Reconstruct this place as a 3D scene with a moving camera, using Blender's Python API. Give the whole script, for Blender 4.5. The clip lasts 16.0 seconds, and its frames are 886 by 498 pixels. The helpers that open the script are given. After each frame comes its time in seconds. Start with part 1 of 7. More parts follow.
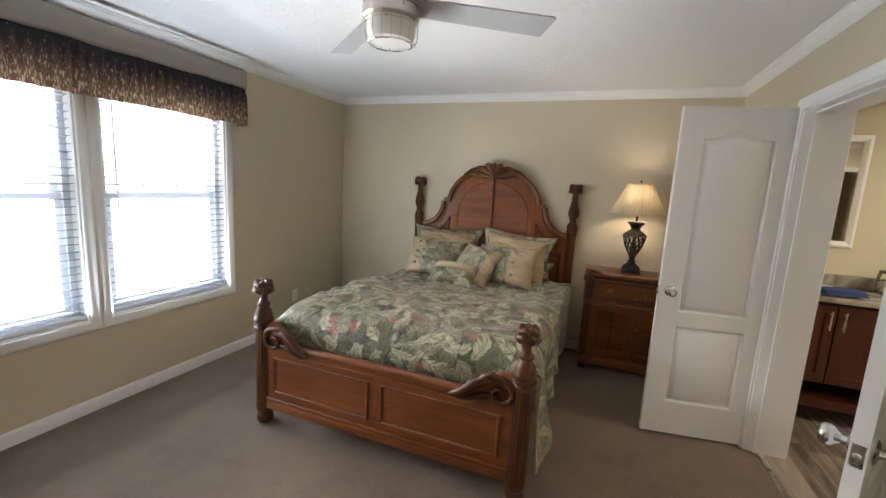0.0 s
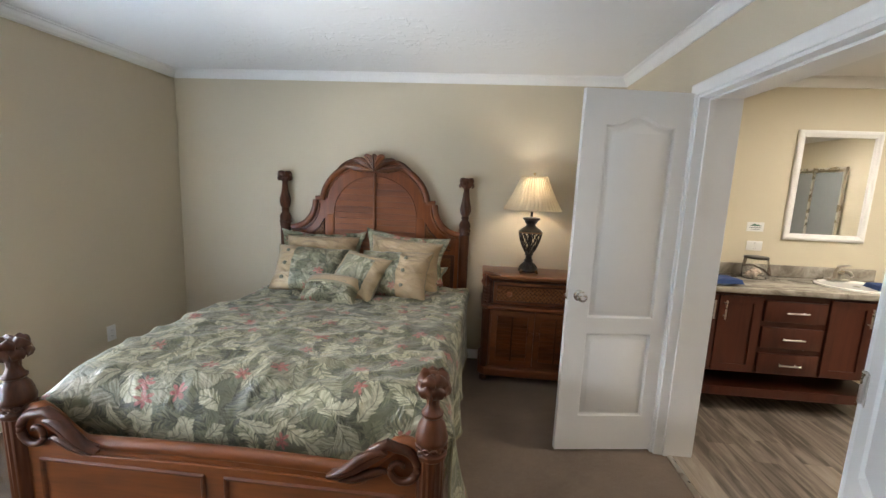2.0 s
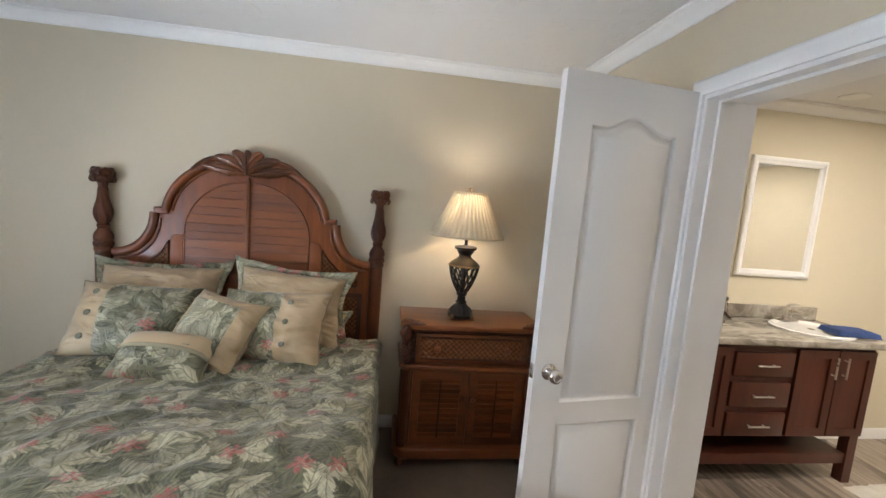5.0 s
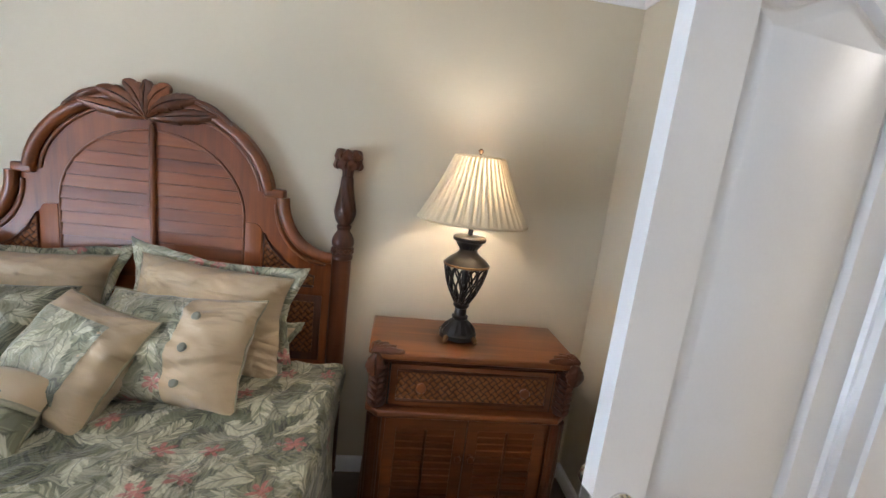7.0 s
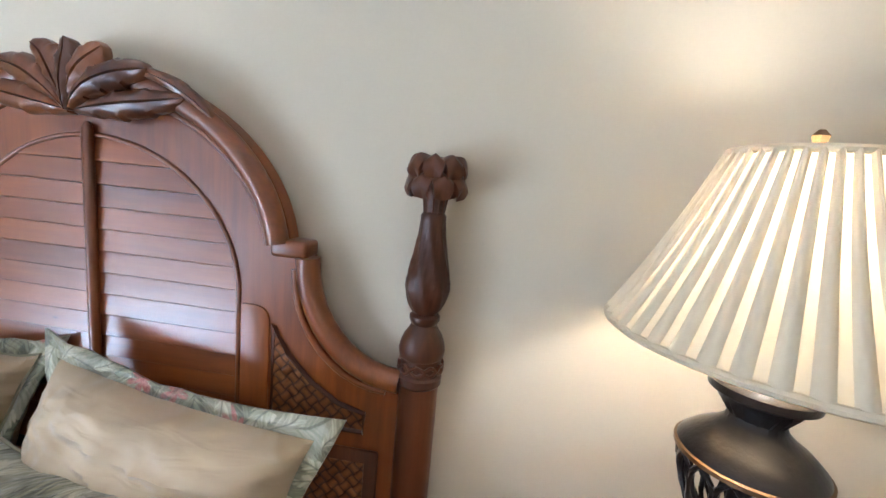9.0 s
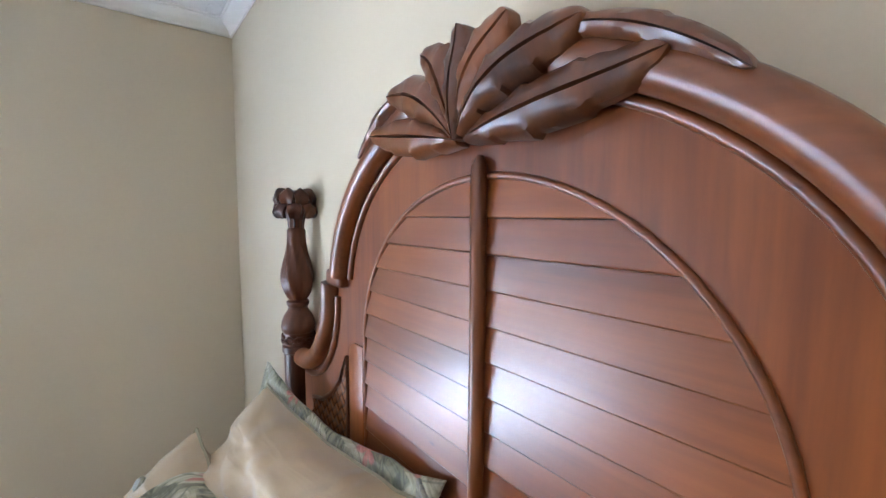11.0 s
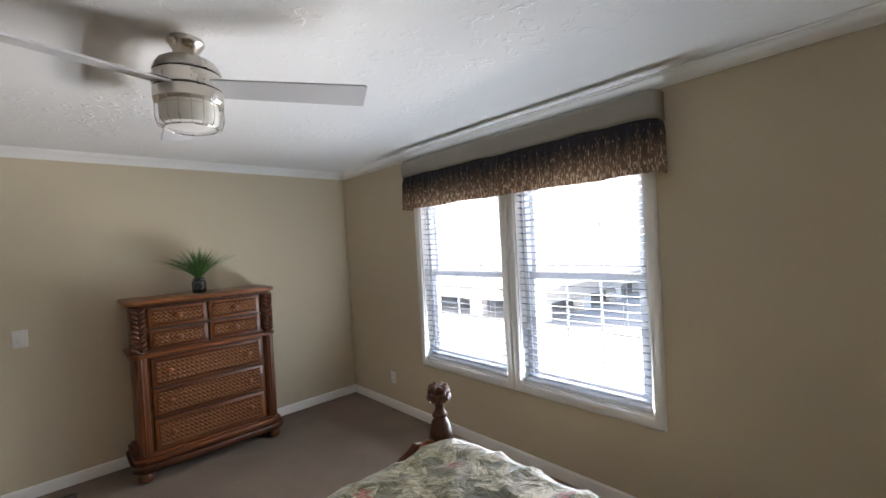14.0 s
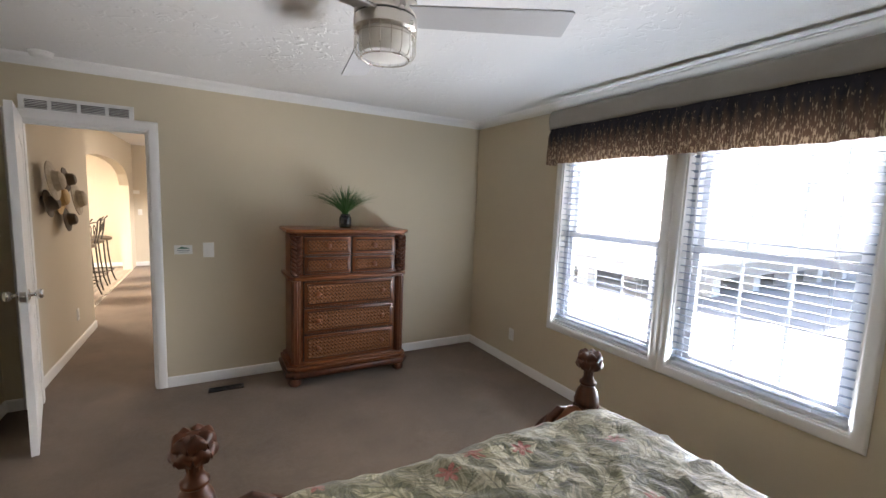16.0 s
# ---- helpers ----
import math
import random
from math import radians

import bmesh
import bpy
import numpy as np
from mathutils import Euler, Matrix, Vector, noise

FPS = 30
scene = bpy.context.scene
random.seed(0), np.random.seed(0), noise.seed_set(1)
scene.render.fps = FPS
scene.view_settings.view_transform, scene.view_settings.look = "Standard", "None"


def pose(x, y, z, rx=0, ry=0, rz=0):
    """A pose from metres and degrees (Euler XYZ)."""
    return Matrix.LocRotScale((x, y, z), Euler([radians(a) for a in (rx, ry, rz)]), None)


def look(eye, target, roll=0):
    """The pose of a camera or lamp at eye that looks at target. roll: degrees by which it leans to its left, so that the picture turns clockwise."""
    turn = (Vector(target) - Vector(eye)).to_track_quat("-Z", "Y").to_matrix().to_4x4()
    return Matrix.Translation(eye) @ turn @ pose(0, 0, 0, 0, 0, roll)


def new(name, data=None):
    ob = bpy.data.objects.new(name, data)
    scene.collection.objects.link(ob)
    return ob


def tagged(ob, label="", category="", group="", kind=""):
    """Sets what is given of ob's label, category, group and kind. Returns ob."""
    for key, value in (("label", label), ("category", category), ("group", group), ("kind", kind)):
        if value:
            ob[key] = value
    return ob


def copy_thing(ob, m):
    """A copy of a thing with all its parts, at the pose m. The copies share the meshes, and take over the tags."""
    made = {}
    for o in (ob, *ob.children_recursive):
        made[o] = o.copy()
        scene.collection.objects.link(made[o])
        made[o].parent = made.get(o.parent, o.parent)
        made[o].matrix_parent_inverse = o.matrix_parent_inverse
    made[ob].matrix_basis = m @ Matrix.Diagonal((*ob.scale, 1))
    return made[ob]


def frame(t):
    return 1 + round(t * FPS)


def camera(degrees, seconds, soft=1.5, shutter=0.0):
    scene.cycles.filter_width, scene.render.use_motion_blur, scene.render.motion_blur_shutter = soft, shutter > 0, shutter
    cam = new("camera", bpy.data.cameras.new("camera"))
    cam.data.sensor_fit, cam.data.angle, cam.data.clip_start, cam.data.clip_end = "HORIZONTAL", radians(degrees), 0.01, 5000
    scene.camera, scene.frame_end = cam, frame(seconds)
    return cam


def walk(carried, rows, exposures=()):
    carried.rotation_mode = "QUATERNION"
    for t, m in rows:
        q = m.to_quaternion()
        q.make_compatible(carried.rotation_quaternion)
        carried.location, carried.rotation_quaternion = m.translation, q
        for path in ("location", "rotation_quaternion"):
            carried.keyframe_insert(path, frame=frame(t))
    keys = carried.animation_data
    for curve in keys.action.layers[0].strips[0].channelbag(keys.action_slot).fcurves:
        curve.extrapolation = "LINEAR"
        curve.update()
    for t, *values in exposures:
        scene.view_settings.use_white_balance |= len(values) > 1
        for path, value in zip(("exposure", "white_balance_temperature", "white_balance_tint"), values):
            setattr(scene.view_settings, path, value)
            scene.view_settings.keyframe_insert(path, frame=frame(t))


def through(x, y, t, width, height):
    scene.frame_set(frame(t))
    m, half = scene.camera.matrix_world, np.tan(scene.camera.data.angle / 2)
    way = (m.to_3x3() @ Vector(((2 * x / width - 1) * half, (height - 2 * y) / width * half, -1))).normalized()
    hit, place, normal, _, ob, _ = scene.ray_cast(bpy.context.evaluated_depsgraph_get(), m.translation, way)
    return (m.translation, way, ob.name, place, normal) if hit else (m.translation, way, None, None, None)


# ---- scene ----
cam = camera(94.1, 16.0)
PATH = [
    (0, (0.328, 0.507, 1.521), (-0.379, 2.352, 1.21), 3.2),
    (0.5, (0.283, 0.591, 1.526), (-0.13, 2.513, 1.161), 2.1),
    (1, (0.284, 0.798, 1.509), (-0.059, 2.729, 1.118), 1.2),
    (1.5, (0.265, 0.933, 1.522), (-0.031, 2.876, 1.15), 1.7),
    (2, (0.189, 1.054, 1.521), (0.019, 3.023, 1.213), 2.4),
    (2.5, (0.093, 1.208, 1.539), (0.042, 3.192, 1.292), 2.7),
    (3, (0.048, 1.292, 1.539), (0.095, 3.281, 1.334), 2.5),
    (3.5, (0.055, 1.432, 1.54), (0.163, 3.42, 1.351), 2.7),
    (4, (0.084, 1.602, 1.545), (0.257, 3.585, 1.348), 3.0),
    (4.2, (0.096, 1.66, 1.539), (0.296, 3.64, 1.34), 3.2),
    (6.3, (0.228, 2.326, 1.582), (0.558, 4.268, 1.234), 6.4),
    (6.5, (0.273, 2.392, 1.582), (0.576, 4.335, 1.219), 6.7),
    (7, (0.284, 2.692, 1.535), (0.527, 4.644, 1.173), 6.8),
    (7.5, (0.304, 2.927, 1.543), (0.448, 4.884, 1.155), 6.3),
    (8, (0.333, 3.219, 1.539), (0.305, 5.189, 1.196), 4.7),
    (8.2, (0.32, 3.316, 1.543), (0.294, 5.287, 1.208), 4.8),
    (10.5, (-0.176, 4.129, 1.492), (-1.444, 5.664, 1.31), 3.6),
    (11, (-0.293, 4.126, 1.512), (-1.867, 5.348, 1.346), 0.3),
    (11.5, (-0.362, 4.145, 1.517), (-2.181, 4.965, 1.381), -2.2),
    (12, (-0.414, 4.157, 1.539), (-2.394, 4.404, 1.401), -5.3),
    (12.5, (-0.385, 4.08, 1.515), (-2.366, 3.811, 1.466), -4.1),
    (13, (-0.268, 3.937, 1.583), (-2.145, 3.247, 1.541), -3.7),
    (13.5, (-0.212, 3.899, 1.583), (-1.885, 2.803, 1.56), -3.7),
    (14, (-0.173, 3.865, 1.601), (-1.538, 2.404, 1.566), -3.2),
    (14.5, (-0.14, 3.858, 1.587), (-1.228, 2.181, 1.53), -2.9),
    (15, (-0.119, 3.81, 1.574), (-1.145, 2.098, 1.443), -0.9),
    (15.5, (-0.072, 3.698, 1.567), (-1.067, 1.975, 1.362), 1.1),
    (16, (0.004, 3.614, 1.563), (-0.967, 1.88, 1.333), 2.3),
]
walk(cam, [(t, look(eye, target, roll)) for t, eye, target, roll in PATH],
     [(0.0, 2.25, 7300, 13), (1.5, 2.5, 6700, 12), (4.0, 2.52, 6700, 13), (6.5, 2.65, 6550, 15), (8.0, 3.2, 5800, 14), (10.5, 3.15, 6050, 15), (11.5, 3.4, 6000, 15), (12.0, 2.95, 6250, 15), (12.3, 2.55, 6400, 15),
      (12.7, 2.05, 6900, 15), (13.5, 1.78, 7300, 16), (14.5, 1.82, 7350, 16), (16.0, 1.85, 7250, 17)])

# ---- world, sun ----
world = bpy.data.worlds.new("world")
scene.world = world
world.use_nodes = True
_wn = world.node_tree.nodes
_sky = _wn.new("ShaderNodeTexSky")
_sky.sky_type = 'NISHITA'
_sky.sun_disc = False
_sky.sun_elevation = radians(54)
_sky.sun_rotation = radians(148)
world.node_tree.links.new(_sky.outputs[0], _wn["Background"].inputs[0])
_wn["Background"].inputs[1].default_value = 0.14
sun = new("sun", bpy.data.lights.new("sun", 'SUN'))
sun.data.energy, sun.data.angle, sun.data.color = 5.0, radians(0.5), (1.0, 0.95, 0.88)
sun.matrix_world = look((4.6, -7.4, 11.5), (0, 0, 0))


def lamp(name, kind, m, watts, colour, size=0.1):
    d = bpy.data.lights.new(name, kind)
    d.energy, d.color = watts, colour
    if kind == 'AREA':
        d.shape, d.size = 'DISK', size
    else:
        d.shadow_soft_size = size
    ob = new(name, d)
    ob.matrix_world = m
    return ob


# daylight at the double window, standing in for sky and sunlit ground
def window_light(name, m, watts, colour, w, h):
    d = bpy.data.lights.new(name, 'AREA')
    d.energy, d.color, d.shape, d.size, d.size_y = watts, colour, 'RECTANGLE', w, h
    ob = new(name, d)
    ob.matrix_world = m


window_light("window_daylight_from_sky", look((-8.0, 2.3, 3.75), (-2.5, 2.02, 1.30)), 950, (0.90, 0.95, 1.0), 9.0, 1.0)
window_light("window_daylight_from_ground", look((-4.7, 1.6, -0.60), (-2.5, 2.02, 1.15)), 320, (0.88, 0.94, 1.0), 4.5, 0.5)
for _y in (1.518, 2.545):
    window_light("window_daylight_at_sill", look((-2.497, _y, 0.600), (-1.6, _y, 1.30)), 5, (0.66, 0.82, 1.0), 0.84, 0.022)

# ---- materials ----
MATS = {}


class Nodes:
    """Short hand for a node tree."""

    def __init__(self, name):
        self.m = bpy.data.materials.new(name)
        self.m.use_nodes = True
        self.t = self.m.node_tree
        self.b = self.t.nodes["Principled BSDF"]
        MATS[name] = self.m

    def n(self, kind, ins=None, **props):
        node = self.t.nodes.new("ShaderNode" + kind)
        for k, v in props.items():
            setattr(node, k, v)
        for k, v in (ins or {}).items():
            self.put(node.inputs[k], v)
        return node

    def put(self, sock, v):
        if isinstance(v, bpy.types.NodeSocket):
            self.t.links.new(v, sock)
        else:
            sock.default_value = v

    def math(self, op, a, b=0.0, c=0.0):
        return self.n("Math", {0: a, 1: b, 2: c}, operation=op).outputs[0]

    def mix(self, f, a, b):
        x = self.n("Mix", {0: f, 6: a, 7: b}, data_type='RGBA')
        return x.outputs[2]

    def noise(self, co, scale, detail=4.0, rough=0.55, dist=0.0):
        return self.n("TexNoise", {"Vector": co, "Scale": scale, "Detail": detail, "Roughness": rough, "Distortion": dist}).outputs[0]

    def ramp(self, f, a, b):
        return self.n("MapRange", {0: f, 1: a, 2: b}).outputs[0]

    def co(self, kind="Object"):
        return self.n("TexCoord").outputs[kind]

    def scaled(self, co, s):
        return self.n("Mapping", {0: co, 3: s}).outputs[0]

    def bump(self, h, strength, dist=0.01):
        self.put(self.b.inputs["Normal"], self.n("Bump", {"Height": h, "Strength": strength, "Distance": dist}).outputs[0])


def c4(c, k=1.0):
    return (c[0] * k, c[1] * k, c[2] * k, 1.0)


def plain(name, base, rough=0.5, metal=0.0, var=0.12, big=3.0, fine=120.0, bump=0.15, dist=0.002, coat=0.0, rvar=0.1):
    """Paint, plastic, metal, cloth: two scales of variation and a fine relief."""
    N = Nodes(name)
    co = N.co()
    a, b = N.noise(co, big), N.noise(co, fine, 3.0)
    f = N.math('ADD', N.math('MULTIPLY', a, 0.65), N.math('MULTIPLY', b, 0.35))
    rnd = N.n("ObjectInfo").outputs["Random"]
    f = N.math('ADD', f, N.math('MULTIPLY', N.math('SUBTRACT', rnd, 0.5), 0.15))
    N.put(N.b.inputs["Base Color"], N.mix(N.ramp(f, 0.3, 0.7), c4(base, 1 - var), c4(base, 1 + var)))
    N.put(N.b.inputs["Roughness"], N.math('ADD', N.math('MULTIPLY', a, rvar), rough - rvar / 2))
    N.b.inputs["Metallic"].default_value = metal
    N.b.inputs["Coat Weight"].default_value = coat
    N.bump(b, bump, dist)
    return N.m


def wood(name, dark, light, axis, rough=0.33, coat=0.25, grain=1.0, spec=0.5, wear=0.5):
    """Stained wood with the grain along one axis, dark smudges and small pits."""
    N = Nodes(name)
    rnd = N.n("ObjectInfo").outputs["Random"]
    off = N.n("CombineXYZ", {0: N.math('MULTIPLY', rnd, 7.0), 1: N.math('MULTIPLY', rnd, 3.0), 2: N.math('MULTIPLY', rnd, 5.0)}).outputs[0]
    co = N.n("VectorMath", {0: N.co(), 1: off}, operation='ADD').outputs[0]
    s = [14.0, 14.0, 14.0]
    s[axis] = 1.3
    s2 = [90.0, 90.0, 90.0]
    s2[axis] = 5.0
    s3 = [7.0, 7.0, 7.0]
    s3[axis] = 2.2
    a = N.noise(N.scaled(co, s), grain, 5.0, 0.6, 0.6)
    b = N.noise(N.scaled(co, s2), 1.0, 3.0)
    c = N.noise(co, 2.5, 2.0)
    f = N.math('ADD', N.math('MULTIPLY', a, 0.50), N.math('ADD', N.math('MULTIPLY', b, 0.2), N.math('MULTIPLY', c, 0.30)))
    f = N.math('ADD', f, N.math('MULTIPLY', N.math('SUBTRACT', rnd, 0.5), 0.12))
    col = N.mix(N.ramp(f, 0.32, 0.68), c4(dark), c4(light))
    smudge = N.ramp(N.noise(N.scaled(co, s3), 1.0, 3.0, 0.5, 0.4), 0.60, 0.76)
    pit = N.n("TexVoronoi", {"Vector": N.scaled(co, s3), "Scale": 3.0, "Randomness": 1.0})
    few = N.math('GREATER_THAN', N.n("SeparateColor", {0: pit.outputs["Color"]}).outputs[0], 0.72)
    dot = N.math('MULTIPLY', N.math('SUBTRACT', 1.0, N.ramp(pit.outputs["Distance"], 0.03, 0.075)), few)
    mark = N.math('MAXIMUM', N.math('MULTIPLY', smudge, 0.6), dot)
    N.put(N.b.inputs["Base Color"], N.mix(N.math('MULTIPLY', mark, wear), col, c4(dark, 0.35)))
    N.put(N.b.inputs["Roughness"], N.math('ADD', N.math('MULTIPLY', c, 0.15), rough - 0.07))
    N.b.inputs["Coat Weight"].default_value = coat
    N.b.inputs["Specular IOR Level"].default_value = spec
    N.b.inputs["Coat Roughness"].default_value = 0.30
    N.bump(b, 0.12, 0.001)
    return N.m


M_WALL = plain("wall_paint", (0.590, 0.510, 0.375), 0.75, var=0.03, big=1.5, fine=160, bump=0.08, dist=0.002)
M_BATHWALL = plain("bath_paint", (0.64, 0.570, 0.43), 0.75, var=0.03, big=1.5, fine=160, bump=0.08)
M_HALLWALL = plain("hall_paint", (0.60, 0.53, 0.42), 0.75, var=0.03, big=1.5, fine=160, bump=0.08)
M_WHITE = plain("white_trim", (0.80, 0.79, 0.77), 0.38, var=0.03, big=4, fine=90, bump=0.05)
M_DOOR = plain("white_door", (0.78, 0.77, 0.75), 0.42, var=0.03, big=2, fine=140, bump=0.10)
M_VINYL = plain("white_vinyl", (0.80, 0.81, 0.83), 0.35, var=0.03, bump=0.03)
M_NICKEL = plain("brushed_nickel", (0.62, 0.58, 0.53), 0.28, 1.0, var=0.06, big=10, fine=300, bump=0.05)
M_CHROME = plain("chrome", (0.75, 0.74, 0.73), 0.12, 1.0, var=0.03, bump=0.02)
M_BLADE = plain("fan_blade_paint", (0.50, 0.50, 0.51), 0.45, var=0.04, bump=0.04)
# near-black for brackets and underlay; also painted shade in drawer and louvre gaps
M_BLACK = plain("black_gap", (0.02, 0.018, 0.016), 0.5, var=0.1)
M_BRONZE = plain("oiled_bronze", (0.016, 0.012, 0.011), 0.30, 0.25, var=0.4, big=20, fine=120, bump=0.25)
M_GOLD = plain("gilt_edge", (0.16, 0.095, 0.045), 0.4, 0.8, var=0.2)
M_IRON = plain("wrought_iron", (0.03, 0.022, 0.018), 0.5, 0.5, var=0.2)
M_VASE = plain("black_glaze", (0.012, 0.012, 0.014), 0.1, var=0.1, bump=0.02, coat=0.5)
M_PLASTIC = plain("white_plastic", (0.78, 0.77, 0.74), 0.4, var=0.02, bump=0.02)
M_NAVY = plain("navy_towel", (0.02, 0.045, 0.14), 0.9, var=0.25, big=12, fine=400, bump=0.5)
M_RUG = plain("pale_rug", (0.62, 0.58, 0.52), 0.95, var=0.12, big=18, fine=300, bump=0.8, dist=0.006)
M_CERAMIC = plain("white_ceramic", (0.82, 0.82, 0.80), 0.12, var=0.02, bump=0.01, coat=0.4)
M_TAUPE = plain("taupe_fabric", (0.30, 0.275, 0.24), 0.85, var=0.08, big=6, fine=420, bump=0.3)


def satin():
    N = Nodes("wrinkled_beige_satin")
    co = N.co("UV")
    w = N.noise(N.scaled(co, (5, 9, 1)), 1.0, 2.0, 0.45, 0.7)
    g = N.noise(N.scaled(co, (6, 34, 1)), 1.0, 2.0, 0.5, 0.9)
    f = N.noise(co, 900.0, 2.0)
    N.put(N.b.inputs["Base Color"], N.mix(N.ramp(w, 0.3, 0.7), c4((0.45, 0.325, 0.185)), c4((0.56, 0.415, 0.25))))
    N.b.inputs["Roughness"].default_value = 0.25
    N.b.inputs["Specular IOR Level"].default_value = 0.7
    N.b.inputs["Sheen Weight"].default_value = 0.3
    N.bump(N.math('ADD', N.math('ADD', w, N.math('MULTIPLY', g, 0.09)), N.math('MULTIPLY', f, 0.02)), 0.85, 0.06)
    return N.m


M_SATIN = satin()
M_PIPING = plain("olive_piping", (0.27, 0.24, 0.15), 0.7, var=0.15)
M_BUTTON = plain("olive_button_cloth", (0.17, 0.165, 0.11), 0.6, var=0.2)
M_SHEET = plain("white_mattress", (0.65, 0.62, 0.56), 0.85, var=0.05, fine=300)
M_STRAW1 = plain("dark_straw", (0.10, 0.07, 0.045), 0.7, var=0.3, big=25, fine=260, bump=0.6)
M_STRAW2 = plain("golden_straw", (0.50, 0.33, 0.14), 0.65, var=0.25, big=25, fine=260, bump=0.6)
M_STRAW3 = plain("pale_straw", (0.42, 0.36, 0.27), 0.7, var=0.25, big=25, fine=260, bump=0.6)
M_SHELL = plain("sea_shells", (0.62, 0.5, 0.4), 0.5, var=0.3, big=30)
M_GREEN = plain("sign_green", (0.05, 0.16, 0.10), 0.5)
M_GREY = plain("sign_grey", (0.25, 0.27, 0.28), 0.5)
M_SIDING = plain("pale_siding", (0.84, 0.84, 0.83), 0.6, var=0.05)
M_ROOF = plain("grey_shingle", (0.16, 0.16, 0.165), 0.85, var=0.2, big=4, fine=60)
M_METALROOF = plain("pale_metal_roof", (0.80, 0.81, 0.82), 0.5, 0.0, var=0.05)
M_UNDERSHADE = plain("underhouse_shade_grey", (0.42, 0.41, 0.39), 0.85, var=0.15)
M_CONCRETE = plain("pale_gravel_ground", (0.50, 0.49, 0.47), 0.9, var=0.12, big=0.6, fine=20, bump=0.4)
M_HEDGE = plain("dry_leaf", (0.10, 0.11, 0.05), 0.7, var=0.3)
M_LEAF = plain("grass_blade", (0.045, 0.13, 0.03), 0.45, var=0.4, big=30)
M_CASE = wood("case_mahogany", (0.068, 0.018, 0.005), (0.250, 0.072, 0.017), 0, 0.36, 0.15, spec=0.45, wear=0.7)
M_HEAD = wood("headboard_mahogany", (0.135, 0.031, 0.006), (0.37, 0.103, 0.019), 2, 0.38, 0.12, spec=0.4, wear=0.7)
M_LOUVRE = wood("louvre_mahogany", (0.130, 0.031, 0.007), (0.35, 0.098, 0.020), 0, 0.32, 0.42, wear=0.7)
M_STILE = wood("stile_mahogany", (0.130, 0.031, 0.007), (0.35, 0.098, 0.020), 2, 0.36, 0.15, spec=0.4)
M_TOP = wood("worn_top_mahogany", (0.105, 0.030, 0.007), (0.31, 0.098, 0.022), 0, 0.33, 0.25, wear=0.9)
M_CHERRY = wood("cherry_cabinet", (0.045, 0.011, 0.006), (0.10, 0.026, 0.013), 2, 0.40, 0.08, spec=0.35)
M_WX = wood("mahogany_along_x", (0.085, 0.021, 0.005), (0.290, 0.082, 0.017), 0, 0.36, 0.22)
M_WZ = wood("mahogany_along_z", (0.085, 0.021, 0.005), (0.290, 0.082, 0.017), 2, 0.36, 0.22)
M_WY = wood("mahogany_along_y", (0.085, 0.021, 0.005), (0.290, 0.082, 0.017), 1, 0.36, 0.22)
M_CARVE = wood("dark_carved_mahogany", (0.024, 0.007, 0.003), (0.130, 0.037, 0.012), 2, 0.40, 0.06, spec=0.35)
M_CREST = wood("carved_crest_mahogany", (0.050, 0.014, 0.005), (0.24, 0.074, 0.020), 2, 0.34, 0.15)
M_POST = wood("dark_post_mahogany", (0.032, 0.009, 0.003), (0.140, 0.040, 0.012), 2, 0.38, 0.08, spec=0.35)


def mat_ceiling():
    N = Nodes("knockdown_ceiling")
    co = N.co()
    a = N.noise(co, 16.0, 3.0, 0.5, 0.8)
    blot = N.ramp(a, 0.55, 0.62)
    big = N.ramp(N.noise(co, 1.7, 2.0), 0.40, 0.62)
    f = N.noise(co, 90.0, 3.0)
    N.put(N.b.inputs["Base Color"], N.mix(N.noise(co, 1.2), c4((0.72, 0.71, 0.70)), c4((0.77, 0.76, 0.745))))
    N.b.inputs["Roughness"].default_value = 0.85
    h = N.math('ADD', N.math('MULTIPLY', N.math('MULTIPLY', blot, big), 1.0), N.math('MULTIPLY', f, 0.12))
    N.bump(h, 0.5, 0.006)
    return N.m


def mat_carpet(name, a, b):
    N = Nodes(name)
    co = N.co()
    big = N.noise(co, 2.2, 3.0, 0.6)
    mid = N.noise(co, 38.0, 3.0)
    fine = N.noise(co, 420.0, 2.0)
    f = N.math('ADD', N.math('MULTIPLY', big, 0.5), N.math('ADD', N.math('MULTIPLY', mid, 0.25), N.math('MULTIPLY', fine, 0.25)))
    N.put(N.b.inputs["Base Color"], N.mix(N.ramp(f, 0.36, 0.64), c4(a), c4(b)))
    N.b.inputs["Roughness"].default_value = 0.97
    N.b.inputs["Sheen Weight"].default_value = 0.15
    N.bump(N.math('ADD', fine, N.math('MULTIPLY', mid, 0.6)), 0.7, 0.006)
    return N.m


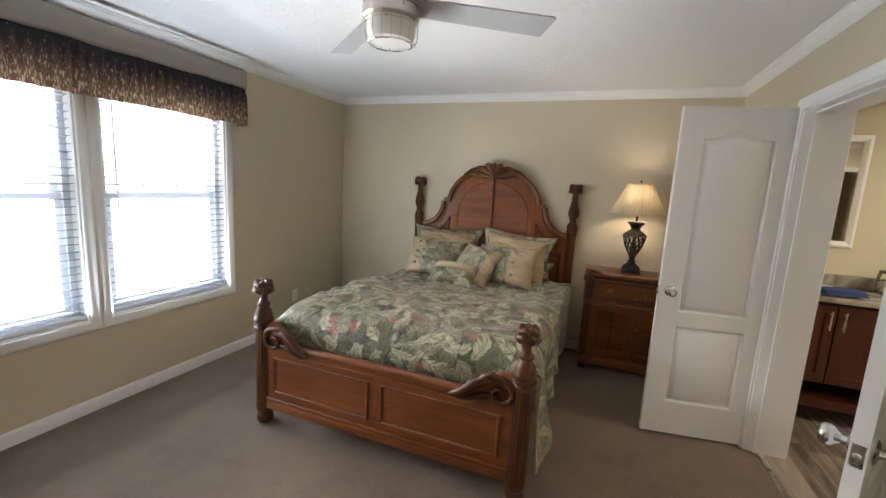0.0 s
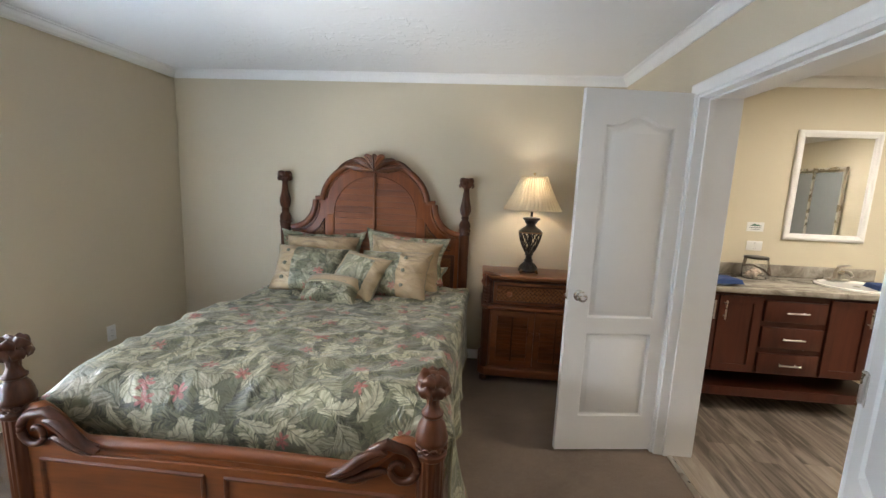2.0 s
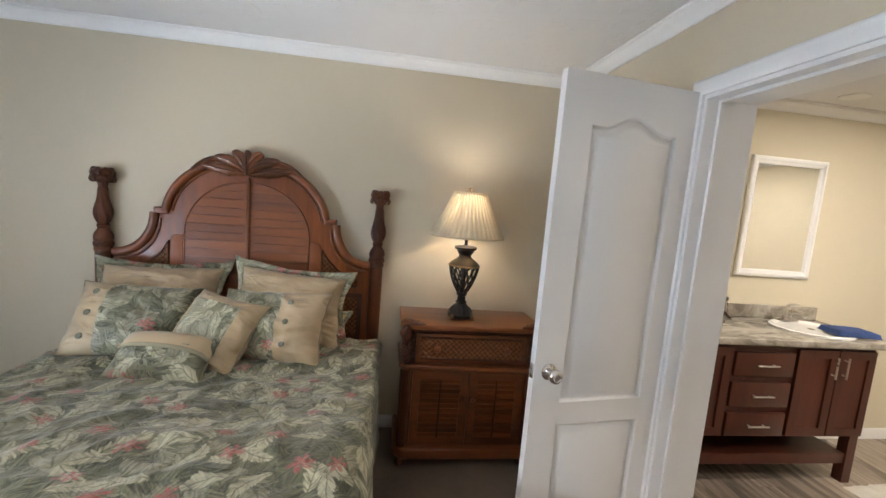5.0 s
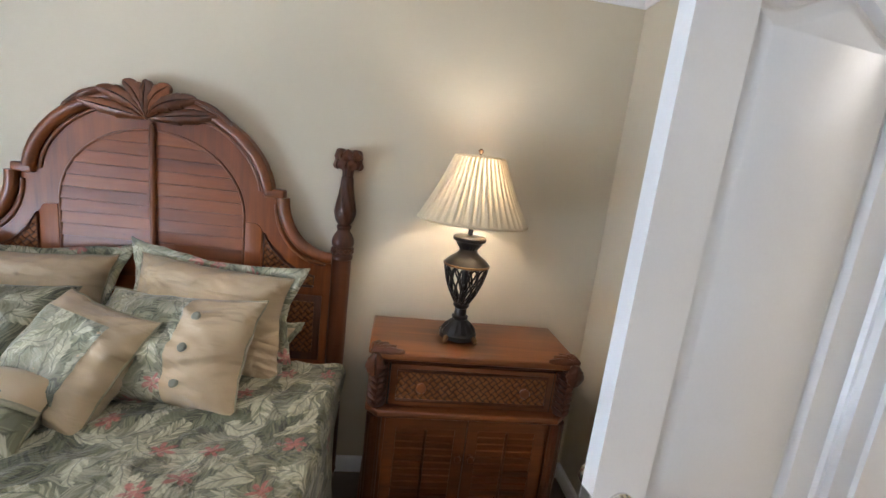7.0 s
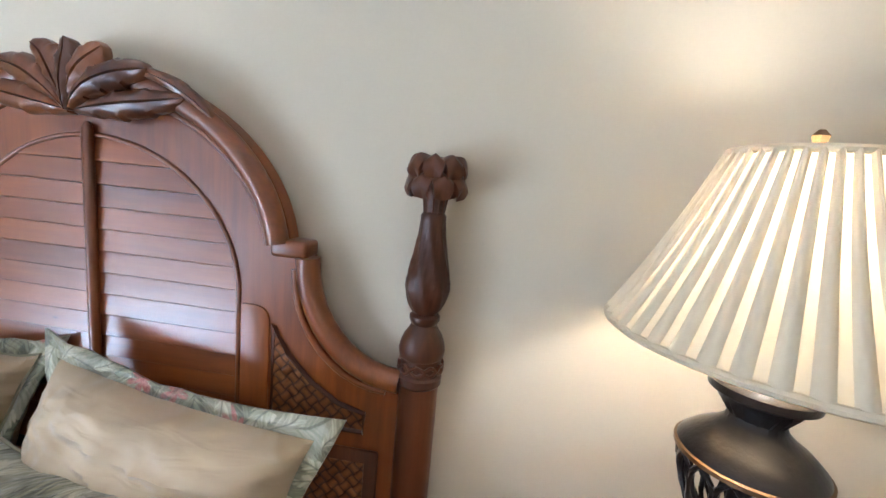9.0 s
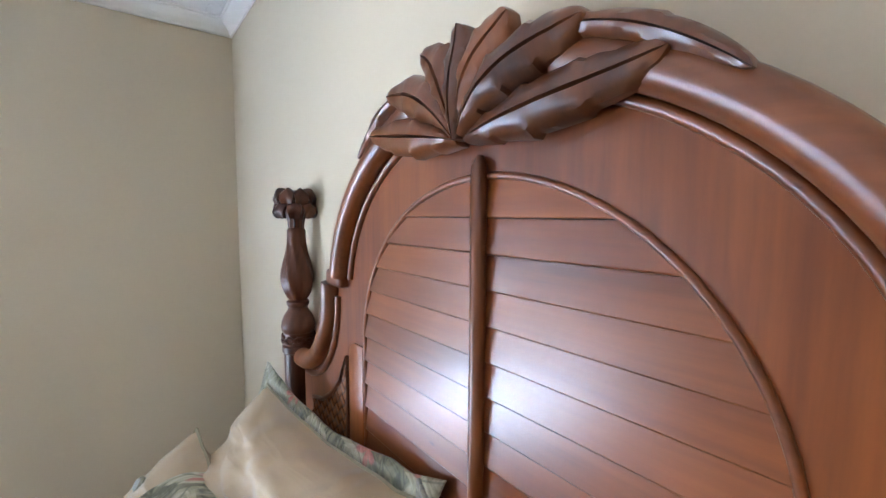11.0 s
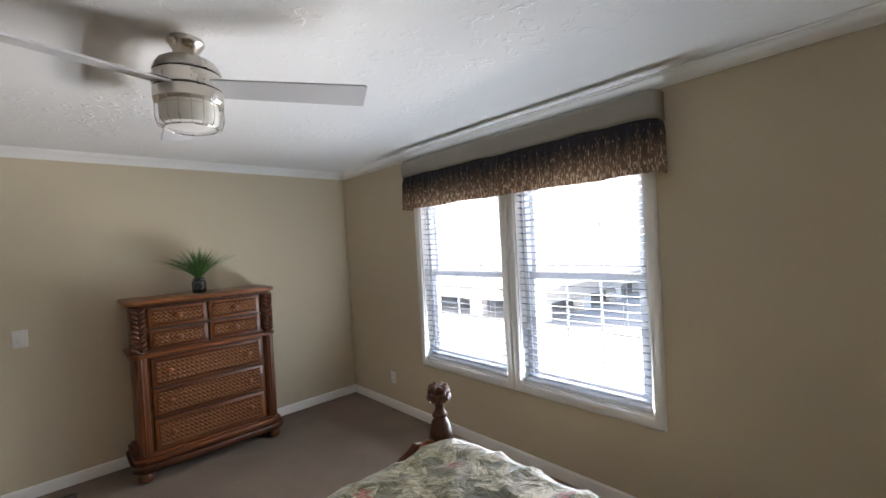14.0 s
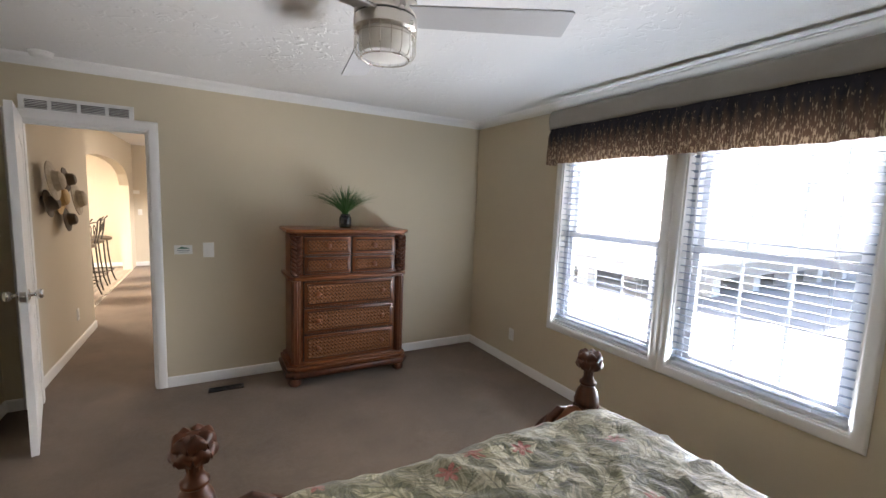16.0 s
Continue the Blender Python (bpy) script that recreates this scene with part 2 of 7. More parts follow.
def mat_plank():
    N = Nodes("weathered_vinyl_plank")
    co = N.co()
    rnd = N.n("ObjectInfo").outputs["Random"]
    off = N.n("CombineXYZ", {0: N.math('MULTIPLY', rnd, 31.0), 1: N.math('MULTIPLY', rnd, 17.0)}).outputs[0]
    p = N.n("VectorMath", {0: co, 1: off}, operation='ADD').outputs[0]
    a = N.noise(N.scaled(p, (14, 1.6, 14)), 1.0, 5.0, 0.62, 1.2)
    b = N.noise(N.scaled(p, (70, 4, 70)), 1.0, 3.0)
    dark = N.mix(N.ramp(a, 0.38, 0.62), c4((0.085, 0.062, 0.048)), c4((0.33, 0.27, 0.215)))
    pale = N.mix(N.ramp(a, 0.35, 0.65), c4((0.24, 0.18, 0.13)), c4((0.44, 0.37, 0.30)))
    col = N.mix(N.ramp(rnd, 0.55, 0.75), dark, pale)
    N.put(N.b.inputs["Base Color"], N.mix(N.math('MULTIPLY', b, 0.35), col, c4((0.09, 0.07, 0.055))))
    N.b.inputs["Roughness"].default_value = 0.38
    N.bump(b, 0.12, 0.001)
    return N.m


def mat_counter():
    N = Nodes("mottled_stone_laminate")
    co = N.co()
    a = N.noise(N.scaled(co, (5, 14, 5)), 1.0, 6.0, 0.65, 1.0)
    b = N.noise(co, 60.0, 4.0)
    c1 = N.mix(N.ramp(a, 0.36, 0.6), c4((0.13, 0.105, 0.08)), c4((0.46, 0.42, 0.36)))
    N.put(N.b.inputs["Base Color"], N.mix(N.math('MULTIPLY', b, 0.4), c1, c4((0.30, 0.28, 0.24))))
    N.b.inputs["Roughness"].default_value = 0.22
    return N.m


def mat_weave(name, dark, light, pitch, plane="xz"):
    """Basket weave cane: strands over and under at right angles."""
    N = Nodes(name)
    co = N.co()
    sep = N.n("SeparateXYZ", {0: co})
    u, v = sep.outputs[0], sep.outputs[2 if plane == "xz" else 1]
    k = 1.0 / pitch
    du = N.math('MULTIPLY', N.math('ADD', u, v), k * 0.7071)
    dv = N.math('MULTIPLY', N.math('SUBTRACT', u, v), k * 0.7071)
    par = N.math('MODULO', N.math('ADD', N.math('FLOOR', du), N.math('FLOOR', dv)), 2.0)
    par = N.math('ABSOLUTE', par)
    fu = N.math('SUBTRACT', N.math('FRACT', du), 0.5)
    fv = N.math('SUBTRACT', N.math('FRACT', dv), 0.5)
    hu = N.math('SUBTRACT', 1.0, N.math('MULTIPLY', N.math('MULTIPLY', fu, fu), 4.0))
    hv = N.math('SUBTRACT', 1.0, N.math('MULTIPLY', N.math('MULTIPLY', fv, fv), 4.0))
    h = N.math('ADD', N.math('MULTIPLY', par, hu), N.math('MULTIPLY', N.math('SUBTRACT', 1.0, par), hv))
    f = N.math('MULTIPLY', h, N.math('ADD', 0.5, N.noise(co, 60.0)))
    N.put(N.b.inputs["Base Color"], N.mix(N.ramp(f, 0.15, 1.0), c4(dark), c4(light)))
    N.b.inputs["Roughness"].default_value = 0.55
    N.b.inputs["Specular IOR Level"].default_value = 0.3
    N.bump(h, 0.8, 0.005)
    return N.m


def mat_print(name, ground, mid, pale, red, size=1.0, kind="UV"):
    """Printed tropical cloth: several layers of fronds turned at random, and red blossoms."""
    N = Nodes(name)
    base = N.co(kind)
    warp = N.n("TexNoise", {"Vector": base, "Scale": 5.0 / size, "Detail": 2.0}).outputs[1]
    wv = N.n("VectorMath", {0: warp, 1: (0.5, 0.5, 0.5)}, operation='SUBTRACT').outputs[0]
    wv = N.n("VectorMath", {0: wv, 3: 0.10 * size}, operation='SCALE').outputs[0]
    co = N.n("VectorMath", {0: base, 1: wv}, operation='ADD').outputs[0]

    def cell(scale, shift):
        p = N.n("VectorMath", {0: co, 1: (shift, shift * 0.7, 0)}, operation='ADD').outputs[0]
        vor = N.n("TexVoronoi", {"Vector": p, "Scale": scale / size, "Randomness": 0.9}, voronoi_dimensions='2D')
        loc = N.n("VectorMath", {0: p, 1: vor.outputs["Position"]}, operation='SUBTRACT').outputs[0]
        rgb = N.n("SeparateColor", {0: vor.outputs["Color"]})
        return loc, rgb

    def frond(scale, shift, w, strokes, reach):
        """A leaf per cell, its blades painted as strokes that run out from the midrib."""
        loc, rgb = cell(scale, shift)
        ang = N.math('MULTIPLY', rgb.outputs[0], 6.283)
        r = N.n("VectorRotate", {"Vector": loc, "Angle": ang}, rotation_type='Z_AXIS')
        s = N.n("SeparateXYZ", {0: r.outputs[0]})
        half = reach * size / scale
        u = N.math('DIVIDE', s.outputs[0], half)
        bend = N.math('MULTIPLY', N.math('MULTIPLY', u, u), 0.28)
        v = N.math('SUBTRACT', N.math('DIVIDE', s.outputs[1], half), bend)
        av = N.math('ABSOLUTE', v)
        along = N.math('SUBTRACT', u, N.math('MULTIPLY', av, 1.1))
        pv = N.n("CombineXYZ", {0: N.math('MULTIPLY', along, strokes * 1.5), 1: N.math('MULTIPLY', v, 2.2), 2: N.math('MULTIPLY', rgb.outputs[1], 40.0)}).outputs[0]
        brush = N.noise(pv, 1.0, 2.0, 0.5)
        env = N.math('MULTIPLY', w, N.math('SUBTRACT', 1.0, N.math('MULTIPLY', u, u)))
        env = N.math('MULTIPLY', env, N.math('ADD', 0.35, N.math('MULTIPLY', brush, 1.3)))
        mask = N.ramp(N.math('SUBTRACT', env, av), 0.0, 0.05)
        rib = N.math('SUBTRACT', 1.0, N.ramp(av, 0.012, 0.035))
        return mask, N.ramp(brush, 0.40, 0.60), rib, rgb

    g0 = N.mix(N.ramp(N.noise(co, 4.0 / size, 2.0), 0.3, 0.7), c4(ground, 0.78), c4(ground, 1.12))
    for scale, shift, w, strokes, reach, a, b, amount, few in (
            (3.6, 1.3, 0.62, 9.0, 0.85, c4(mid, 1.0), c4(ground, 1.0), 0.85, 0.1),
            (4.2, 17.7, 0.55, 8.0, 0.80, c4(ground, 0.62), c4(ground, 1.35), 0.75, 0.2),
            (4.6, 4.7, 0.55, 7.0, 0.75, c4(ground, 1.15), c4(pale, 0.62), 0.85, 0.25),
            (5.2, 8.1, 0.46, 6.0, 0.72, c4(mid, 0.95), c4(ground, 1.5), 0.75, 0.45),
            (4.8, 31.3, 0.34, 5.0, 0.66, c4(ground, 1.5), c4(pale, 1.0), 0.9, 0.35),
            (6.0, 12.9, 0.30, 5.0, 0.70, c4(pale, 0.6), c4(pale, 1.0), 0.8, 0.45)):
        mask, brush, rib, rgb = frond(scale, shift, w, strokes, reach)
        on = N.math('MULTIPLY', mask, N.math('GREATER_THAN', rgb.outputs[1], few))
        col = N.mix(N.math('MULTIPLY', rib, 0.6), N.mix(brush, a, b), c4(mid, 0.9))
        g0 = N.mix(N.math('MULTIPLY', on, amount), g0, col)
    loc, rgb = cell(3.7, 21.0)
    s = N.n("SeparateXYZ", {0: loc})
    ang = N.math('ARCTAN2', s.outputs[1], s.outputs[0])
    rad = N.n("VectorMath", {0: loc}, operation='LENGTH').outputs[1]
    lobe = N.math('ABSOLUTE', N.math('COSINE', N.math('ADD', N.math('MULTIPLY', ang, 3.0), N.math('MULTIPLY', rgb.outputs[0], 6.0))))
    petal = N.math('MULTIPLY', N.math('ADD', 0.018, N.math('MULTIPLY', lobe, 0.040)), size)
    fl = N.ramp(N.math('SUBTRACT', petal, rad), 0.0, 0.010 * size)
    fl = N.math('MULTIPLY', fl, N.math('GREATER_THAN', rgb.outputs[2], 0.30))
    rc = N.mix(N.ramp(N.noise(co, 60.0 / size, 2.0), 0.35, 0.65), c4(red, 0.8), c4((red[0] * 1.3, red[1] * 2.4, red[2] * 2.2)))
    br = N.ramp(N.noise(co, 34.0 / size, 3.0, 0.6, 1.0), 0.28, 0.48)
    g0 = N.mix(N.math('MULTIPLY', N.math('MULTIPLY', fl, br), 0.85), g0, rc)
    N.put(N.b.inputs["Base Color"], g0)
    N.b.inputs["Roughness"].default_value = 0.46
    N.b.inputs["Sheen Weight"].default_value = 0.2
    wr = N.noise(base, 11.0, 3.0, 0.55, 1.4)
    th = N.noise(base, 500.0, 2.0)
    N.bump(N.math('ADD', wr, N.math('MULTIPLY', th, 0.04)), 0.6, 0.022)
    return N.m


def mat_ikat():
    """Dark pleated skirt with gold flecks in rows of plumes."""
    N = Nodes("dark_gold_ikat")
    co = N.co("UV")
    sep = N.n("SeparateXYZ", {0: co})
    u, v = sep.outputs[0], sep.outputs[1]
    zig = N.math('PINGPONG', N.math('DIVIDE', u, 0.055), 0.5)
    zig = N.math('ADD', zig, N.math('MULTIPLY', N.noise(N.scaled(co, (60, 4, 1)), 1.0, 2.0), 0.5))
    low = N.math('ADD', N.math('SUBTRACT', 0.86, v), N.math('MULTIPLY', zig, 0.45))
    brown = N.ramp(low, 0.32, 0.75)
    n = N.noise(N.scaled(co, (150, 8, 1)), 1.0, 2.0)
    cut = N.math('SUBTRACT', 0.66, N.math('MULTIPLY', N.ramp(low, 0.25, 0.95), 0.15))
    f = N.ramp(N.math('SUBTRACT', n, cut), 0.0, 0.06)
    dark = N.mix(brown, c4((0.022, 0.018, 0.022)), c4((0.150, 0.088, 0.055)))
    f = N.math('MULTIPLY', f, 0.8)
    N.put(N.b.inputs["Base Color"], N.mix(f, dark, c4((0.58, 0.47, 0.36))))
    N.b.inputs["Roughness"].default_value = 0.55
    tr = N.n("BsdfTranslucent", {0: N.mix(f, dark, c4((0.66, 0.46, 0.28)))})
    mx = N.n("MixShader", {0: 0.5, 1: N.b.outputs[0], 2: tr.outputs[0]})
    N.t.links.new(mx.outputs[0], N.t.nodes["Material Output"].inputs[0])
    N.bump(N.noise(N.scaled(co, (120, 6, 1)), 1.0), 0.3, 0.004)
    return N.m


def mat_shade(name, through):
    """Cream cloth that lets part of the light through."""
    N = Nodes(name)
    co = N.co()
    f = N.noise(N.scaled(co, (60, 60, 12)), 1.0, 3.0)
    N.put(N.b.inputs["Base Color"], N.mix(f, c4((0.60, 0.50, 0.34)), c4((0.70, 0.60, 0.42))))
    N.b.inputs["Roughness"].default_value = 0.8
    tr = N.n("BsdfTranslucent", {0: (0.90, 0.74, 0.48, 1)})
    mx = N.n("MixShader", {0: through, 1: N.b.outputs[0], 2: tr.outputs[0]})
    N.t.links.new(mx.outputs[0], N.t.nodes["Material Output"].inputs[0])
    return N.m


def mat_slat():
    # white slats; the blue-grey base colour paints in their shade against the daylight
    return plain("shaded_blind_slat", (0.24, 0.29, 0.36), 0.5, var=0.03, bump=0.03)


def mat_glass(name, tint=(1, 1, 1), rough=0.0):
    N = Nodes(name)
    N.b.inputs["Base Color"].default_value = c4(tint)
    N.b.inputs["Transmission Weight"].default_value = 1.0
    N.b.inputs["Roughness"].default_value = rough
    N.b.inputs["IOR"].default_value = 1.45
    return N.m


def mat_pane():
    """Thin window pane: mostly clear with a weak gloss."""
    N = Nodes("window_pane")
    t = N.n("BsdfTransparent", {0: (0.96, 0.98, 1.0, 1)})
    g = N.n("BsdfGlossy", {"Roughness": 0.02})
    mx = N.n("MixShader", {0: 0.05, 1: t.outputs[0], 2: g.outputs[0]})
    N.t.links.new(mx.outputs[0], N.t.nodes["Material Output"].inputs[0])
    return N.m


def mat_mirror():
    N = Nodes("mirror_silver")
    N.b.inputs["Base Color"].default_value = (0.86, 0.87, 0.86, 1)
    N.b.inputs["Metallic"].default_value = 1.0
    N.b.inputs["Roughness"].default_value = 0.015
    return N.m


def mat_glow(name, colour, strength):
    N = Nodes(name)
    N.b.inputs["Base Color"].default_value = c4((0.9, 0.88, 0.82))
    N.b.inputs["Emission Color"].default_value = c4(colour)
    N.b.inputs["Emission Strength"].default_value = strength
    return N.m


M_CEIL = mat_ceiling()
M_CARPET = mat_carpet("taupe_carpet", (0.124, 0.083, 0.054), (0.212, 0.149, 0.102))
M_PLANK = mat_plank()
M_COUNTER = mat_counter()
M_CANE = mat_weave("woven_cane", (0.045, 0.014, 0.005), (0.235, 0.086, 0.026), 0.022)
M_PRINT = mat_print("tropical_print", (0.118, 0.116, 0.064), (0.022, 0.024, 0.011), (0.50, 0.46, 0.31), (0.34, 0.055, 0.05), 0.70)
M_PRINT2 = mat_print("tropical_sham_print", (0.190, 0.185, 0.112), (0.050, 0.052, 0.027), (0.52, 0.48, 0.33), (0.40, 0.08, 0.07), 0.62)
M_IKAT = mat_ikat()
M_SHADE = mat_shade("cream_shade_cloth", 0.17)
M_PLEAT = mat_shade("folded_shade_cloth", 0.07)
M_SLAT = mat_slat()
M_PANE = mat_pane()
M_GLASS = mat_glass("jar_glass")
M_FROST = plain("frosted_white_glass", (0.78, 0.76, 0.72), 0.3, var=0.02, bump=0.02)
M_MIRROR = mat_mirror()
M_BULB = mat_glow("lit_bulb", (1.0, 0.80, 0.52), 3.0)
M_DOWN = mat_glow("lit_downlight", (1.0, 0.90, 0.75), 0.6)


# ---- mesh helpers ----
def link(name, bm, mat, parent=None, label="", smooth=True, m=None):
    me = bpy.data.meshes.new(name)
    bmesh.ops.recalc_face_normals(bm, faces=bm.faces)
    bm.to_mesh(me)
    bm.free()
    me.materials.append(mat)
    if smooth:
        for p in me.polygons:
            p.use_smooth = True
        me.set_sharp_from_angle(angle=radians(38))
    ob = new(name, me)
    if parent:
        ob.parent = parent
    if m is not None:
        ob.matrix_basis = m
    if label:
        ob["label"] = label
    return ob


def part(name, bm, mat, parent, label="", smooth=True, m=None):
    return link(name, bm, mat, parent, label, smooth, m)


def thing(name, m, label, category, group="", kind=""):
    ob = new(name)
    ob.empty_display_size = 0.1
    ob.matrix_world = m
    return tagged(ob, label, category, group, kind)


def structure(name, bm, mat, label="", category="structure", smooth=False):
    return tagged(link(name, bm, mat, None, "", smooth), label, category, "", "structure")


def box(bm, x0, x1, y0, y1, z0, z1, bevel=0.0, segs=2):
    vs = bmesh.ops.create_cube(bm, size=1.0)["verts"]
    for v in vs:
        v.co = Vector(((x0 + x1) / 2 + v.co.x * (x1 - x0), (y0 + y1) / 2 + v.co.y * (y1 - y0), (z0 + z1) / 2 + v.co.z * (z1 - z0)))
    if bevel > 0:
        es = list({e for v in vs for e in v.link_edges})
        bmesh.ops.bevel(bm, geom=es, offset=bevel, segments=segs, profile=0.5, affect='EDGES')
    return bm


def B(*a, **k):
    return box(bmesh.new(), *a, **k)


def lathe(bm, prof, segs=24, wob=None, at=(0, 0, 0), axis='Z'):
    """Turns (r, z) rows about z. wob(angle, r, z) gives a new radius."""
    rings = []
    for r, z in prof:
        ring = []
        for i in range(segs):
            a = 2 * math.pi * i / segs
            rr = wob(a, r, z) if wob else r
            p = Vector((rr * math.cos(a), rr * math.sin(a), z))
            if axis == 'Y':
                p = Vector((p.x, p.z, p.y))
            elif axis == 'X':
                p = Vector((p.z, p.x, p.y))
            ring.append(bm.verts.new(p + Vector(at)))
        rings.append(ring)
    for a, b in zip(rings, rings[1:]):
        for i in range(segs):
            j = (i + 1) % segs
            bm.faces.new((a[i], a[j], b[j], b[i]))
    bm.faces.new(rings[0][::-1])
    bm.faces.new(rings[-1])
    return bm


def tube(bm, pts, r, segs=10, closed=False, flat=1.0):
    """A round bar through points; r may be a number or one a point."""
    pts = [Vector(p) for p in pts]
    n = len(pts)
    rings = []
    up = Vector((0.13, 0.21, 0.97))
    for i, p in enumerate(pts):
        a = pts[(i - 1) % n] if (closed or i) else p
        b = pts[(i + 1) % n] if (closed or i < n - 1) else p
        t = (b - a).normalized()
        s = t.cross(up)
        s = s.normalized() if s.length > 1e-4 else Vector((1, 0, 0))
        w = s.cross(t).normalized()
        rr = r[i] if isinstance(r, (list, tuple)) else r
        rings.append([bm.verts.new(p + rr * (math.cos(2 * math.pi * k / segs) * s + flat * math.sin(2 * math.pi * k / segs) * w)) for k in range(segs)])
    for i in range(n if closed else n - 1):
        a, b = rings[i], rings[(i + 1) % n]
        for k in range(segs):
            j = (k + 1) % segs
            bm.faces.new((a[k], a[j], b[j], b[k]))
    if not closed:
        bm.faces.new(rings[0][::-1])
        bm.faces.new(rings[-1])
    return bm


def prism(bm, outline, y0, y1, bevel=0.0):
    """A flat board: an outline in x, z pushed from y0 to y1."""
    a = [bm.verts.new((x, y0, z)) for x, z in outline]
    f = bm.faces.new(a)
    r = bmesh.ops.extrude_face_region(bm, geom=[f])
    vs = [g for g in r["geom"] if isinstance(g, bmesh.types.BMVert)]
    for v in vs:
        v.co.y = y1
    if bevel:
        es = [e for e in bm.edges if len(e.link_faces) == 2 and abs(e.verts[0].co.y - e.verts[1].co.y) < 1e-6]
        bmesh.ops.bevel(bm, geom=es, offset=bevel, segments=2, profile=0.5, affect='EDGES')
    return bm


def ring_board(bm, outer, inner, y0, y1):
    """A board with a hole: outlines of the same length, in x, z."""
    n = len(outer)
    V = [[bm.verts.new((x, y, z)) for x, z in o] for y in (y0, y1) for o in (outer, inner)]
    for i in range(n):
        j = (i + 1) % n
        bm.faces.new((V[0][i], V[0][j], V[1][j], V[1][i]))
        bm.faces.new((V[2][i], V[3][i], V[3][j], V[2][j]))
        bm.faces.new((V[0][i], V[2][i], V[2][j], V[0][j]))
        bm.faces.new((V[1][i], V[1][j], V[3][j], V[3][i]))
    return bm


def sweep(bm, path, prof, closed=False, up=(0, 0, 1)):
    """Carries a profile (side, up) along a path; corners are mitred."""
    up = Vector(up)
    pts = [Vector(p) for p in path]
    n = len(pts)
    rings = []
    for i, p in enumerate(pts):
        d0 = (p - pts[i - 1]).normalized() if (i or closed) else None
        d1 = (pts[(i + 1) % n] - p).normalized() if (i < n - 1 or closed) else None
        d0, d1 = d0 or d1, d1 or d0
        s0, s1 = d0.cross(up).normalized(), d1.cross(up).normalized()
        s = (s0 + s1).normalized()
        s = s / max(0.35, s.dot(s1))
        rings.append([bm.verts.new(p + s * a + up * b) for a, b in prof])
    m = len(prof)
    for i in range(n if closed else n - 1):
        a, b = rings[i], rings[(i + 1) % n]
        for k in range(m):
            j = (k + 1) % m
            bm.faces.new((a[k], a[j], b[j], b[k]))
    if not closed:
        bm.faces.new(rings[0][::-1])
        bm.faces.new(rings[-1])
    return bm


def grid(bm, nu, nv, fn, uv=None):
    """A sheet of quads from fn(u, v) in 0..1; uv(u, v) gives print coordinates in metres."""
    lay = bm.loops.layers.uv.verify()
    V = [[bm.verts.new(fn(i / nu, j / nv)) for i in range(nu + 1)] for j in range(nv + 1)]
    for j in range(nv):
        for i in range(nu):
            f = bm.faces.new((V[j][i], V[j][i + 1], V[j + 1][i + 1], V[j + 1][i]))
            if uv:
                for lp, (a, b) in zip(f.loops, ((i, j), (i + 1, j), (i + 1, j + 1), (i, j + 1))):
                    lp[lay].uv = uv(a / nu, b / nv)
    return bm


def arc(cx, cz, rx, rz, a0, a1, n):
    return [(cx + rx * math.cos(radians(a0 + (a1 - a0) * i / n)), cz + rz * math.sin(radians(a0 + (a1 - a0) * i / n))) for i in range(n + 1)]


def lerp(a, b, t):
    return a + (b - a) * t


def sstep(t):
    t = min(1.0, max(0.0, t))
    return t * t * (3 - 2 * t)


# ---- the shell ----
XW, XE, YS, YN, H = -2.51, 1.285, -0.175, 4.575, 2.405   # bedroom
XB = 1.50                                                  # bath side of the thick wall


def wall(name, axis, at, thick, a0, a1, z0, z1, holes, mat, label):
    """A wall along x or y, from at to at + thick, with holes (a0, a1, z0, z1) through it."""
    bm = bmesh.new()

    def blk(p0, p1, q0, q1):
        if p1 - p0 < 1e-4 or q1 - q0 < 1e-4:
            return
        t0, t1 = min(at, at + thick), max(at, at + thick)
        if axis == 'x':
            box(bm, p0, p1, t0, t1, q0, q1)
        else:
            box(bm, t0, t1, p0, p1, q0, q1)

    cur = a0
    for h0, h1, k0, k1 in sorted(holes):
        blk(cur, h0, z0, z1)
        blk(h0, h1, z0, k0)
        blk(h0, h1, k1, z1)
        cur = h1
    blk(cur, a1, z0, z1)
    return structure(name, bm, mat, label, "wall")


WIN = ((1.085, 1.985), (2.105, 2.985))   # clear openings of the two window units along y
WZ0, WZ1 = 0.575, 1.985
DA = (2.235, 3.405, 2.035)                # double doorway to the bath: y, y, head
DE = (0.41, 1.125, 1.995)                # doorway to the hall: x, x, head

structure("floor", B(XW - 0.15, XE + 0.09, YS - 0.06, YN + 0.15, -0.25, 0.0), M_CARPET, "taupe brown cut-pile carpet, slightly scuffed", "floor")
wall("wall_west", 'y', XW, -0.16, YS - 0.2, YN + 0.16, -0.25, H + 0.2, [(w[0], w[1], WZ0, WZ1) for w in WIN], M_WALL, "beige painted wall with a double window")
wall("wall_north", 'x', YN, 0.16, XW, XB, -0.25, H + 0.2, [], M_WALL, "plain beige painted wall behind the bed")
wall("wall_south", 'x', YS, -0.12, XW, XE + 0.1, -0.25, H + 0.2, [(DE[0], DE[1], -0.01, DE[2])], M_WALL, "beige painted wall with the hall doorway")
wall("wall_east", 'y', XE, 0.11, YS - 0.0, YN, -0.25, H + 0.2, [(DA[0], DA[1], -0.01, DA[2])], M_WALL, "beige painted wall with the bath doorway")
wall("wall_bath_west", 'y', XE + 0.11, XB - XE - 0.11, 0.9, YN, -0.25, H + 0.2, [(DA[0], DA[1], -0.01, DA[2])], M_BATHWALL, "beige painted bath side wall")
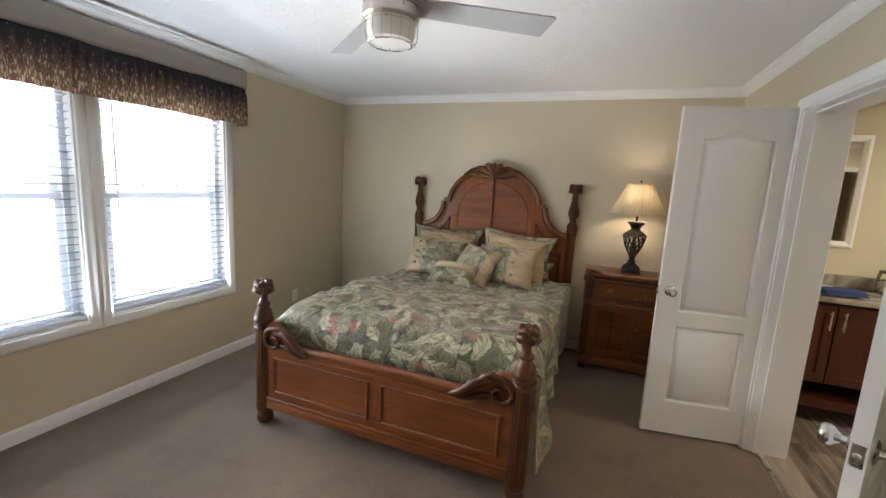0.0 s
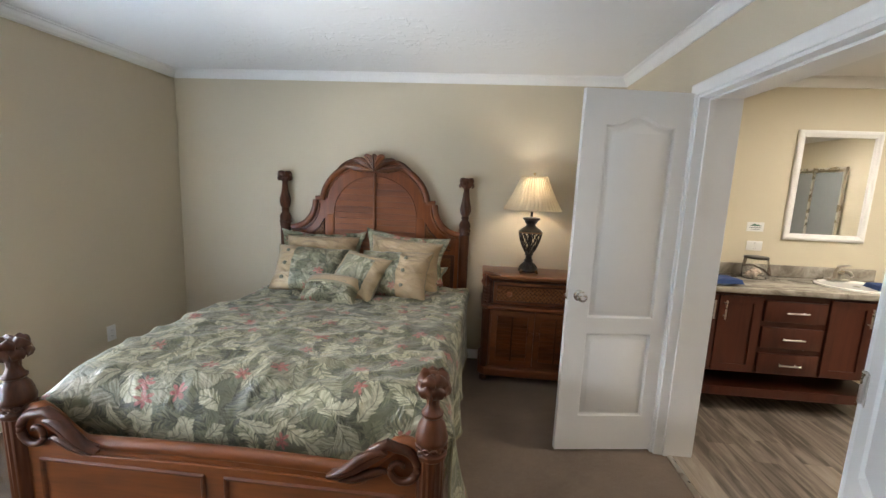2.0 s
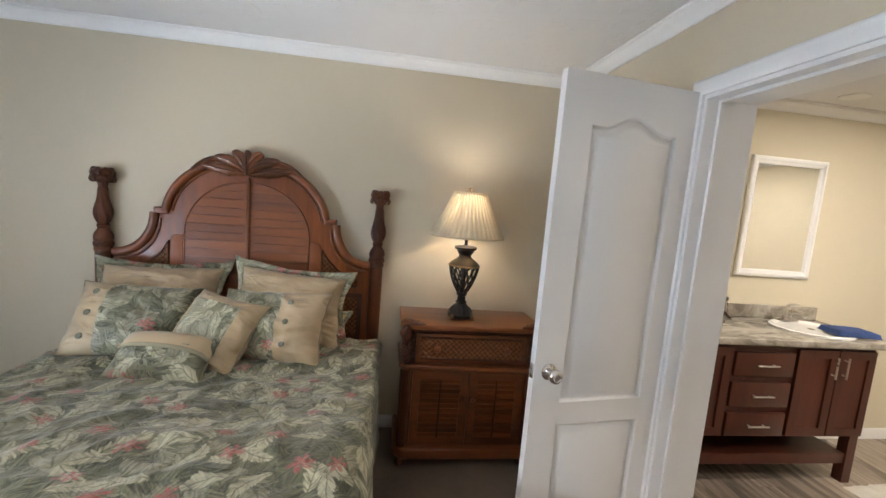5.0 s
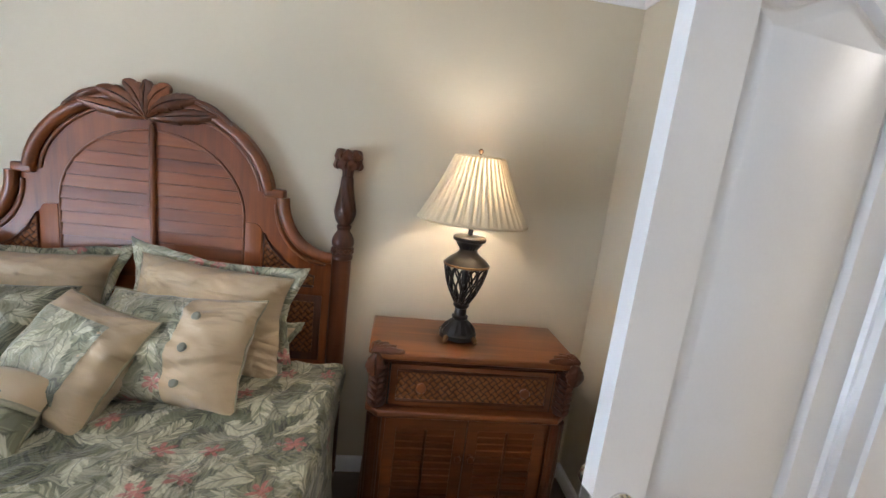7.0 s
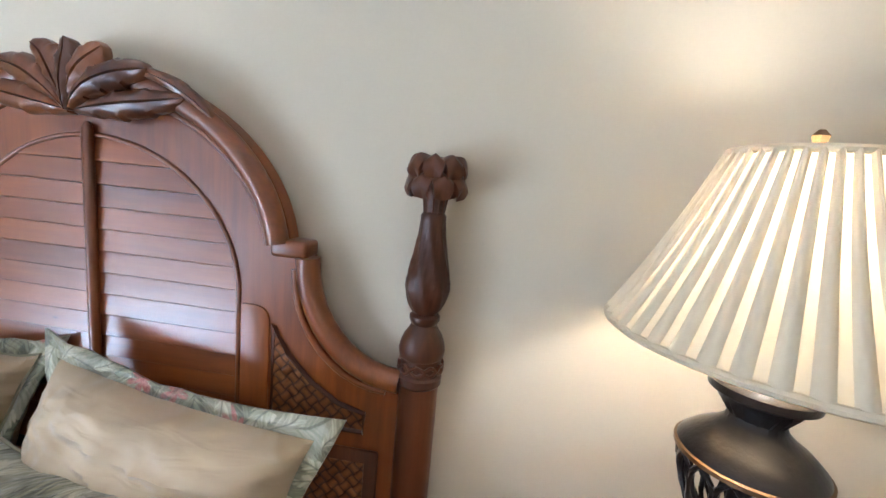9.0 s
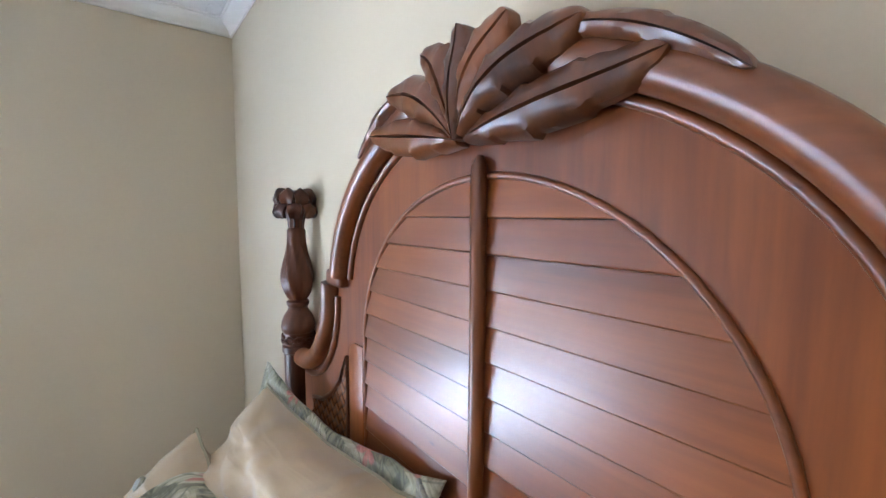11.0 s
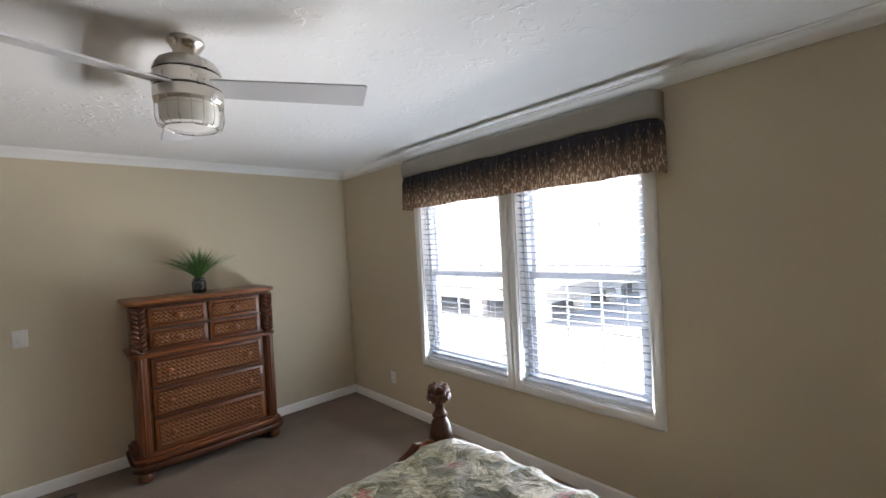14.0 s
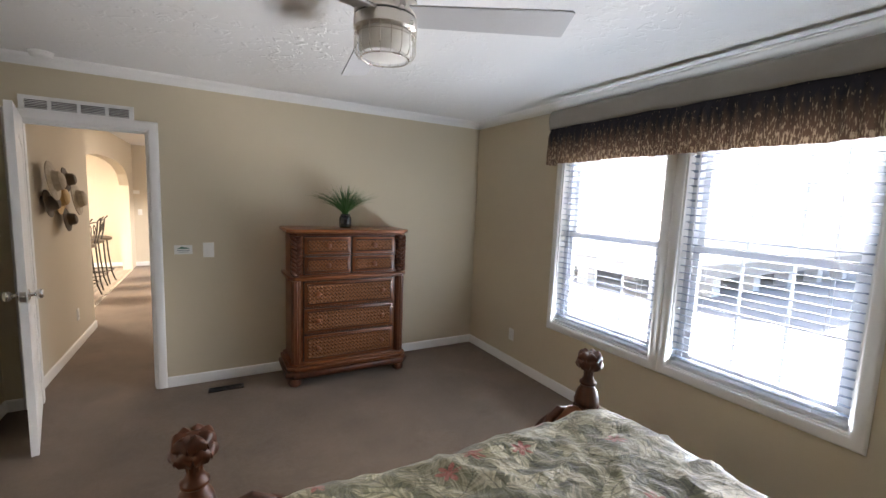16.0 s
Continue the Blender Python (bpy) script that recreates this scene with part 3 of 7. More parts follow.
structure("ceiling", B(XW - 0.16, XE, YS - 0.2, YN + 0.16, H, H + 0.2), M_CEIL, "white ceiling with knockdown plaster texture", "ceiling")

CROWN = [(0, 0), (0, -0.068), (0.009, -0.068), (0.010, -0.060), (0.014, -0.056), (0.019, -0.044), (0.028, -0.033), (0.041, -0.023), (0.046, -0.018), (0.047, -0.010), (0.055, -0.007), (0.056, 0.0)]
# path runs so that the profile's side axis points into the room
structure("trim_crown", sweep(bmesh.new(), [(XW, YS, H), (XW, YN, H), (XE, YN, H), (XE, YS, H)], CROWN, closed=True), M_WHITE, "white crown moulding round the ceiling", "moulding", True)
BASE = [(0, 0), (0.014, 0), (0.014, 0.068), (0.010, 0.078), (0.004, 0.083), (0, 0.083)]


def baseboard(name, path, mat=M_WHITE):
    return structure(name, sweep(bmesh.new(), path, BASE), mat, "white painted baseboard", "baseboard", True)


CW = 0.062   # casing width
baseboard("baseboard", [(DE[0] - CW, YS, 0), (XW, YS, 0), (XW, YN, 0), (XE, YN, 0), (XE, DA[1] + CW, 0)])
baseboard("baseboard", [(XE, DA[0] - CW, 0), (XE, YS, 0), (DE[1] + CW, YS, 0)])


def casing(name, axis, at, side, a0, a1, z0, z1, w=CW, sill=False, label="white painted door casing"):
    """Moulded trim round an opening on a wall face; side is the way out of the wall."""
    bm = bmesh.new()
    prof = [(0, 0), (0, 0.010), (0.010, 0.016), (w * 0.75, 0.017), (w - 0.006, 0.012), (w, 0.006), (w, 0)]

    def P(a, z, d):
        return (a, at + side * d, z) if axis == 'x' else (at + side * d, a, z)

    corners = [(a0, z0), (a0, z1), (a1, z1), (a1, z0)]
    if sill:
        loop = corners
        outs = [(-1, -1), (-1, 1), (1, 1), (1, -1)]
    else:
        loop = corners
        outs = [(-1, 0), (-1, 1), (1, 1), (1, 0)]
    rings = [[bm.verts.new(P(c[0] + o[0] * s, c[1] + o[1] * s, d)) for s, d in prof] for c, o in zip(loop, outs)]
    m = len(prof)
    for i in range(4 if sill else 3):
        a, b = rings[i], rings[(i + 1) % 4]
        for k in range(m):
            bm.faces.new((a[k], a[(k + 1) % m], b[(k + 1) % m], b[k]))
    if not sill:
        bm.faces.new(rings[0])
        bm.faces.new(rings[3])
    return structure(name, bm, M_WHITE, label, "casing", True)


casing("trim_casing", 'y', XE, -1, DA[0], DA[1], 0.0, DA[2])
casing("trim_casing", 'x', YS, 1, DE[0], DE[1], 0.0, DE[2])
casing("trim_casing", 'y', XB, 1, DA[0], DA[1], 0.0, DA[2])
casing("trim_casing", 'x', YS - 0.12, -1, DE[0], DE[1], 0.0, DE[2])


def jamb(name, axis, t0, t1, a0, a1, z1, stop_at):
    """Door lining with a stop bead."""
    bm = bmesh.new()
    e = 0.016

    def bx(p0, p1, q0, q1, s0, s1):
        if axis == 'x':
            box(bm, p0, p1, q0, q1, s0, s1)
        else:
            box(bm, q0, q1, p0, p1, s0, s1)

    bx(a0 - 0.001, a0 + e, t0, t1, 0, z1)
    bx(a1 - e, a1 + 0.001, t0, t1, 0, z1)
    bx(a0 + e, a1 - e, t0, t1, z1 - e, z1 + 0.001)
    s0, s1 = stop_at, stop_at + 0.03
    bx(a0 + e, a0 + e + 0.011, s0, s1, 0, z1 - e - 0.011)
    bx(a1 - e - 0.011, a1 - e, s0, s1, 0, z1 - e - 0.011)
    bx(a0 + e, a1 - e, s0, s1, z1 - e - 0.011, z1 - e)
    return structure(name, bm, M_WHITE, "white painted door lining with stop", "door jamb")


jamb("trim_jamb", 'y', XE, XB, DA[0], DA[1], DA[2], XE + 0.05)
jamb("trim_jamb", 'x', YS - 0.12, YS, DE[0], DE[1], DE[2], YS - 0.075)


# ---- windows ----
def window(name, y0, y1):
    """A double hung vinyl window with grids, in its opening."""
    w = thing(name, pose(0, 0, 0), "white vinyl double-hung window with grid bars", "window", "pair of windows", "structure")
    xo = XW - 0.115
    part("lining", ring_yz(y0, y1, WZ0, WZ1, 0.012, XW - 0.16, XW - 0.001), M_WHITE, w, smooth=False)
    part("window_frame", ring_yz(y0 + 0.012, y1 - 0.012, WZ0 + 0.012, WZ1 - 0.012, 0.035, xo - 0.04, xo + 0.045), M_VINYL, w, smooth=False)
    mz = 1.325
    a0, a1 = y0 + 0.047, y1 - 0.047
    for nm, z0, z1, dx in (("upper_sash", mz - 0.015, WZ1 - 0.047, -0.022), ("lower_sash", WZ0 + 0.047, mz + 0.025, 0.012)):
        part(nm, ring_yz(a0, a1, z0, z1, 0.038, xo + dx - 0.012, xo + dx + 0.018), M_VINYL, w, smooth=False)
        part("pane", B(xo + dx - 0.002, xo + dx + 0.002, a0 + 0.03, a1 - 0.03, z0 + 0.03, z1 - 0.03), M_PANE, w, smooth=False).visible_shadow = False
        for k in (1, 2):
            y = lerp(a0 + 0.038, a1 - 0.038, k / 3)
            part("grid_bar", B(xo + dx + 0.0025, xo + dx + 0.008, y - 0.007, y + 0.007, z0 + 0.038, z1 - 0.038), M_VINYL, w, smooth=False)
        zc = (z0 + z1) / 2
        part("grid_bar", B(xo + dx + 0.003, xo + dx + 0.0095, a0 + 0.038, a1 - 0.038, zc - 0.007, zc + 0.007), M_VINYL, w, smooth=False)
    return w


def ring_yz(y0, y1, z0, z1, w, x0, x1):
    bm = bmesh.new()
    box(bm, x0, x1, y0, y0 + w, z0, z1)
    box(bm, x0, x1, y1 - w, y1, z0, z1)
    box(bm, x0, x1, y0 + w, y1 - w, z0, z0 + w)
    box(bm, x0, x1, y0 + w, y1 - w, z1 - w, z1)
    return bm


def blind(y0, y1):
    """A raised-slat blind with head rail, open slats, bottom rail, ladder cords and a wand."""
    b = thing("window_blind", pose(0, 0, 0), "white slatted blind lowered with its slats open", "blind", "pair of blinds")
    x0, x1 = XW - 0.062, XW - 0.012
    a0, a1 = y0 + 0.017, y1 - 0.017
    part("head_rail", B(x0, x1, a0, a1, WZ1 - 0.065, WZ1 - 0.016, bevel=0.003), M_VINYL, b)
    zb = WZ0 + 0.018
    part("bottom_rail", B(x0, x1, a0, a1, zb, zb + 0.02, bevel=0.004), M_VINYL, b)
    bm = bmesh.new()
    n = 6
    up = [(lerp(-0.024, 0.024, i / n), 0.004 * (1 - (2 * i / n - 1) ** 2)) for i in range(n + 1)]
    tilt = radians(9)
    loop = up + [(x, z - 0.0028) for x, z in reversed(up)]
    V = [[bm.verts.new((x * math.cos(tilt) - z * math.sin(tilt), y, x * math.sin(tilt) + z * math.cos(tilt))) for x, z in loop] for y in (a0, a1)]
    k = len(loop)
    for i in range(k):
        bm.faces.new((V[0][i], V[0][(i + 1) % k], V[1][(i + 1) % k], V[1][i]))
    bm.faces.new(V[0])
    bm.faces.new(V[1])
    first = None
    z = zb + 0.055
    r = random.Random(int(y0 * 100))
    while z < WZ1 - 0.085:
        m = pose((x0 + x1) / 2 + r.uniform(-0.001, 0.001), 0, z + r.uniform(-0.0015, 0.0015), 0, r.uniform(-2, 2), 0)
        if first is None:
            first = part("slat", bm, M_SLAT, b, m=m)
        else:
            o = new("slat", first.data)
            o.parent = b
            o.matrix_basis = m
        z += 0.0445
    for y in (a0 + 0.13, a1 - 0.13):
        for x in (x0 - 0.0005, x1 + 0.0005):
            part("ladder_cord", B(x - 0.0008, x + 0.0008, y - 0.0012, y + 0.0012, zb + 0.01, WZ1 - 0.06), M_VINYL, b, smooth=False)
    part("tilt_wand", tube(bmesh.new(), [(x1 + 0.012, a0 + 0.06, WZ1 - 0.06), (x1 + 0.014, a0 + 0.062, WZ1 - 0.72)], 0.004, 8), M_VINYL, b)
    return b


for i, (a, b_) in enumerate(WIN):
    window("window_%d" % (i + 1), a, b_)
    blind(a, b_)
    casing("trim_window", 'y', XW, 1, a, b_, WZ0, WZ1, 0.062, True, "white painted window casing")


def valance():
    """A padded board cornice with a gathered skirt below."""
    v = thing("window_valance", pose(0, 0, 0), "taupe padded valance with a dark gold-flecked pleated skirt", "valance")
    y0, y1, d = 1.01, 3.105, 0.135
    z0, z1 = 2.168, 2.312
    xf = XW + d
    # plan of the front, with rounded corners
    plan = [(XW + 0.002, y0)] + [(xf - 0.05 + 0.05 * math.sin(a), y0 + 0.05 - 0.05 * math.cos(a)) for a in [i * math.pi / 12 for i in range(7)]]
    n = 110
    plan += [(xf, lerp(y0 + 0.05, y1 - 0.05, i / n)) for i in range(1, n)]
    plan += [(xf - 0.05 + 0.05 * math.cos(a), y1 - 0.05 + 0.05 * math.sin(a)) for a in [i * math.pi / 12 for i in range(7)]] + [(XW + 0.002, y1)]
    bm = bmesh.new()
    rows = []
    for k in range(7):
        t = k / 6
        z = lerp(z0, z1, t)
        puff = 0.010 * math.sin(math.pi * t) - (0.014 * max(0, t - 0.8) / 0.2)
        row = []
        for j, (x, y) in enumerate(plan):
            wv = 0.004 * noise.noise((y * 6, z * 9, 3.1))
            row.append(bm.verts.new((min(max(x + puff + wv, XW + 0.002), xf + 0.02), y, z + (0.008 * noise.noise((y * 5.0, 0, 7)) if k == 0 else 0))))
        rows.append(row)
    for a, b in zip(rows, rows[1:]):
        for j in range(len(plan) - 1):
            bm.faces.new((a[j], a[j + 1], b[j + 1], b[j]))
    band = part("padded_band", bm, M_TAUPE, v)
    board = band.modifiers.new("board", 'SOLIDIFY')
    board.thickness, board.offset = 0.010, -1.0
    # skirt: a gathered sheet round the same plan
    length = [0.0]
    for p, q in zip(plan, plan[1:]):
        length.append(length[-1] + math.hypot(q[0] - p[0], q[1] - p[1]))
    total = length[-1]

    def at(s):
        for k in range(len(plan) - 1):
            if s <= length[k + 1] or k == len(plan) - 2:
                f = (s - length[k]) / max(1e-6, length[k + 1] - length[k])
                p, q = plan[k], plan[k + 1]
                nx, ny = q[1] - p[1], -(q[0] - p[0])
                L = math.hypot(nx, ny) or 1
                return lerp(p[0], q[0], f), lerp(p[1], q[1], f), nx / L, ny / L

    def fn(u, t):
        s = u * total
        x, y, nx, ny = at(s)
        z = lerp(z0 + 0.012, 1.893, t)
        g = (0.5 + 0.5 * t) * (0.011 * math.sin(s * 95 + 2.0 * math.sin(s * 9)) + 0.006 * noise.noise((s * 14, t * 2, 1)))
        deep = 0.034 * t * math.exp(-((s % 0.42 - 0.21) / 0.02) ** 2)
        edge = min(1.0, min(s, total - s) / 0.06)
        o = (0.004 + g - deep) * edge * sstep(t * 4) - 0.012 * (1 - sstep(t * 5))
        return Vector((max(x + nx * o - 0.006, XW + 0.003), y + ny * o, z + 0.010 * t * noise.noise((s * 3.0, 5, 5))))

    part("pleated_skirt", grid(bmesh.new(), 420, 8, fn, lambda u, t: (u * total, 1 - t)), M_IKAT, v)
    return v


valance()


# ---- doors ----
def arch_panel(x0, x1, z0, z1, rise, n=12):
    """Outline of a panel whose head rises in a cathedral arch."""
    top = []
    for i in range(n + 1):
        t = i / n
        x = lerp(x1, x0, t)
        c = abs(2 * t - 1)
        top.append((x, z1 - rise * sstep(c * 1.35)))
    return [(x0, z0), (x1, z0)] + top


def inset(o, d):
    """The outline o, moved inwards by d."""
    n = len(o)
    out = []
    for i in range(n):
        a, b, c = Vector(o[i - 1]), Vector(o[i]), Vector(o[(i + 1) % n])
        e0, e1 = (b - a).normalized(), (c - b).normalized()
        n0, n1 = Vector((-e0.y, e0.x)), Vector((-e1.y, e1.x))
        m = (n0 + n1).normalized()
        out.append(tuple(b + m * d / max(0.4, m.dot(n1))))
    return out


def moulded_panel(bm, o, y, s):
    """Sunk moulding and raised field on a door face at y; s is the way out."""
    rows = [(0.0, 0.0), (0.004, -0.004), (0.007, -0.015), (0.012, -0.017), (0.018, -0.015), (0.034, -0.004), (0.040, -0.0015)]
    loops = [[bm.verts.new((x, y + s * d, z)) for x, z in inset(o, i)] for i, d in rows]
    k = len(o)
    for a, b in zip(loops, loops[1:]):
        for i in range(k):
            bm.faces.new((a[i], a[(i + 1) % k], b[(i + 1) % k], b[i]))
    bm.faces.new(loops[-1])


def face_with_panels(bm, w, h, y, s, panels):
    """A door face with holes for the panels, filled by triangles."""
    es = []

    def loop(o):
        vs = [bm.verts.new((x, y, z)) for x, z in o]
        return [bm.edges.new((vs[i], vs[(i + 1) % len(vs)])) for i in range(len(vs))]

    es += loop([(0, 0), (w, 0), (w, h), (0, h)])
    for o in panels:
        es += loop(o)
    bmesh.ops.triangle_fill(bm, use_beauty=True, edges=es)
    for o in panels:
        moulded_panel(bm, o, y, s)


def knob_set(parent, w_at, z, th, name="door_knob"):
    """Knobs on both faces with roses, and the latch plate on the edge."""
    for s, y in ((-1, 0.0), (1, th)):
        bm = bmesh.new()
        prof = [(0.032, 0.0), (0.032, 0.004), (0.026, 0.008), (0.012, 0.011), (0.010, 0.022), (0.016, 0.03), (0.025, 0.038), (0.028, 0.048), (0.026, 0.058), (0.020, 0.064), (0.014, 0.065), (0.012, 0.062), (0.001, 0.062)]
        lathe(bm, [(r, d * s) for r, d in prof], 24, at=(w_at, y, z), axis='Y')
        part(name, bm, M_CHROME, parent, "polished nickel knob")


def door_leaf(name, m, w, h, th, label):
    """A moulded two-panel leaf; its hinge edge stands at x = 0, the latch edge at x = w, faces at y = 0 and th."""
    d = thing(name, m, label, "door", "", "structure")
    e = 0.122 if w < 0.68 else 0.14
    zl = 0.715
    lo = [(e, 0.215), (w - e, 0.215), (w - e, zl), (e, zl)]
    hi = arch_panel(e, w - e, zl + 0.092, h - 0.128, 0.05)
    bm = bmesh.new()
    face_with_panels(bm, w, h, 0.0, -1, [lo, hi])
    face_with_panels(bm, w, h, th, 1, [lo, hi])
    c = [(0, 0), (w, 0), (w, h), (0, h)]
    for i in range(4):
        p, q = c[i], c[(i + 1) % 4]
        bm.faces.new([bm.verts.new(v) for v in ((p[0], 0, p[1]), (q[0], 0, q[1]), (q[0], th, q[1]), (p[0], th, p[1]))])
    bmesh.ops.remove_doubles(bm, verts=bm.verts, dist=1e-5)
    part("leaf", bm, M_DOOR, d)
    knob_set(d, w - 0.062, 0.935, th)
    bm = B(w - 0.0005, w + 0.0015, th / 2 - 0.0125, th / 2 + 0.0125, 0.935 - 0.028, 0.935 + 0.028)
    lathe(bm, [(0.0075, 0.0), (0.0075, 0.009), (0.004, 0.011)], 12, at=(w, th / 2, 0.935), axis='X')
    part("latch_plate", bm, M_NICKEL, d, "nickel latch plate")
    for z in (0.24, h * 0.5, h - 0.24):
        bm = B(-0.001, 0.028, -0.0022, 0.0006, z - 0.045, z + 0.045)
        lathe(bm, [(0.006, z - 0.046), (0.006, z + 0.046)], 10, at=(-0.004, -0.006, 0))
        part("hinge", bm, M_NICKEL, d, "brushed nickel butt hinge", smooth=False)
    return d


def leaf_pose(hx, hy, lx, ly):
    return pose(hx, hy, 0.012, 0, 0, math.degrees(math.atan2(ly - hy, lx - hx)))


# bath door, north leaf: its face with the hinges looks south
door_leaf("door_1", leaf_pose(1.312, 3.420, 0.697, 3.326), 0.622, 2.033, 0.035, "white moulded two-panel bath door standing open").scale = (1, -1, 1)
door_leaf("door_2", leaf_pose(1.262, 2.212, 0.922, 1.695), 0.615, 2.015, 0.035, "white moulded two-panel bath door folded back open")
door_leaf("door_3", leaf_pose(1.122, -0.158, 0.945, 0.566), 0.745, 1.985, 0.035, "white moulded two-panel bedroom door standing open")


# ---- hall and the rooms beyond the south doorway ----
HX, HC, HY = 1.185, 2.43, -6.72
structure("floor_hall", B(-1.6, 1.40, HY - 0.1, YS - 0.06, -0.25, -0.001), M_CARPET, "taupe brown hall carpet", "floor")
wall("wall_hall_east", 'y', HX, 0.22, -2.19, YS - 0.12, -0.25, HC + 0.2, [], M_HALLWALL, "beige painted hall wall")
wall("wall_hall_west", 'y', -1.55, -0.1, HY, YS - 0.12, -0.25, HC + 0.2, [(-5.2, -3.2, 0.9, 2.0)], M_HALLWALL, "beige painted wall of the living room")
wall("wall_hall_south", 'x', HY, -0.12, -1.6, 4.9, -0.25, HC + 0.2, [], M_HALLWALL, "beige painted far wall")
wall("wall_kitchen_east", 'y', 4.8, 0.1, HY, 0.9, -0.25, HC + 0.2, [], M_HALLWALL, "pale yellow far kitchen wall")
wall("wall_kitchen_north", 'x', -2.19, 0.1, HX + 0.22, 4.8, -0.25, HC + 0.2, [], M_HALLWALL, "plain beige wall")
structure("ceiling_hall", B(-1.65, 4.9, HY - 0.12, YS - 0.12, HC, HC + 0.2), M_CEIL, "white hall ceiling", "ceiling")
baseboard("baseboard", [(HX, YS - 0.12 - CW, 0), (HX, -2.19, 0), (HX + 0.22, -2.19, 0)])
baseboard("baseboard", [(1.40, HY, 0), (-1.55, HY, 0)])
baseboard("baseboard", [(4.8, HY, 0), (1.56, HY, 0)])


def arch_wall():
    """The wall between carpet and kitchen, pierced by a wide segmental arch."""
    bm = bmesh.new()
    y0, y1 = -6.25, -2.55
    spring, apex = 1.62, 2.03
    n = 20
    top = [(lerp(y1, y0, i / n), spring + (apex - spring) * math.sqrt(max(0, 1 - abs(2 * i / n - 1) ** 2.6))) for i in range(n + 1)]
    o = [(HY, 0), (HY, HC), (-2.19, HC), (-2.19, 0), (y1, 0)] + top + [(y0, 0)]
    a = [bm.verts.new((1.40, y, z)) for y, z in o]
    f = bm.faces.new(a)
    r = bmesh.ops.extrude_face_region(bm, geom=[f])
    for g in r["geom"]:
        if isinstance(g, bmesh.types.BMVert):
            g.co.x = 1.55
    bmesh.ops.triangulate(bm, faces=[f for f in bm.faces if len(f.verts) > 4])
    structure("wall_arch", bm, M_HALLWALL, "beige wall with a wide arched opening", "wall")


arch_wall()


# ---- bath ----
BX1, BY0, BY1 = 4.9, 0.9, 4.462
structure("floor_bath", B(XE + 0.09, BX1 + 0.1, BY0 - 0.1, YN, -0.25, -0.012), M_BLACK, "dark underlay below vinyl planks", "floor")
wall("wall_bath_north", 'x', BY1, YN - BY1, XB, BX1, -0.25, H + 0.2, [], M_BATHWALL, "warm beige painted bath wall")
wall("wall_bath_east", 'y', BX1, 0.1, BY0 - 0.1, YN, -0.25, H + 0.2, [], M_BATHWALL, "warm beige painted bath wall")
wall("wall_bath_south", 'x', BY0, -0.1, XB, BX1, -0.25, H + 0.2, [(2.78, 3.54, -0.01, 2.0)], M_BATHWALL, "warm beige painted bath wall")
# unlit closet off the bath
wall("wall_closet_south", 'x', -0.55, -0.1, 2.45, 3.95, -0.25, H + 0.2, [], M_HALLWALL, "plain wall of the dark closet")
wall("wall_closet_west", 'y', 2.45, -0.1, -0.65, BY0 - 0.1, -0.25, H + 0.2, [], M_HALLWALL, "plain wall of the dark closet")
wall("wall_closet_east", 'y', 3.95, 0.1, -0.65, BY0 - 0.1, -0.25, H + 0.2, [], M_HALLWALL, "plain wall of the dark closet")
structure("floor_closet", B(2.35, 4.05, -0.65, BY0 - 0.101, -0.25, -0.002), M_CARPET, "taupe closet carpet", "floor")
structure("ceiling_closet", B(2.35, 4.05, -0.65, BY0 - 0.101, H, H + 0.2), M_CEIL, "closet ceiling", "ceiling")
casing("trim_casing", 'x', BY0, 1, 2.78, 3.54, 0.0, 2.0)
structure("ceiling_bath", B(XE, BX1 + 0.1, BY0 - 0.1, YN + 0.16, H, H + 0.2), M_CEIL, "white bath ceiling", "ceiling")
structure("trim_crown", sweep(bmesh.new(), [(XB, BY0, H), (XB, BY1, H), (BX1, BY1, H), (BX1, BY0, H)], CROWN, closed=True), M_WHITE, "white crown moulding of the bath", "moulding", True)
baseboard("baseboard", [(3.06, BY1, 0), (BX1, BY1, 0), (BX1, BY0, 0)])
structure("trim_threshold", B(XE + 0.072, XE + 0.105, DA[0] + 0.016, DA[1] - 0.016, -0.012, 0.004, bevel=0.003), M_NICKEL, "thin metal strip where carpet meets planks", "threshold")


# ---- outside ----
structure("ground", B(-400, 400, -400, 400, -1.2, -0.85), M_CONCRETE, "pale sunlit gravel and concrete lot", "ground")
structure("wall_outside", B(-2.9, 5.1, -6.95, -6.85, -0.7, 2.9), M_SIDING, "pale siding of the home's end", "wall")
structure("roof", B(-2.8, 5.3, -7.2, 5.1, H + 0.21, H + 0.35), M_ROOF, "low grey shingle roof", "roof")


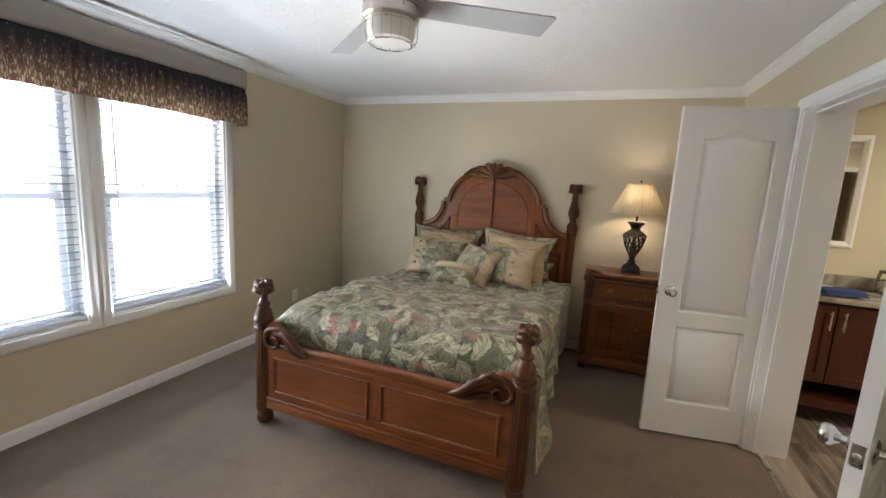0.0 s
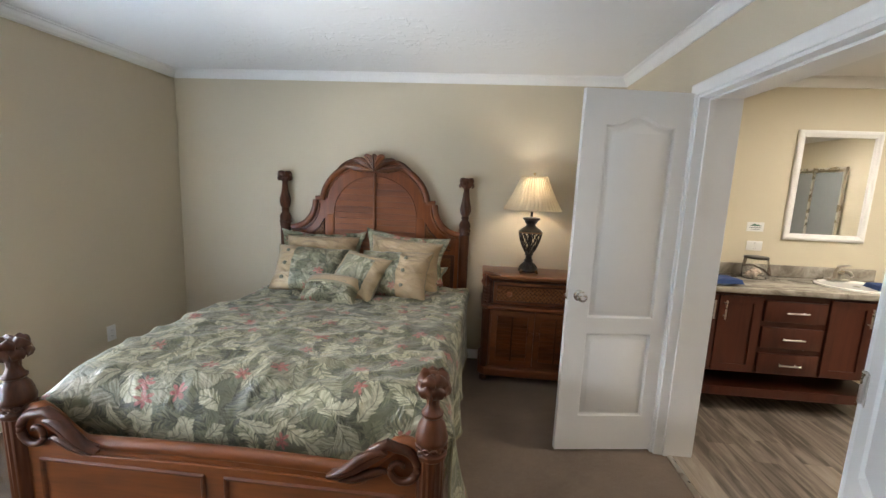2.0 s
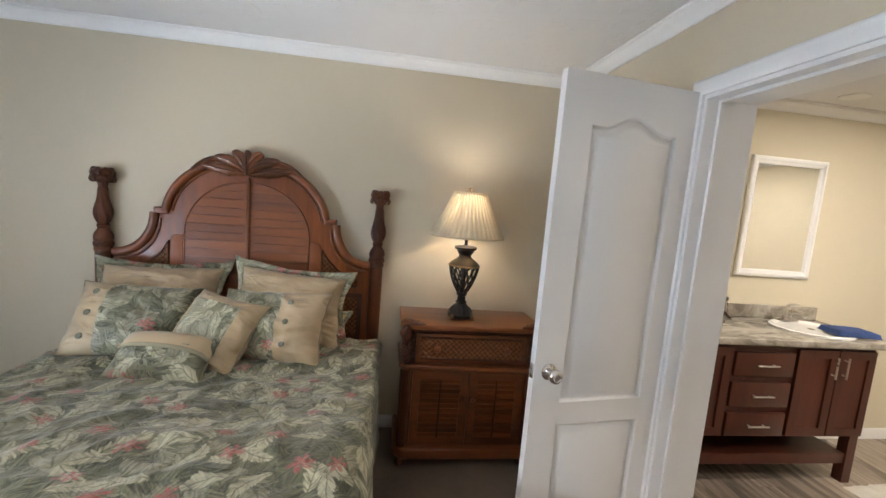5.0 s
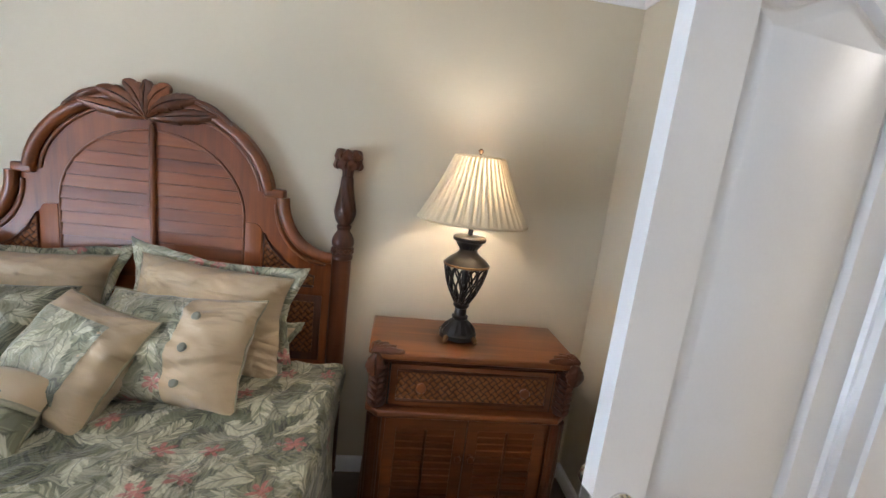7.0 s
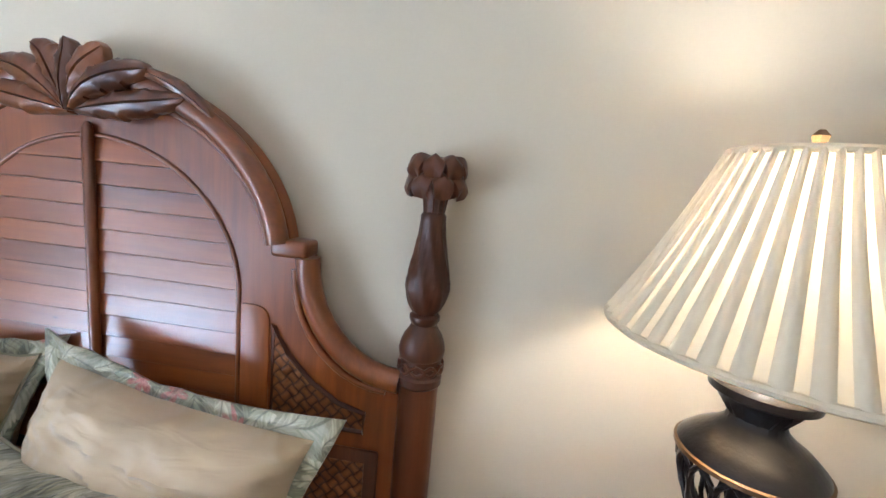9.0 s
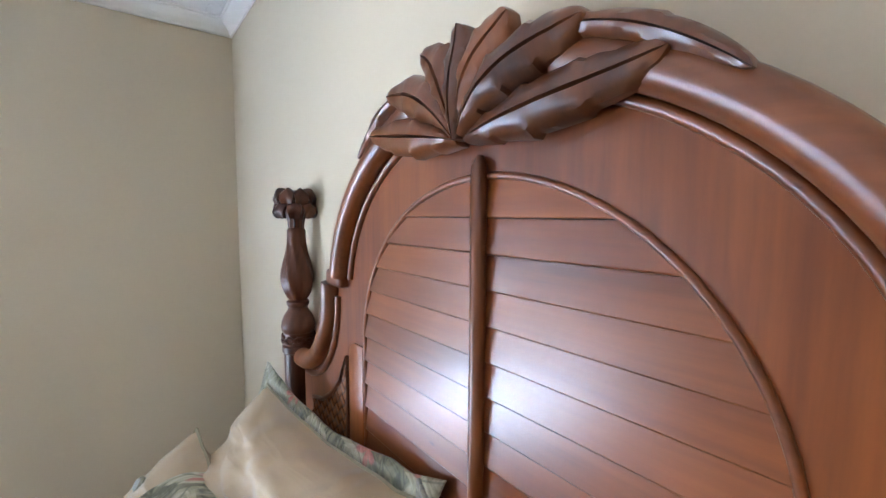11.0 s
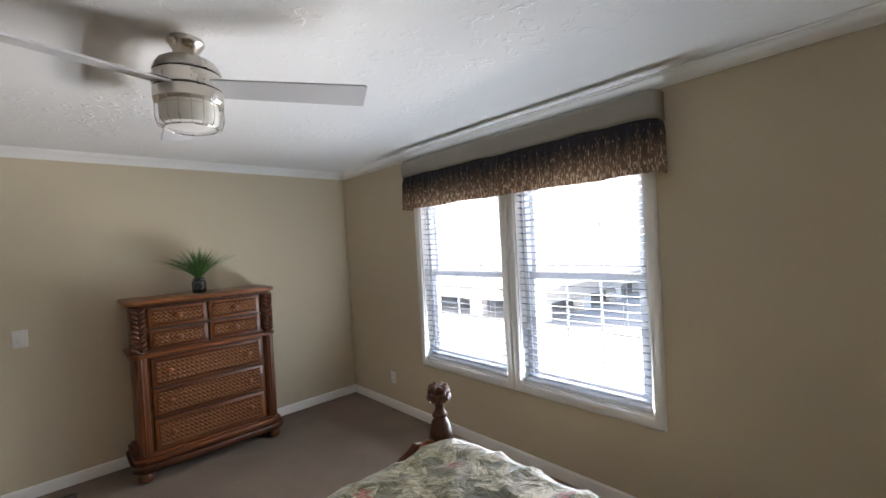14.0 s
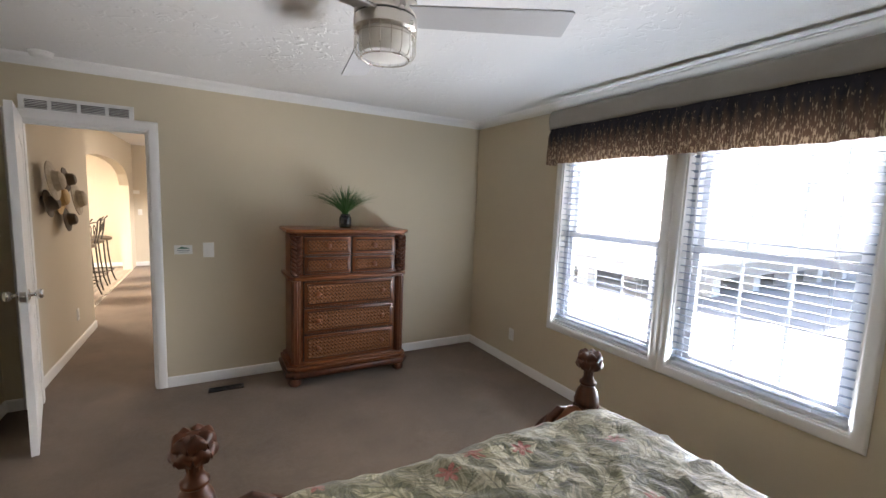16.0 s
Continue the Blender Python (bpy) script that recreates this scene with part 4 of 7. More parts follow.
def neighbour():
    """A raised manufactured home on block piers, with siding and roof."""
    h = thing("neighbour_house", pose(-9.7, -2.35, -0.85), "pale sided manufactured home raised on block piers", "house")
    x1, y1, z0, z1 = -13.0, -8.5, 1.0, 3.5
    part("wall", B(x1, 0, y1, 0, z0, z1), M_SIDING, h, smooth=False)
    for k in range(14):
        z = z0 + 0.06 + k * 0.175
        part("siding_board", B(x1 - 0.012, 0.014, y1 - 0.012, 0.014, z, z + 0.165), M_SIDING, h, smooth=False)
    # chassis as one solid slab, its grey standing in for the shade underneath
    part("chassis", B(x1 + 0.05, -0.05, y1 + 0.05, -0.05, z0 - 0.40, z0 - 0.002), M_UNDERSHADE, h, "grey chassis slab coloured as the shade under the home", smooth=False)
    yc = y1 / 2
    bm = bmesh.new()
    V = [[bm.verts.new((x, y, z)) for y, z in ((y1, z1 + 0.001), (yc, z1 + 1.0), (0, z1 + 0.001))] for x in (x1, 0.0)]
    for i in range(3):
        bm.faces.new((V[0][i], V[0][(i + 1) % 3], V[1][(i + 1) % 3], V[1][i]))
    bm.faces.new(V[0])
    bm.faces.new(V[1])
    part("gable", bm, M_SIDING, h, smooth=False)
    for ya in (y1 - 0.25, 0.25):
        bm = bmesh.new()
        a = [(ya, z1 - 0.05), (yc, z1 + 1.02), (yc, z1 + 1.10), (ya, z1 + 0.03)]
        V = [[bm.verts.new((x, y, z)) for y, z in a] for x in (x1 - 0.2, 0.2)]
        for i in range(4):
            bm.faces.new((V[0][i], V[0][(i + 1) % 4], V[1][(i + 1) % 4], V[1][i]))
        bm.faces.new(V[0])
        bm.faces.new(V[1])
        part("roof", bm, M_METALROOF, h, "pale metal roof sheet", smooth=False)
    for i in range(6):
        for j in range(4):
            x, y = -0.55 - i * 2.3, -0.55 - j * 2.45
            part("pier", B(x - 0.2, x + 0.2, y - 0.2, y + 0.2, 0, z0 - 0.401), M_SIDING, h, "stacked concrete block pier", smooth=False)


neighbour()


# ---- bed ----
PXL, PXR, PYH, PYF = -1.505, 0.065, 4.525, 2.35
BC = (PXL + PXR) / 2 + 0.01


def fluted(lo, hi, n=14, depth=0.20):
    def w(a, r, z):
        return r * (1 - depth * (0.5 - 0.5 * math.cos(n * a))) if lo < z < hi else r
    return w


def crown_leaves(bm, z0, n, r1, drop, height, at, w=0.02, phase=0.0):
    """A ring of palm leaves that arch out from a post top and droop to curled tips."""
    for k in range(n):
        a = 2 * math.pi * (k + phase) / n
        c, s = math.cos(a), math.sin(a)
        rows = []
        m = 9
        for i in range(m + 1):
            t = i / m
            curl = max(0.0, (t - 0.5) / 0.5)
            r = 0.004 + r1 * math.sin(min(1.0, t * 1.12) * math.pi / 2) - 0.012 * max(0.0, (t - 0.8) / 0.2) ** 1.5
            z = z0 + height * math.sin(min(1.0, t * 1.25) * math.pi) * 0.5 - drop * curl ** 1.7
            ww = w * (0.35 + 0.65 * math.sin(math.pi * min(1.0, 0.10 + 0.62 * t))) * math.sqrt(max(0.0, 1 - t ** 7)) + 0.0008
            row = []
            for q in (-1, -0.5, 0, 0.5, 1):
                zz = z - 0.60 * abs(q) ** 1.5 * ww + (0.0025 if abs(q) < 0.1 else 0.0)
                row.append(bm.verts.new((at[0] + c * r - s * q * ww, at[1] + s * r + c * q * ww, at[2] + zz)))
            row += [bm.verts.new(v.co - Vector((c * 0.004, s * 0.004, 0.006))) for v in reversed(row)]
            rows.append(row)
        for a_, b_ in zip(rows, rows[1:]):
            for i in range(10):
                bm.faces.new((a_[i], a_[(i + 1) % 10], b_[(i + 1) % 10], b_[i]))
        bm.faces.new(rows[0])
        bm.faces.new(rows[-1])


def head_post(bed, x):
    p = lathe(bmesh.new(), [(0.030, 0.0), (0.038, 0.01), (0.040, 0.04), (0.044, 0.05), (0.040, 0.06), (0.042, 0.07), (0.042, 1.11)], 56, fluted(0.08, 1.10), (x, PYH, 0))
    post = part("post", p, M_POST, bed)
    bm = lathe(bmesh.new(), [(0.043, 1.105), (0.047, 1.11), (0.047, 1.125), (0.043, 1.13), (0.043, 1.165), (0.047, 1.17), (0.049, 1.185), (0.046, 1.20), (0.040, 1.215), (0.030, 1.23), (0.027, 1.238), (0.032, 1.248), (0.032, 1.256),
                             (0.026, 1.262), (0.026, 1.27), (0.031, 1.282), (0.035, 1.297), (0.038, 1.315), (0.038, 1.33), (0.036, 1.35), (0.032, 1.37), (0.028, 1.39), (0.025, 1.41), (0.023, 1.425), (0.022, 1.44), (0.026, 1.455), (0.026, 1.465), (0.021, 1.472), (0.023, 1.49), (0.025, 1.515), (0.026, 1.535), (0.022, 1.55), (0.012, 1.56)], 32,
               lambda a, r, z: r * (1.14 + 0.22 * abs(math.cos(4 * a + z * 24)) - 0.10 if 1.268 < z < 1.445 else 1.0), (x, PYH, 0))
    part("turned_neck", bm, M_CARVE, post)
    bm = bmesh.new()
    tube(bm, [(x + 0.046 * math.cos(a), PYH + 0.046 * math.sin(a), 1.147 + 0.010 * math.sin(5 * a)) for a in [i * math.pi / 16 for i in range(32)]], 0.004, 6, True)
    tube(bm, [(x + 0.046 * math.cos(a), PYH + 0.046 * math.sin(a), 1.147 - 0.010 * math.sin(5 * a)) for a in [i * math.pi / 16 for i in range(32)]], 0.004, 6, True)
    part("rope_band", bm, M_CARVE, post)
    bm = bmesh.new()
    crown_leaves(bm, 1.574, 8, 0.056, 0.034, 0.018, (x, PYH, 0), 0.020)
    crown_leaves(bm, 1.540, 8, 0.059, 0.036, 0.016, (x, PYH, 0), 0.020, 0.5)
    lathe(bm, [(0.020, 1.465), (0.023, 1.49), (0.029, 1.52), (0.036, 1.545), (0.030, 1.572), (0.010, 1.580)], 36, lambda a, r, z: r * (1 + 0.07 * math.cos(12 * a)), (x, PYH, 0))
    part("palm_capital", bm, M_CARVE, post, "carved palm leaf capital")


def foot_post(bed, x):
    prof = [(0.034, 0.0), (0.046, 0.012), (0.050, 0.035), (0.046, 0.055), (0.038, 0.068), (0.044, 0.078), (0.052, 0.10), (0.052, 0.135), (0.048, 0.15), (0.049, 0.16), (0.049, 0.60)]
    post = part("post", lathe(bmesh.new(), prof, 60, fluted(0.155, 0.59, 16, 0.16), (x, PYF, 0)), M_POST, bed)
    bm = lathe(bmesh.new(), [(0.050, 0.595), (0.055, 0.60), (0.056, 0.615), (0.051, 0.622), (0.051, 0.65), (0.056, 0.656), (0.057, 0.67), (0.053, 0.682), (0.050, 0.70), (0.043, 0.72), (0.033, 0.735), (0.030, 0.742), (0.038, 0.75), (0.038, 0.758),
                             (0.028, 0.768), (0.022, 0.785), (0.021, 0.80), (0.024, 0.815), (0.027, 0.835), (0.028, 0.855), (0.024, 0.868), (0.012, 0.876)], 32, None, (x, PYF, 0))
    part("turned_neck", bm, M_CARVE, post)
    bm = bmesh.new()
    for s in (1, -1):
        tube(bm, [(x + 0.053 * math.cos(a), PYF + 0.053 * math.sin(a), 0.636 + s * 0.010 * math.sin(6 * a)) for a in [i * math.pi / 18 for i in range(36)]], 0.004, 6, True)
    part("rope_band", bm, M_CARVE, post)
    bm = bmesh.new()
    crown_leaves(bm, 0.894, 7, 0.050, 0.034, 0.018, (x, PYF, 0), 0.023)
    crown_leaves(bm, 0.866, 8, 0.056, 0.038, 0.014, (x, PYF, 0), 0.022, 0.5)
    lathe(bm, [(0.021, 0.790), (0.022, 0.81), (0.026, 0.835), (0.034, 0.868), (0.030, 0.892), (0.010, 0.902)], 36, lambda a, r, z: r * (1 + 0.07 * math.cos(12 * a)), (x, PYF, 0))
    part("palm_capital", bm, M_CARVE, post, "carved palm leaf capital")


def headboard(bed):
    y0, y1 = PYH - 0.004, PYH + 0.034
    hw, spring, rise = 0.476, 1.335, 0.382
    right = [(0.735, 0.30), (0.735, 1.105)]
    curve = [(0.735 - 0.218 * math.sin(t * math.pi / 2), 1.105 + 0.245 * (1 - math.cos(t * math.pi / 2))) for t in [i / 10 for i in range(1, 11)]]
    ear = [(0.508, 1.375), (hw, 1.375)]
    top = arc(0, spring, hw, rise, 4, 176, 36)
    half = right + curve + ear
    left = [(-x, z) for x, z in reversed(half)]
    o = [(BC + x, z) for x, z in half + top + left]
    # board with an arched hole for the louvres
    iw, isp, irise, ib = 0.357, 1.245, 0.320, 0.74
    inner = [(iw, ib)] + arc(0, isp, iw, irise, 0, 180, 36) + [(-iw, ib)]
    bm = bmesh.new()
    es = []
    for loop in (o, [(BC + x, z) for x, z in inner]):
        vs = [bm.verts.new((x, y0, z)) for x, z in loop]
        es += [bm.edges.new((vs[i], vs[(i + 1) % len(vs)])) for i in range(len(vs))]
    g = bmesh.ops.triangle_fill(bm, use_beauty=True, edges=es)
    fs = [f for f in g["geom"] if isinstance(f, bmesh.types.BMFace)]
    r = bmesh.ops.extrude_face_region(bm, geom=fs)
    for v in r["geom"]:
        if isinstance(v, bmesh.types.BMVert):
            v.co.y = y1
    hb = part("headboard", bm, M_HEAD, bed)
    # black sheet added to paint the shade seen between the louvres
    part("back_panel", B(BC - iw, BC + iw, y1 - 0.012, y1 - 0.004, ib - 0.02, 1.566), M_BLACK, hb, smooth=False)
    # roll moulding over the arch, and down the shoulders
    def roll(pts, name, r, dy, mat=M_WZ):
        part(name, tube(bmesh.new(), [(BC + x, y0 + dy, z) for x, z in pts], r, 14), mat, hb)
    a1 = arc(0, spring, hw - 0.022, rise - 0.022, 6, 174, 44)
    roll(a1, "arch_moulding", 0.024, -0.014, M_WX)
    roll(arc(0, spring, hw - 0.053, rise - 0.053, 6, 174, 44), "arch_bead", 0.007, -0.003, M_WX)
    for s in (1, -1):
        sh = [(s * x, z) for x, z in [(0.735, 1.105)] + curve]
        roll(sh, "shoulder_moulding", 0.026, -0.006)
        roll([(x - s * 0.030, z - 0.030) for x, z in sh], "shoulder_bead", 0.008, -0.003, M_WX)
        part("ear_block", B(BC + min(s * 0.438, s * 0.519), BC + max(s * 0.438, s * 0.519), y0 - 0.022, y1 + 0.004, 1.346, 1.384, bevel=0.009, segs=3), M_WX, hb)
    # louvres
    def half_width(z):
        return iw if z <= isp else iw * math.sqrt(max(0.0, 1 - ((z - isp) / irise) ** 2))
    pitch = 0.0505
    for row in range(15):
        z = 1.5080 - pitch * row
        zt = isp + irise - 0.003 if row == 0 else z + pitch - 0.001
        for s in (1, -1):
            hs = [lerp(z + 0.0025, zt, k / 8) for k in range(9)] if z > isp - 0.06 else [z + 0.0025, zt]
            sec = [(y0 + 0.014, z + 0.004), (y0 - 0.0035, z + 0.0005)]
            sec += [(y0 - 0.0045 + 0.0067 * (h - hs[0]) / pitch, h) for h in hs] + [(y0 + 0.014, zt)]
            bm = bmesh.new()
            rows = []
            for yy, zz in sec:
                ww = max(0.012, half_width(zz) - 0.002)
                rows.append([bm.verts.new((BC + s * (0.006 + (ww - 0.006) * i / 6), yy, zz)) for i in range(7)])
            for p, q in zip(rows, rows[1:] + rows[:1]):
                for i in range(6):
                    bm.faces.new((p[i], p[i + 1], q[i + 1], q[i]))
            bm.faces.new([r[0] for r in rows])
            bm.faces.new([r[6] for r in rows])
            part("louvre", bm, M_LOUVRE, hb, smooth=False)
    part("centre_rod", tube(bmesh.new(), [(BC, y0 - 0.010, 0.80), (BC, y0 - 0.010, 1.576), (BC, y0 - 0.008, 1.592)], [0.012, 0.0115, 0.005], 12), M_WZ, hb)
    part("louvre_bead", tube(bmesh.new(), [(BC + x, y0 - 0.001, z) for x, z in inner], 0.005, 10), M_WX, hb)
    # stiles beside the louvres, with one rounded shoulder, and cane spandrels with their own beads
    for s in (1, -1):
        st = [(0.364, 0.62), (0.432, 0.62), (0.432, 1.195), (0.428, 1.212), (0.418, 1.224), (0.402, 1.229), (0.364, 1.229)]
        st = [(BC + s * x, z) for x, z in st]
        part("stile", prism(bmesh.new(), st if s > 0 else st[::-1], y0 - 0.005, y0 + 0.001, bevel=0.0015), M_STILE, hb)
        tri = [(0.442, 0.97), (0.66, 0.97), (0.66, 1.015), (0.600, 1.030), (0.535, 1.070), (0.480, 1.125), (0.442, 1.190)]
        pts = [(BC + s * x, z) for x, z in tri]
        bm = prism(bmesh.new(), pts if s > 0 else pts[::-1], y0 - 0.003, y0 + 0.001)
        part("cane_inlay", bm, M_CANE, hb, "woven cane inlay", smooth=False)
        part("inlay_bead", tube(bmesh.new(), [(x, y0 - 0.003, z) for x, z in pts], 0.006, 8, True), M_CARVE, hb)
        x0, x1 = sorted((BC + s * 0.43, BC + s * 0.70))
        part("side_panel", B(x0, x1, y0 - 0.010, y0 + 0.001, 0.62, 0.93, bevel=0.006), M_POST, hb)
        part("side_cane", B(x0 + 0.03, x1 - 0.03, y0 - 0.013, y0 - 0.0095, 0.66, 0.90), M_CANE, hb, smooth=False)
    # carved leaves at the crest
    carved_crest(y0, hb)
    return hb


def carved_leaf(bm, pts, width, y, lift, ridges=5):
    """A long carved leaf along points in x, z, domed, with a midrib and lobed edges."""
    n = len(pts) - 1
    rows = []
    for i, (x, z) in enumerate(pts):
        t = i / n
        a, b = pts[max(0, i - 1)], pts[min(n, i + 1)]
        d = Vector((b[0] - a[0], b[1] - a[1])).normalized()
        nx, nz = -d.y, d.x
        w = width * min(1.0, 0.25 + 1.6 * t) * max(0.0, 1 - t ** 5) ** 0.55 * (0.90 + 0.20 * ((t * ridges) % 1.0)) + 0.001
        row = []
        for q in (-1, -0.75, -0.4, -0.08, 0, 0.08, 0.4, 0.75, 1):
            h = lift * (1 - q * q) ** 0.6 * (0.5 + 0.5 * math.sin(math.pi * min(1, t + 0.15)))
            h += -0.010 if abs(q) < 0.05 else 0.0
            h += 0.0022 * math.sin((t * ridges - abs(q) * 0.9) * 2 * math.pi) * abs(q)
            row.append(bm.verts.new((x + nx * w * q, y - h - lift * 0.5 * t * (1 - t), z + nz * w * q)))
        rows.append(row)
    back = [[bm.verts.new((v.co.x, y + 0.012, v.co.z)) for v in (r[0], r[-1])] for r in rows]
    for i in range(n):
        a, b = rows[i], rows[i + 1]
        for k in range(8):
            bm.faces.new((a[k], a[k + 1], b[k + 1], b[k]))
        bm.faces.new((a[8], back[i][1], back[i + 1][1], b[8]))
        bm.faces.new((a[0], b[0], back[i + 1][0], back[i][0]))
    bm.faces.new(rows[0] + back[0][::-1])
    bm.faces.new(rows[-1] + back[-1][::-1])


def bez(p0, p1, p2, n=14):
    return [((1 - t) ** 2 * p0[0] + 2 * t * (1 - t) * p1[0] + t * t * p2[0], (1 - t) ** 2 * p0[1] + 2 * t * (1 - t) * p1[1] + t * t * p2[1]) for t in [i / n for i in range(n + 1)]]


def carved_crest(y0, hb):
    y = y0 - 0.030

    def leaf(p0, p1, p2, w, yy, lift, r):
        bm = bmesh.new()
        carved_leaf(bm, bez(p0, p1, p2, 40), w, yy, lift * 1.15, r)
        part("crest_leaf", bm, M_CREST, hb, "carved acanthus leaf")

    for s in (1, -1):
        leaf((BC + s * 0.110, 1.700), (BC + s * 0.215, 1.706), (BC + s * 0.312, 1.618), 0.013, y, 0.013, 3)
        leaf((BC + s * 0.008, 1.610), (BC + s * 0.100, 1.628), (BC + s * 0.255, 1.650), 0.030, y - 0.002, 0.018, 4)
        leaf((BC + s * 0.006, 1.614), (BC + s * 0.060, 1.692), (BC + s * 0.180, 1.700), 0.031, y - 0.009, 0.021, 4)
        leaf((BC + s * 0.005, 1.620), (BC + s * 0.018, 1.702), (BC + s * 0.084, 1.738), 0.035, y - 0.010, 0.018, 4)
    leaf((BC, 1.608), (BC, 1.68), (BC, 1.752), 0.029, y - 0.013, 0.018, 4)


def footboard(bed):
    y0, y1 = PYF - 0.02, PYF + 0.02
    xl, xr = PXL + 0.045, PXR - 0.045
    w = (xr - xl) / 2
    c = (xl + xr) / 2

    def top(x):
        d = w - abs(x - c)
        base = 0.500 + 0.022 * math.cos((x - c) / w * math.pi / 2)
        return base + 0.135 * (1 - sstep((d - 0.03) / 0.20)) - 0.02 * (1 - sstep(d / 0.05))

    n = 60
    ups = [(lerp(xr, xl, i / n), top(lerp(xr, xl, i / n))) for i in range(n + 1)]
    fb = part("footboard", prism(bmesh.new(), [(xl, 0.115), (xr, 0.115)] + ups, y0, y1), M_WX, bed)
    part("top_moulding", tube(bmesh.new(), [(x, PYF, z) for x, z in ups], 0.026, 14), M_WX, fb)
    part("top_bead", tube(bmesh.new(), [(x, y0 - 0.003, z - 0.040) for x, z in ups[7:-7]], 0.006, 8), M_WX, fb)
    part("bottom_rail", B(xl, xr, y0 - 0.016, y1 + 0.004, 0.112, 0.165, bevel=0.007), M_WX, fb)
    part("bottom_bead", tube(bmesh.new(), [(xl, y0 - 0.008, 0.178), (xr, y0 - 0.008, 0.178)], 0.008, 8), M_WX, fb)
    for a, b in ((xl + 0.045, c - 0.035), (c + 0.035, xr - 0.045)):
        o = [(a, 0.215), (b, 0.215), (b, 0.445), (a, 0.445)]
        bm = bmesh.new()
        rows = [(0, 0.0), (0.006, 0.008), (0.014, 0.006), (0.020, -0.001)]
        loops = [[bm.verts.new((x, y0 - d - 0.001, z)) for x, z in inset(o, i)] for i, d in rows]
        for p, q in zip(loops, loops[1:]):
            for i in range(4):
                bm.faces.new((p[i], p[(i + 1) % 4], q[(i + 1) % 4], q[i]))
        part("panel_moulding", bm, M_WX, fb, smooth=False)
    # scrolls by the posts
    for s, x0 in ((1, xl), (-1, xr)):
        bm = bmesh.new()
        cx, cz = x0 + s * 0.055, 0.555
        pts = [(x0 + s * 0.30, 0.515), (x0 + s * 0.24, 0.522), (x0 + s * 0.19, 0.56), (x0 + s * 0.15, 0.61), (x0 + s * 0.10, 0.638)]
        rad = [0.008, 0.014, 0.018, 0.020, 0.020]
        for i in range(22):
            a = radians(80) + i * 0.36
            r = 0.074 * (1 - i / 25)
            pts.append((cx + s * r * math.cos(a), cz + r * math.sin(a)))
            rad.append(0.018 * (1 - i / 34))
        tube(bm, [(x, PYF - 0.022 - 0.012 * min(1, i / 12), z) for i, (x, z) in enumerate(pts)], rad, 12)
        carved_leaf(bm, [(x0 + s * (0.31 - 0.21 * i / 12), 0.507 + 0.105 * sstep(i / 12)) for i in range(13)], 0.026, PYF - 0.045, 0.014, 5)
        carved_leaf(bm, [(x0 + s * (0.27 - 0.17 * i / 10), 0.485 + 0.05 * sstep(i / 10)) for i in range(11)], 0.017, PYF - 0.030, 0.012, 4)
        part("scroll", bm, M_CARVE, fb, "carved leaf scroll")


def make_bed():
    bed = thing("bed", pose(0, 0, 0), "carved mahogany four-post bed with louvred arched headboard", "bed")
    for x in (PXL, PXR):
        head_post(bed, x)
        foot_post(bed, x)
    headboard(bed)
    footboard(bed)
    for x in (PXL + 0.02, PXR - 0.02):
        part("side_rail", B(x - 0.018, x + 0.018, PYF + 0.03, PYH - 0.04, 0.20, 0.38, bevel=0.005), M_WY, bed)
    tagged(link("mattress", B(PXL + 0.06, PXR - 0.06, PYF + 0.07, PYH - 0.06, 0.30, 0.575, bevel=0.05, segs=4), M_SHEET), "pale mattress and box spring under the comforter", "mattress")


make_bed()


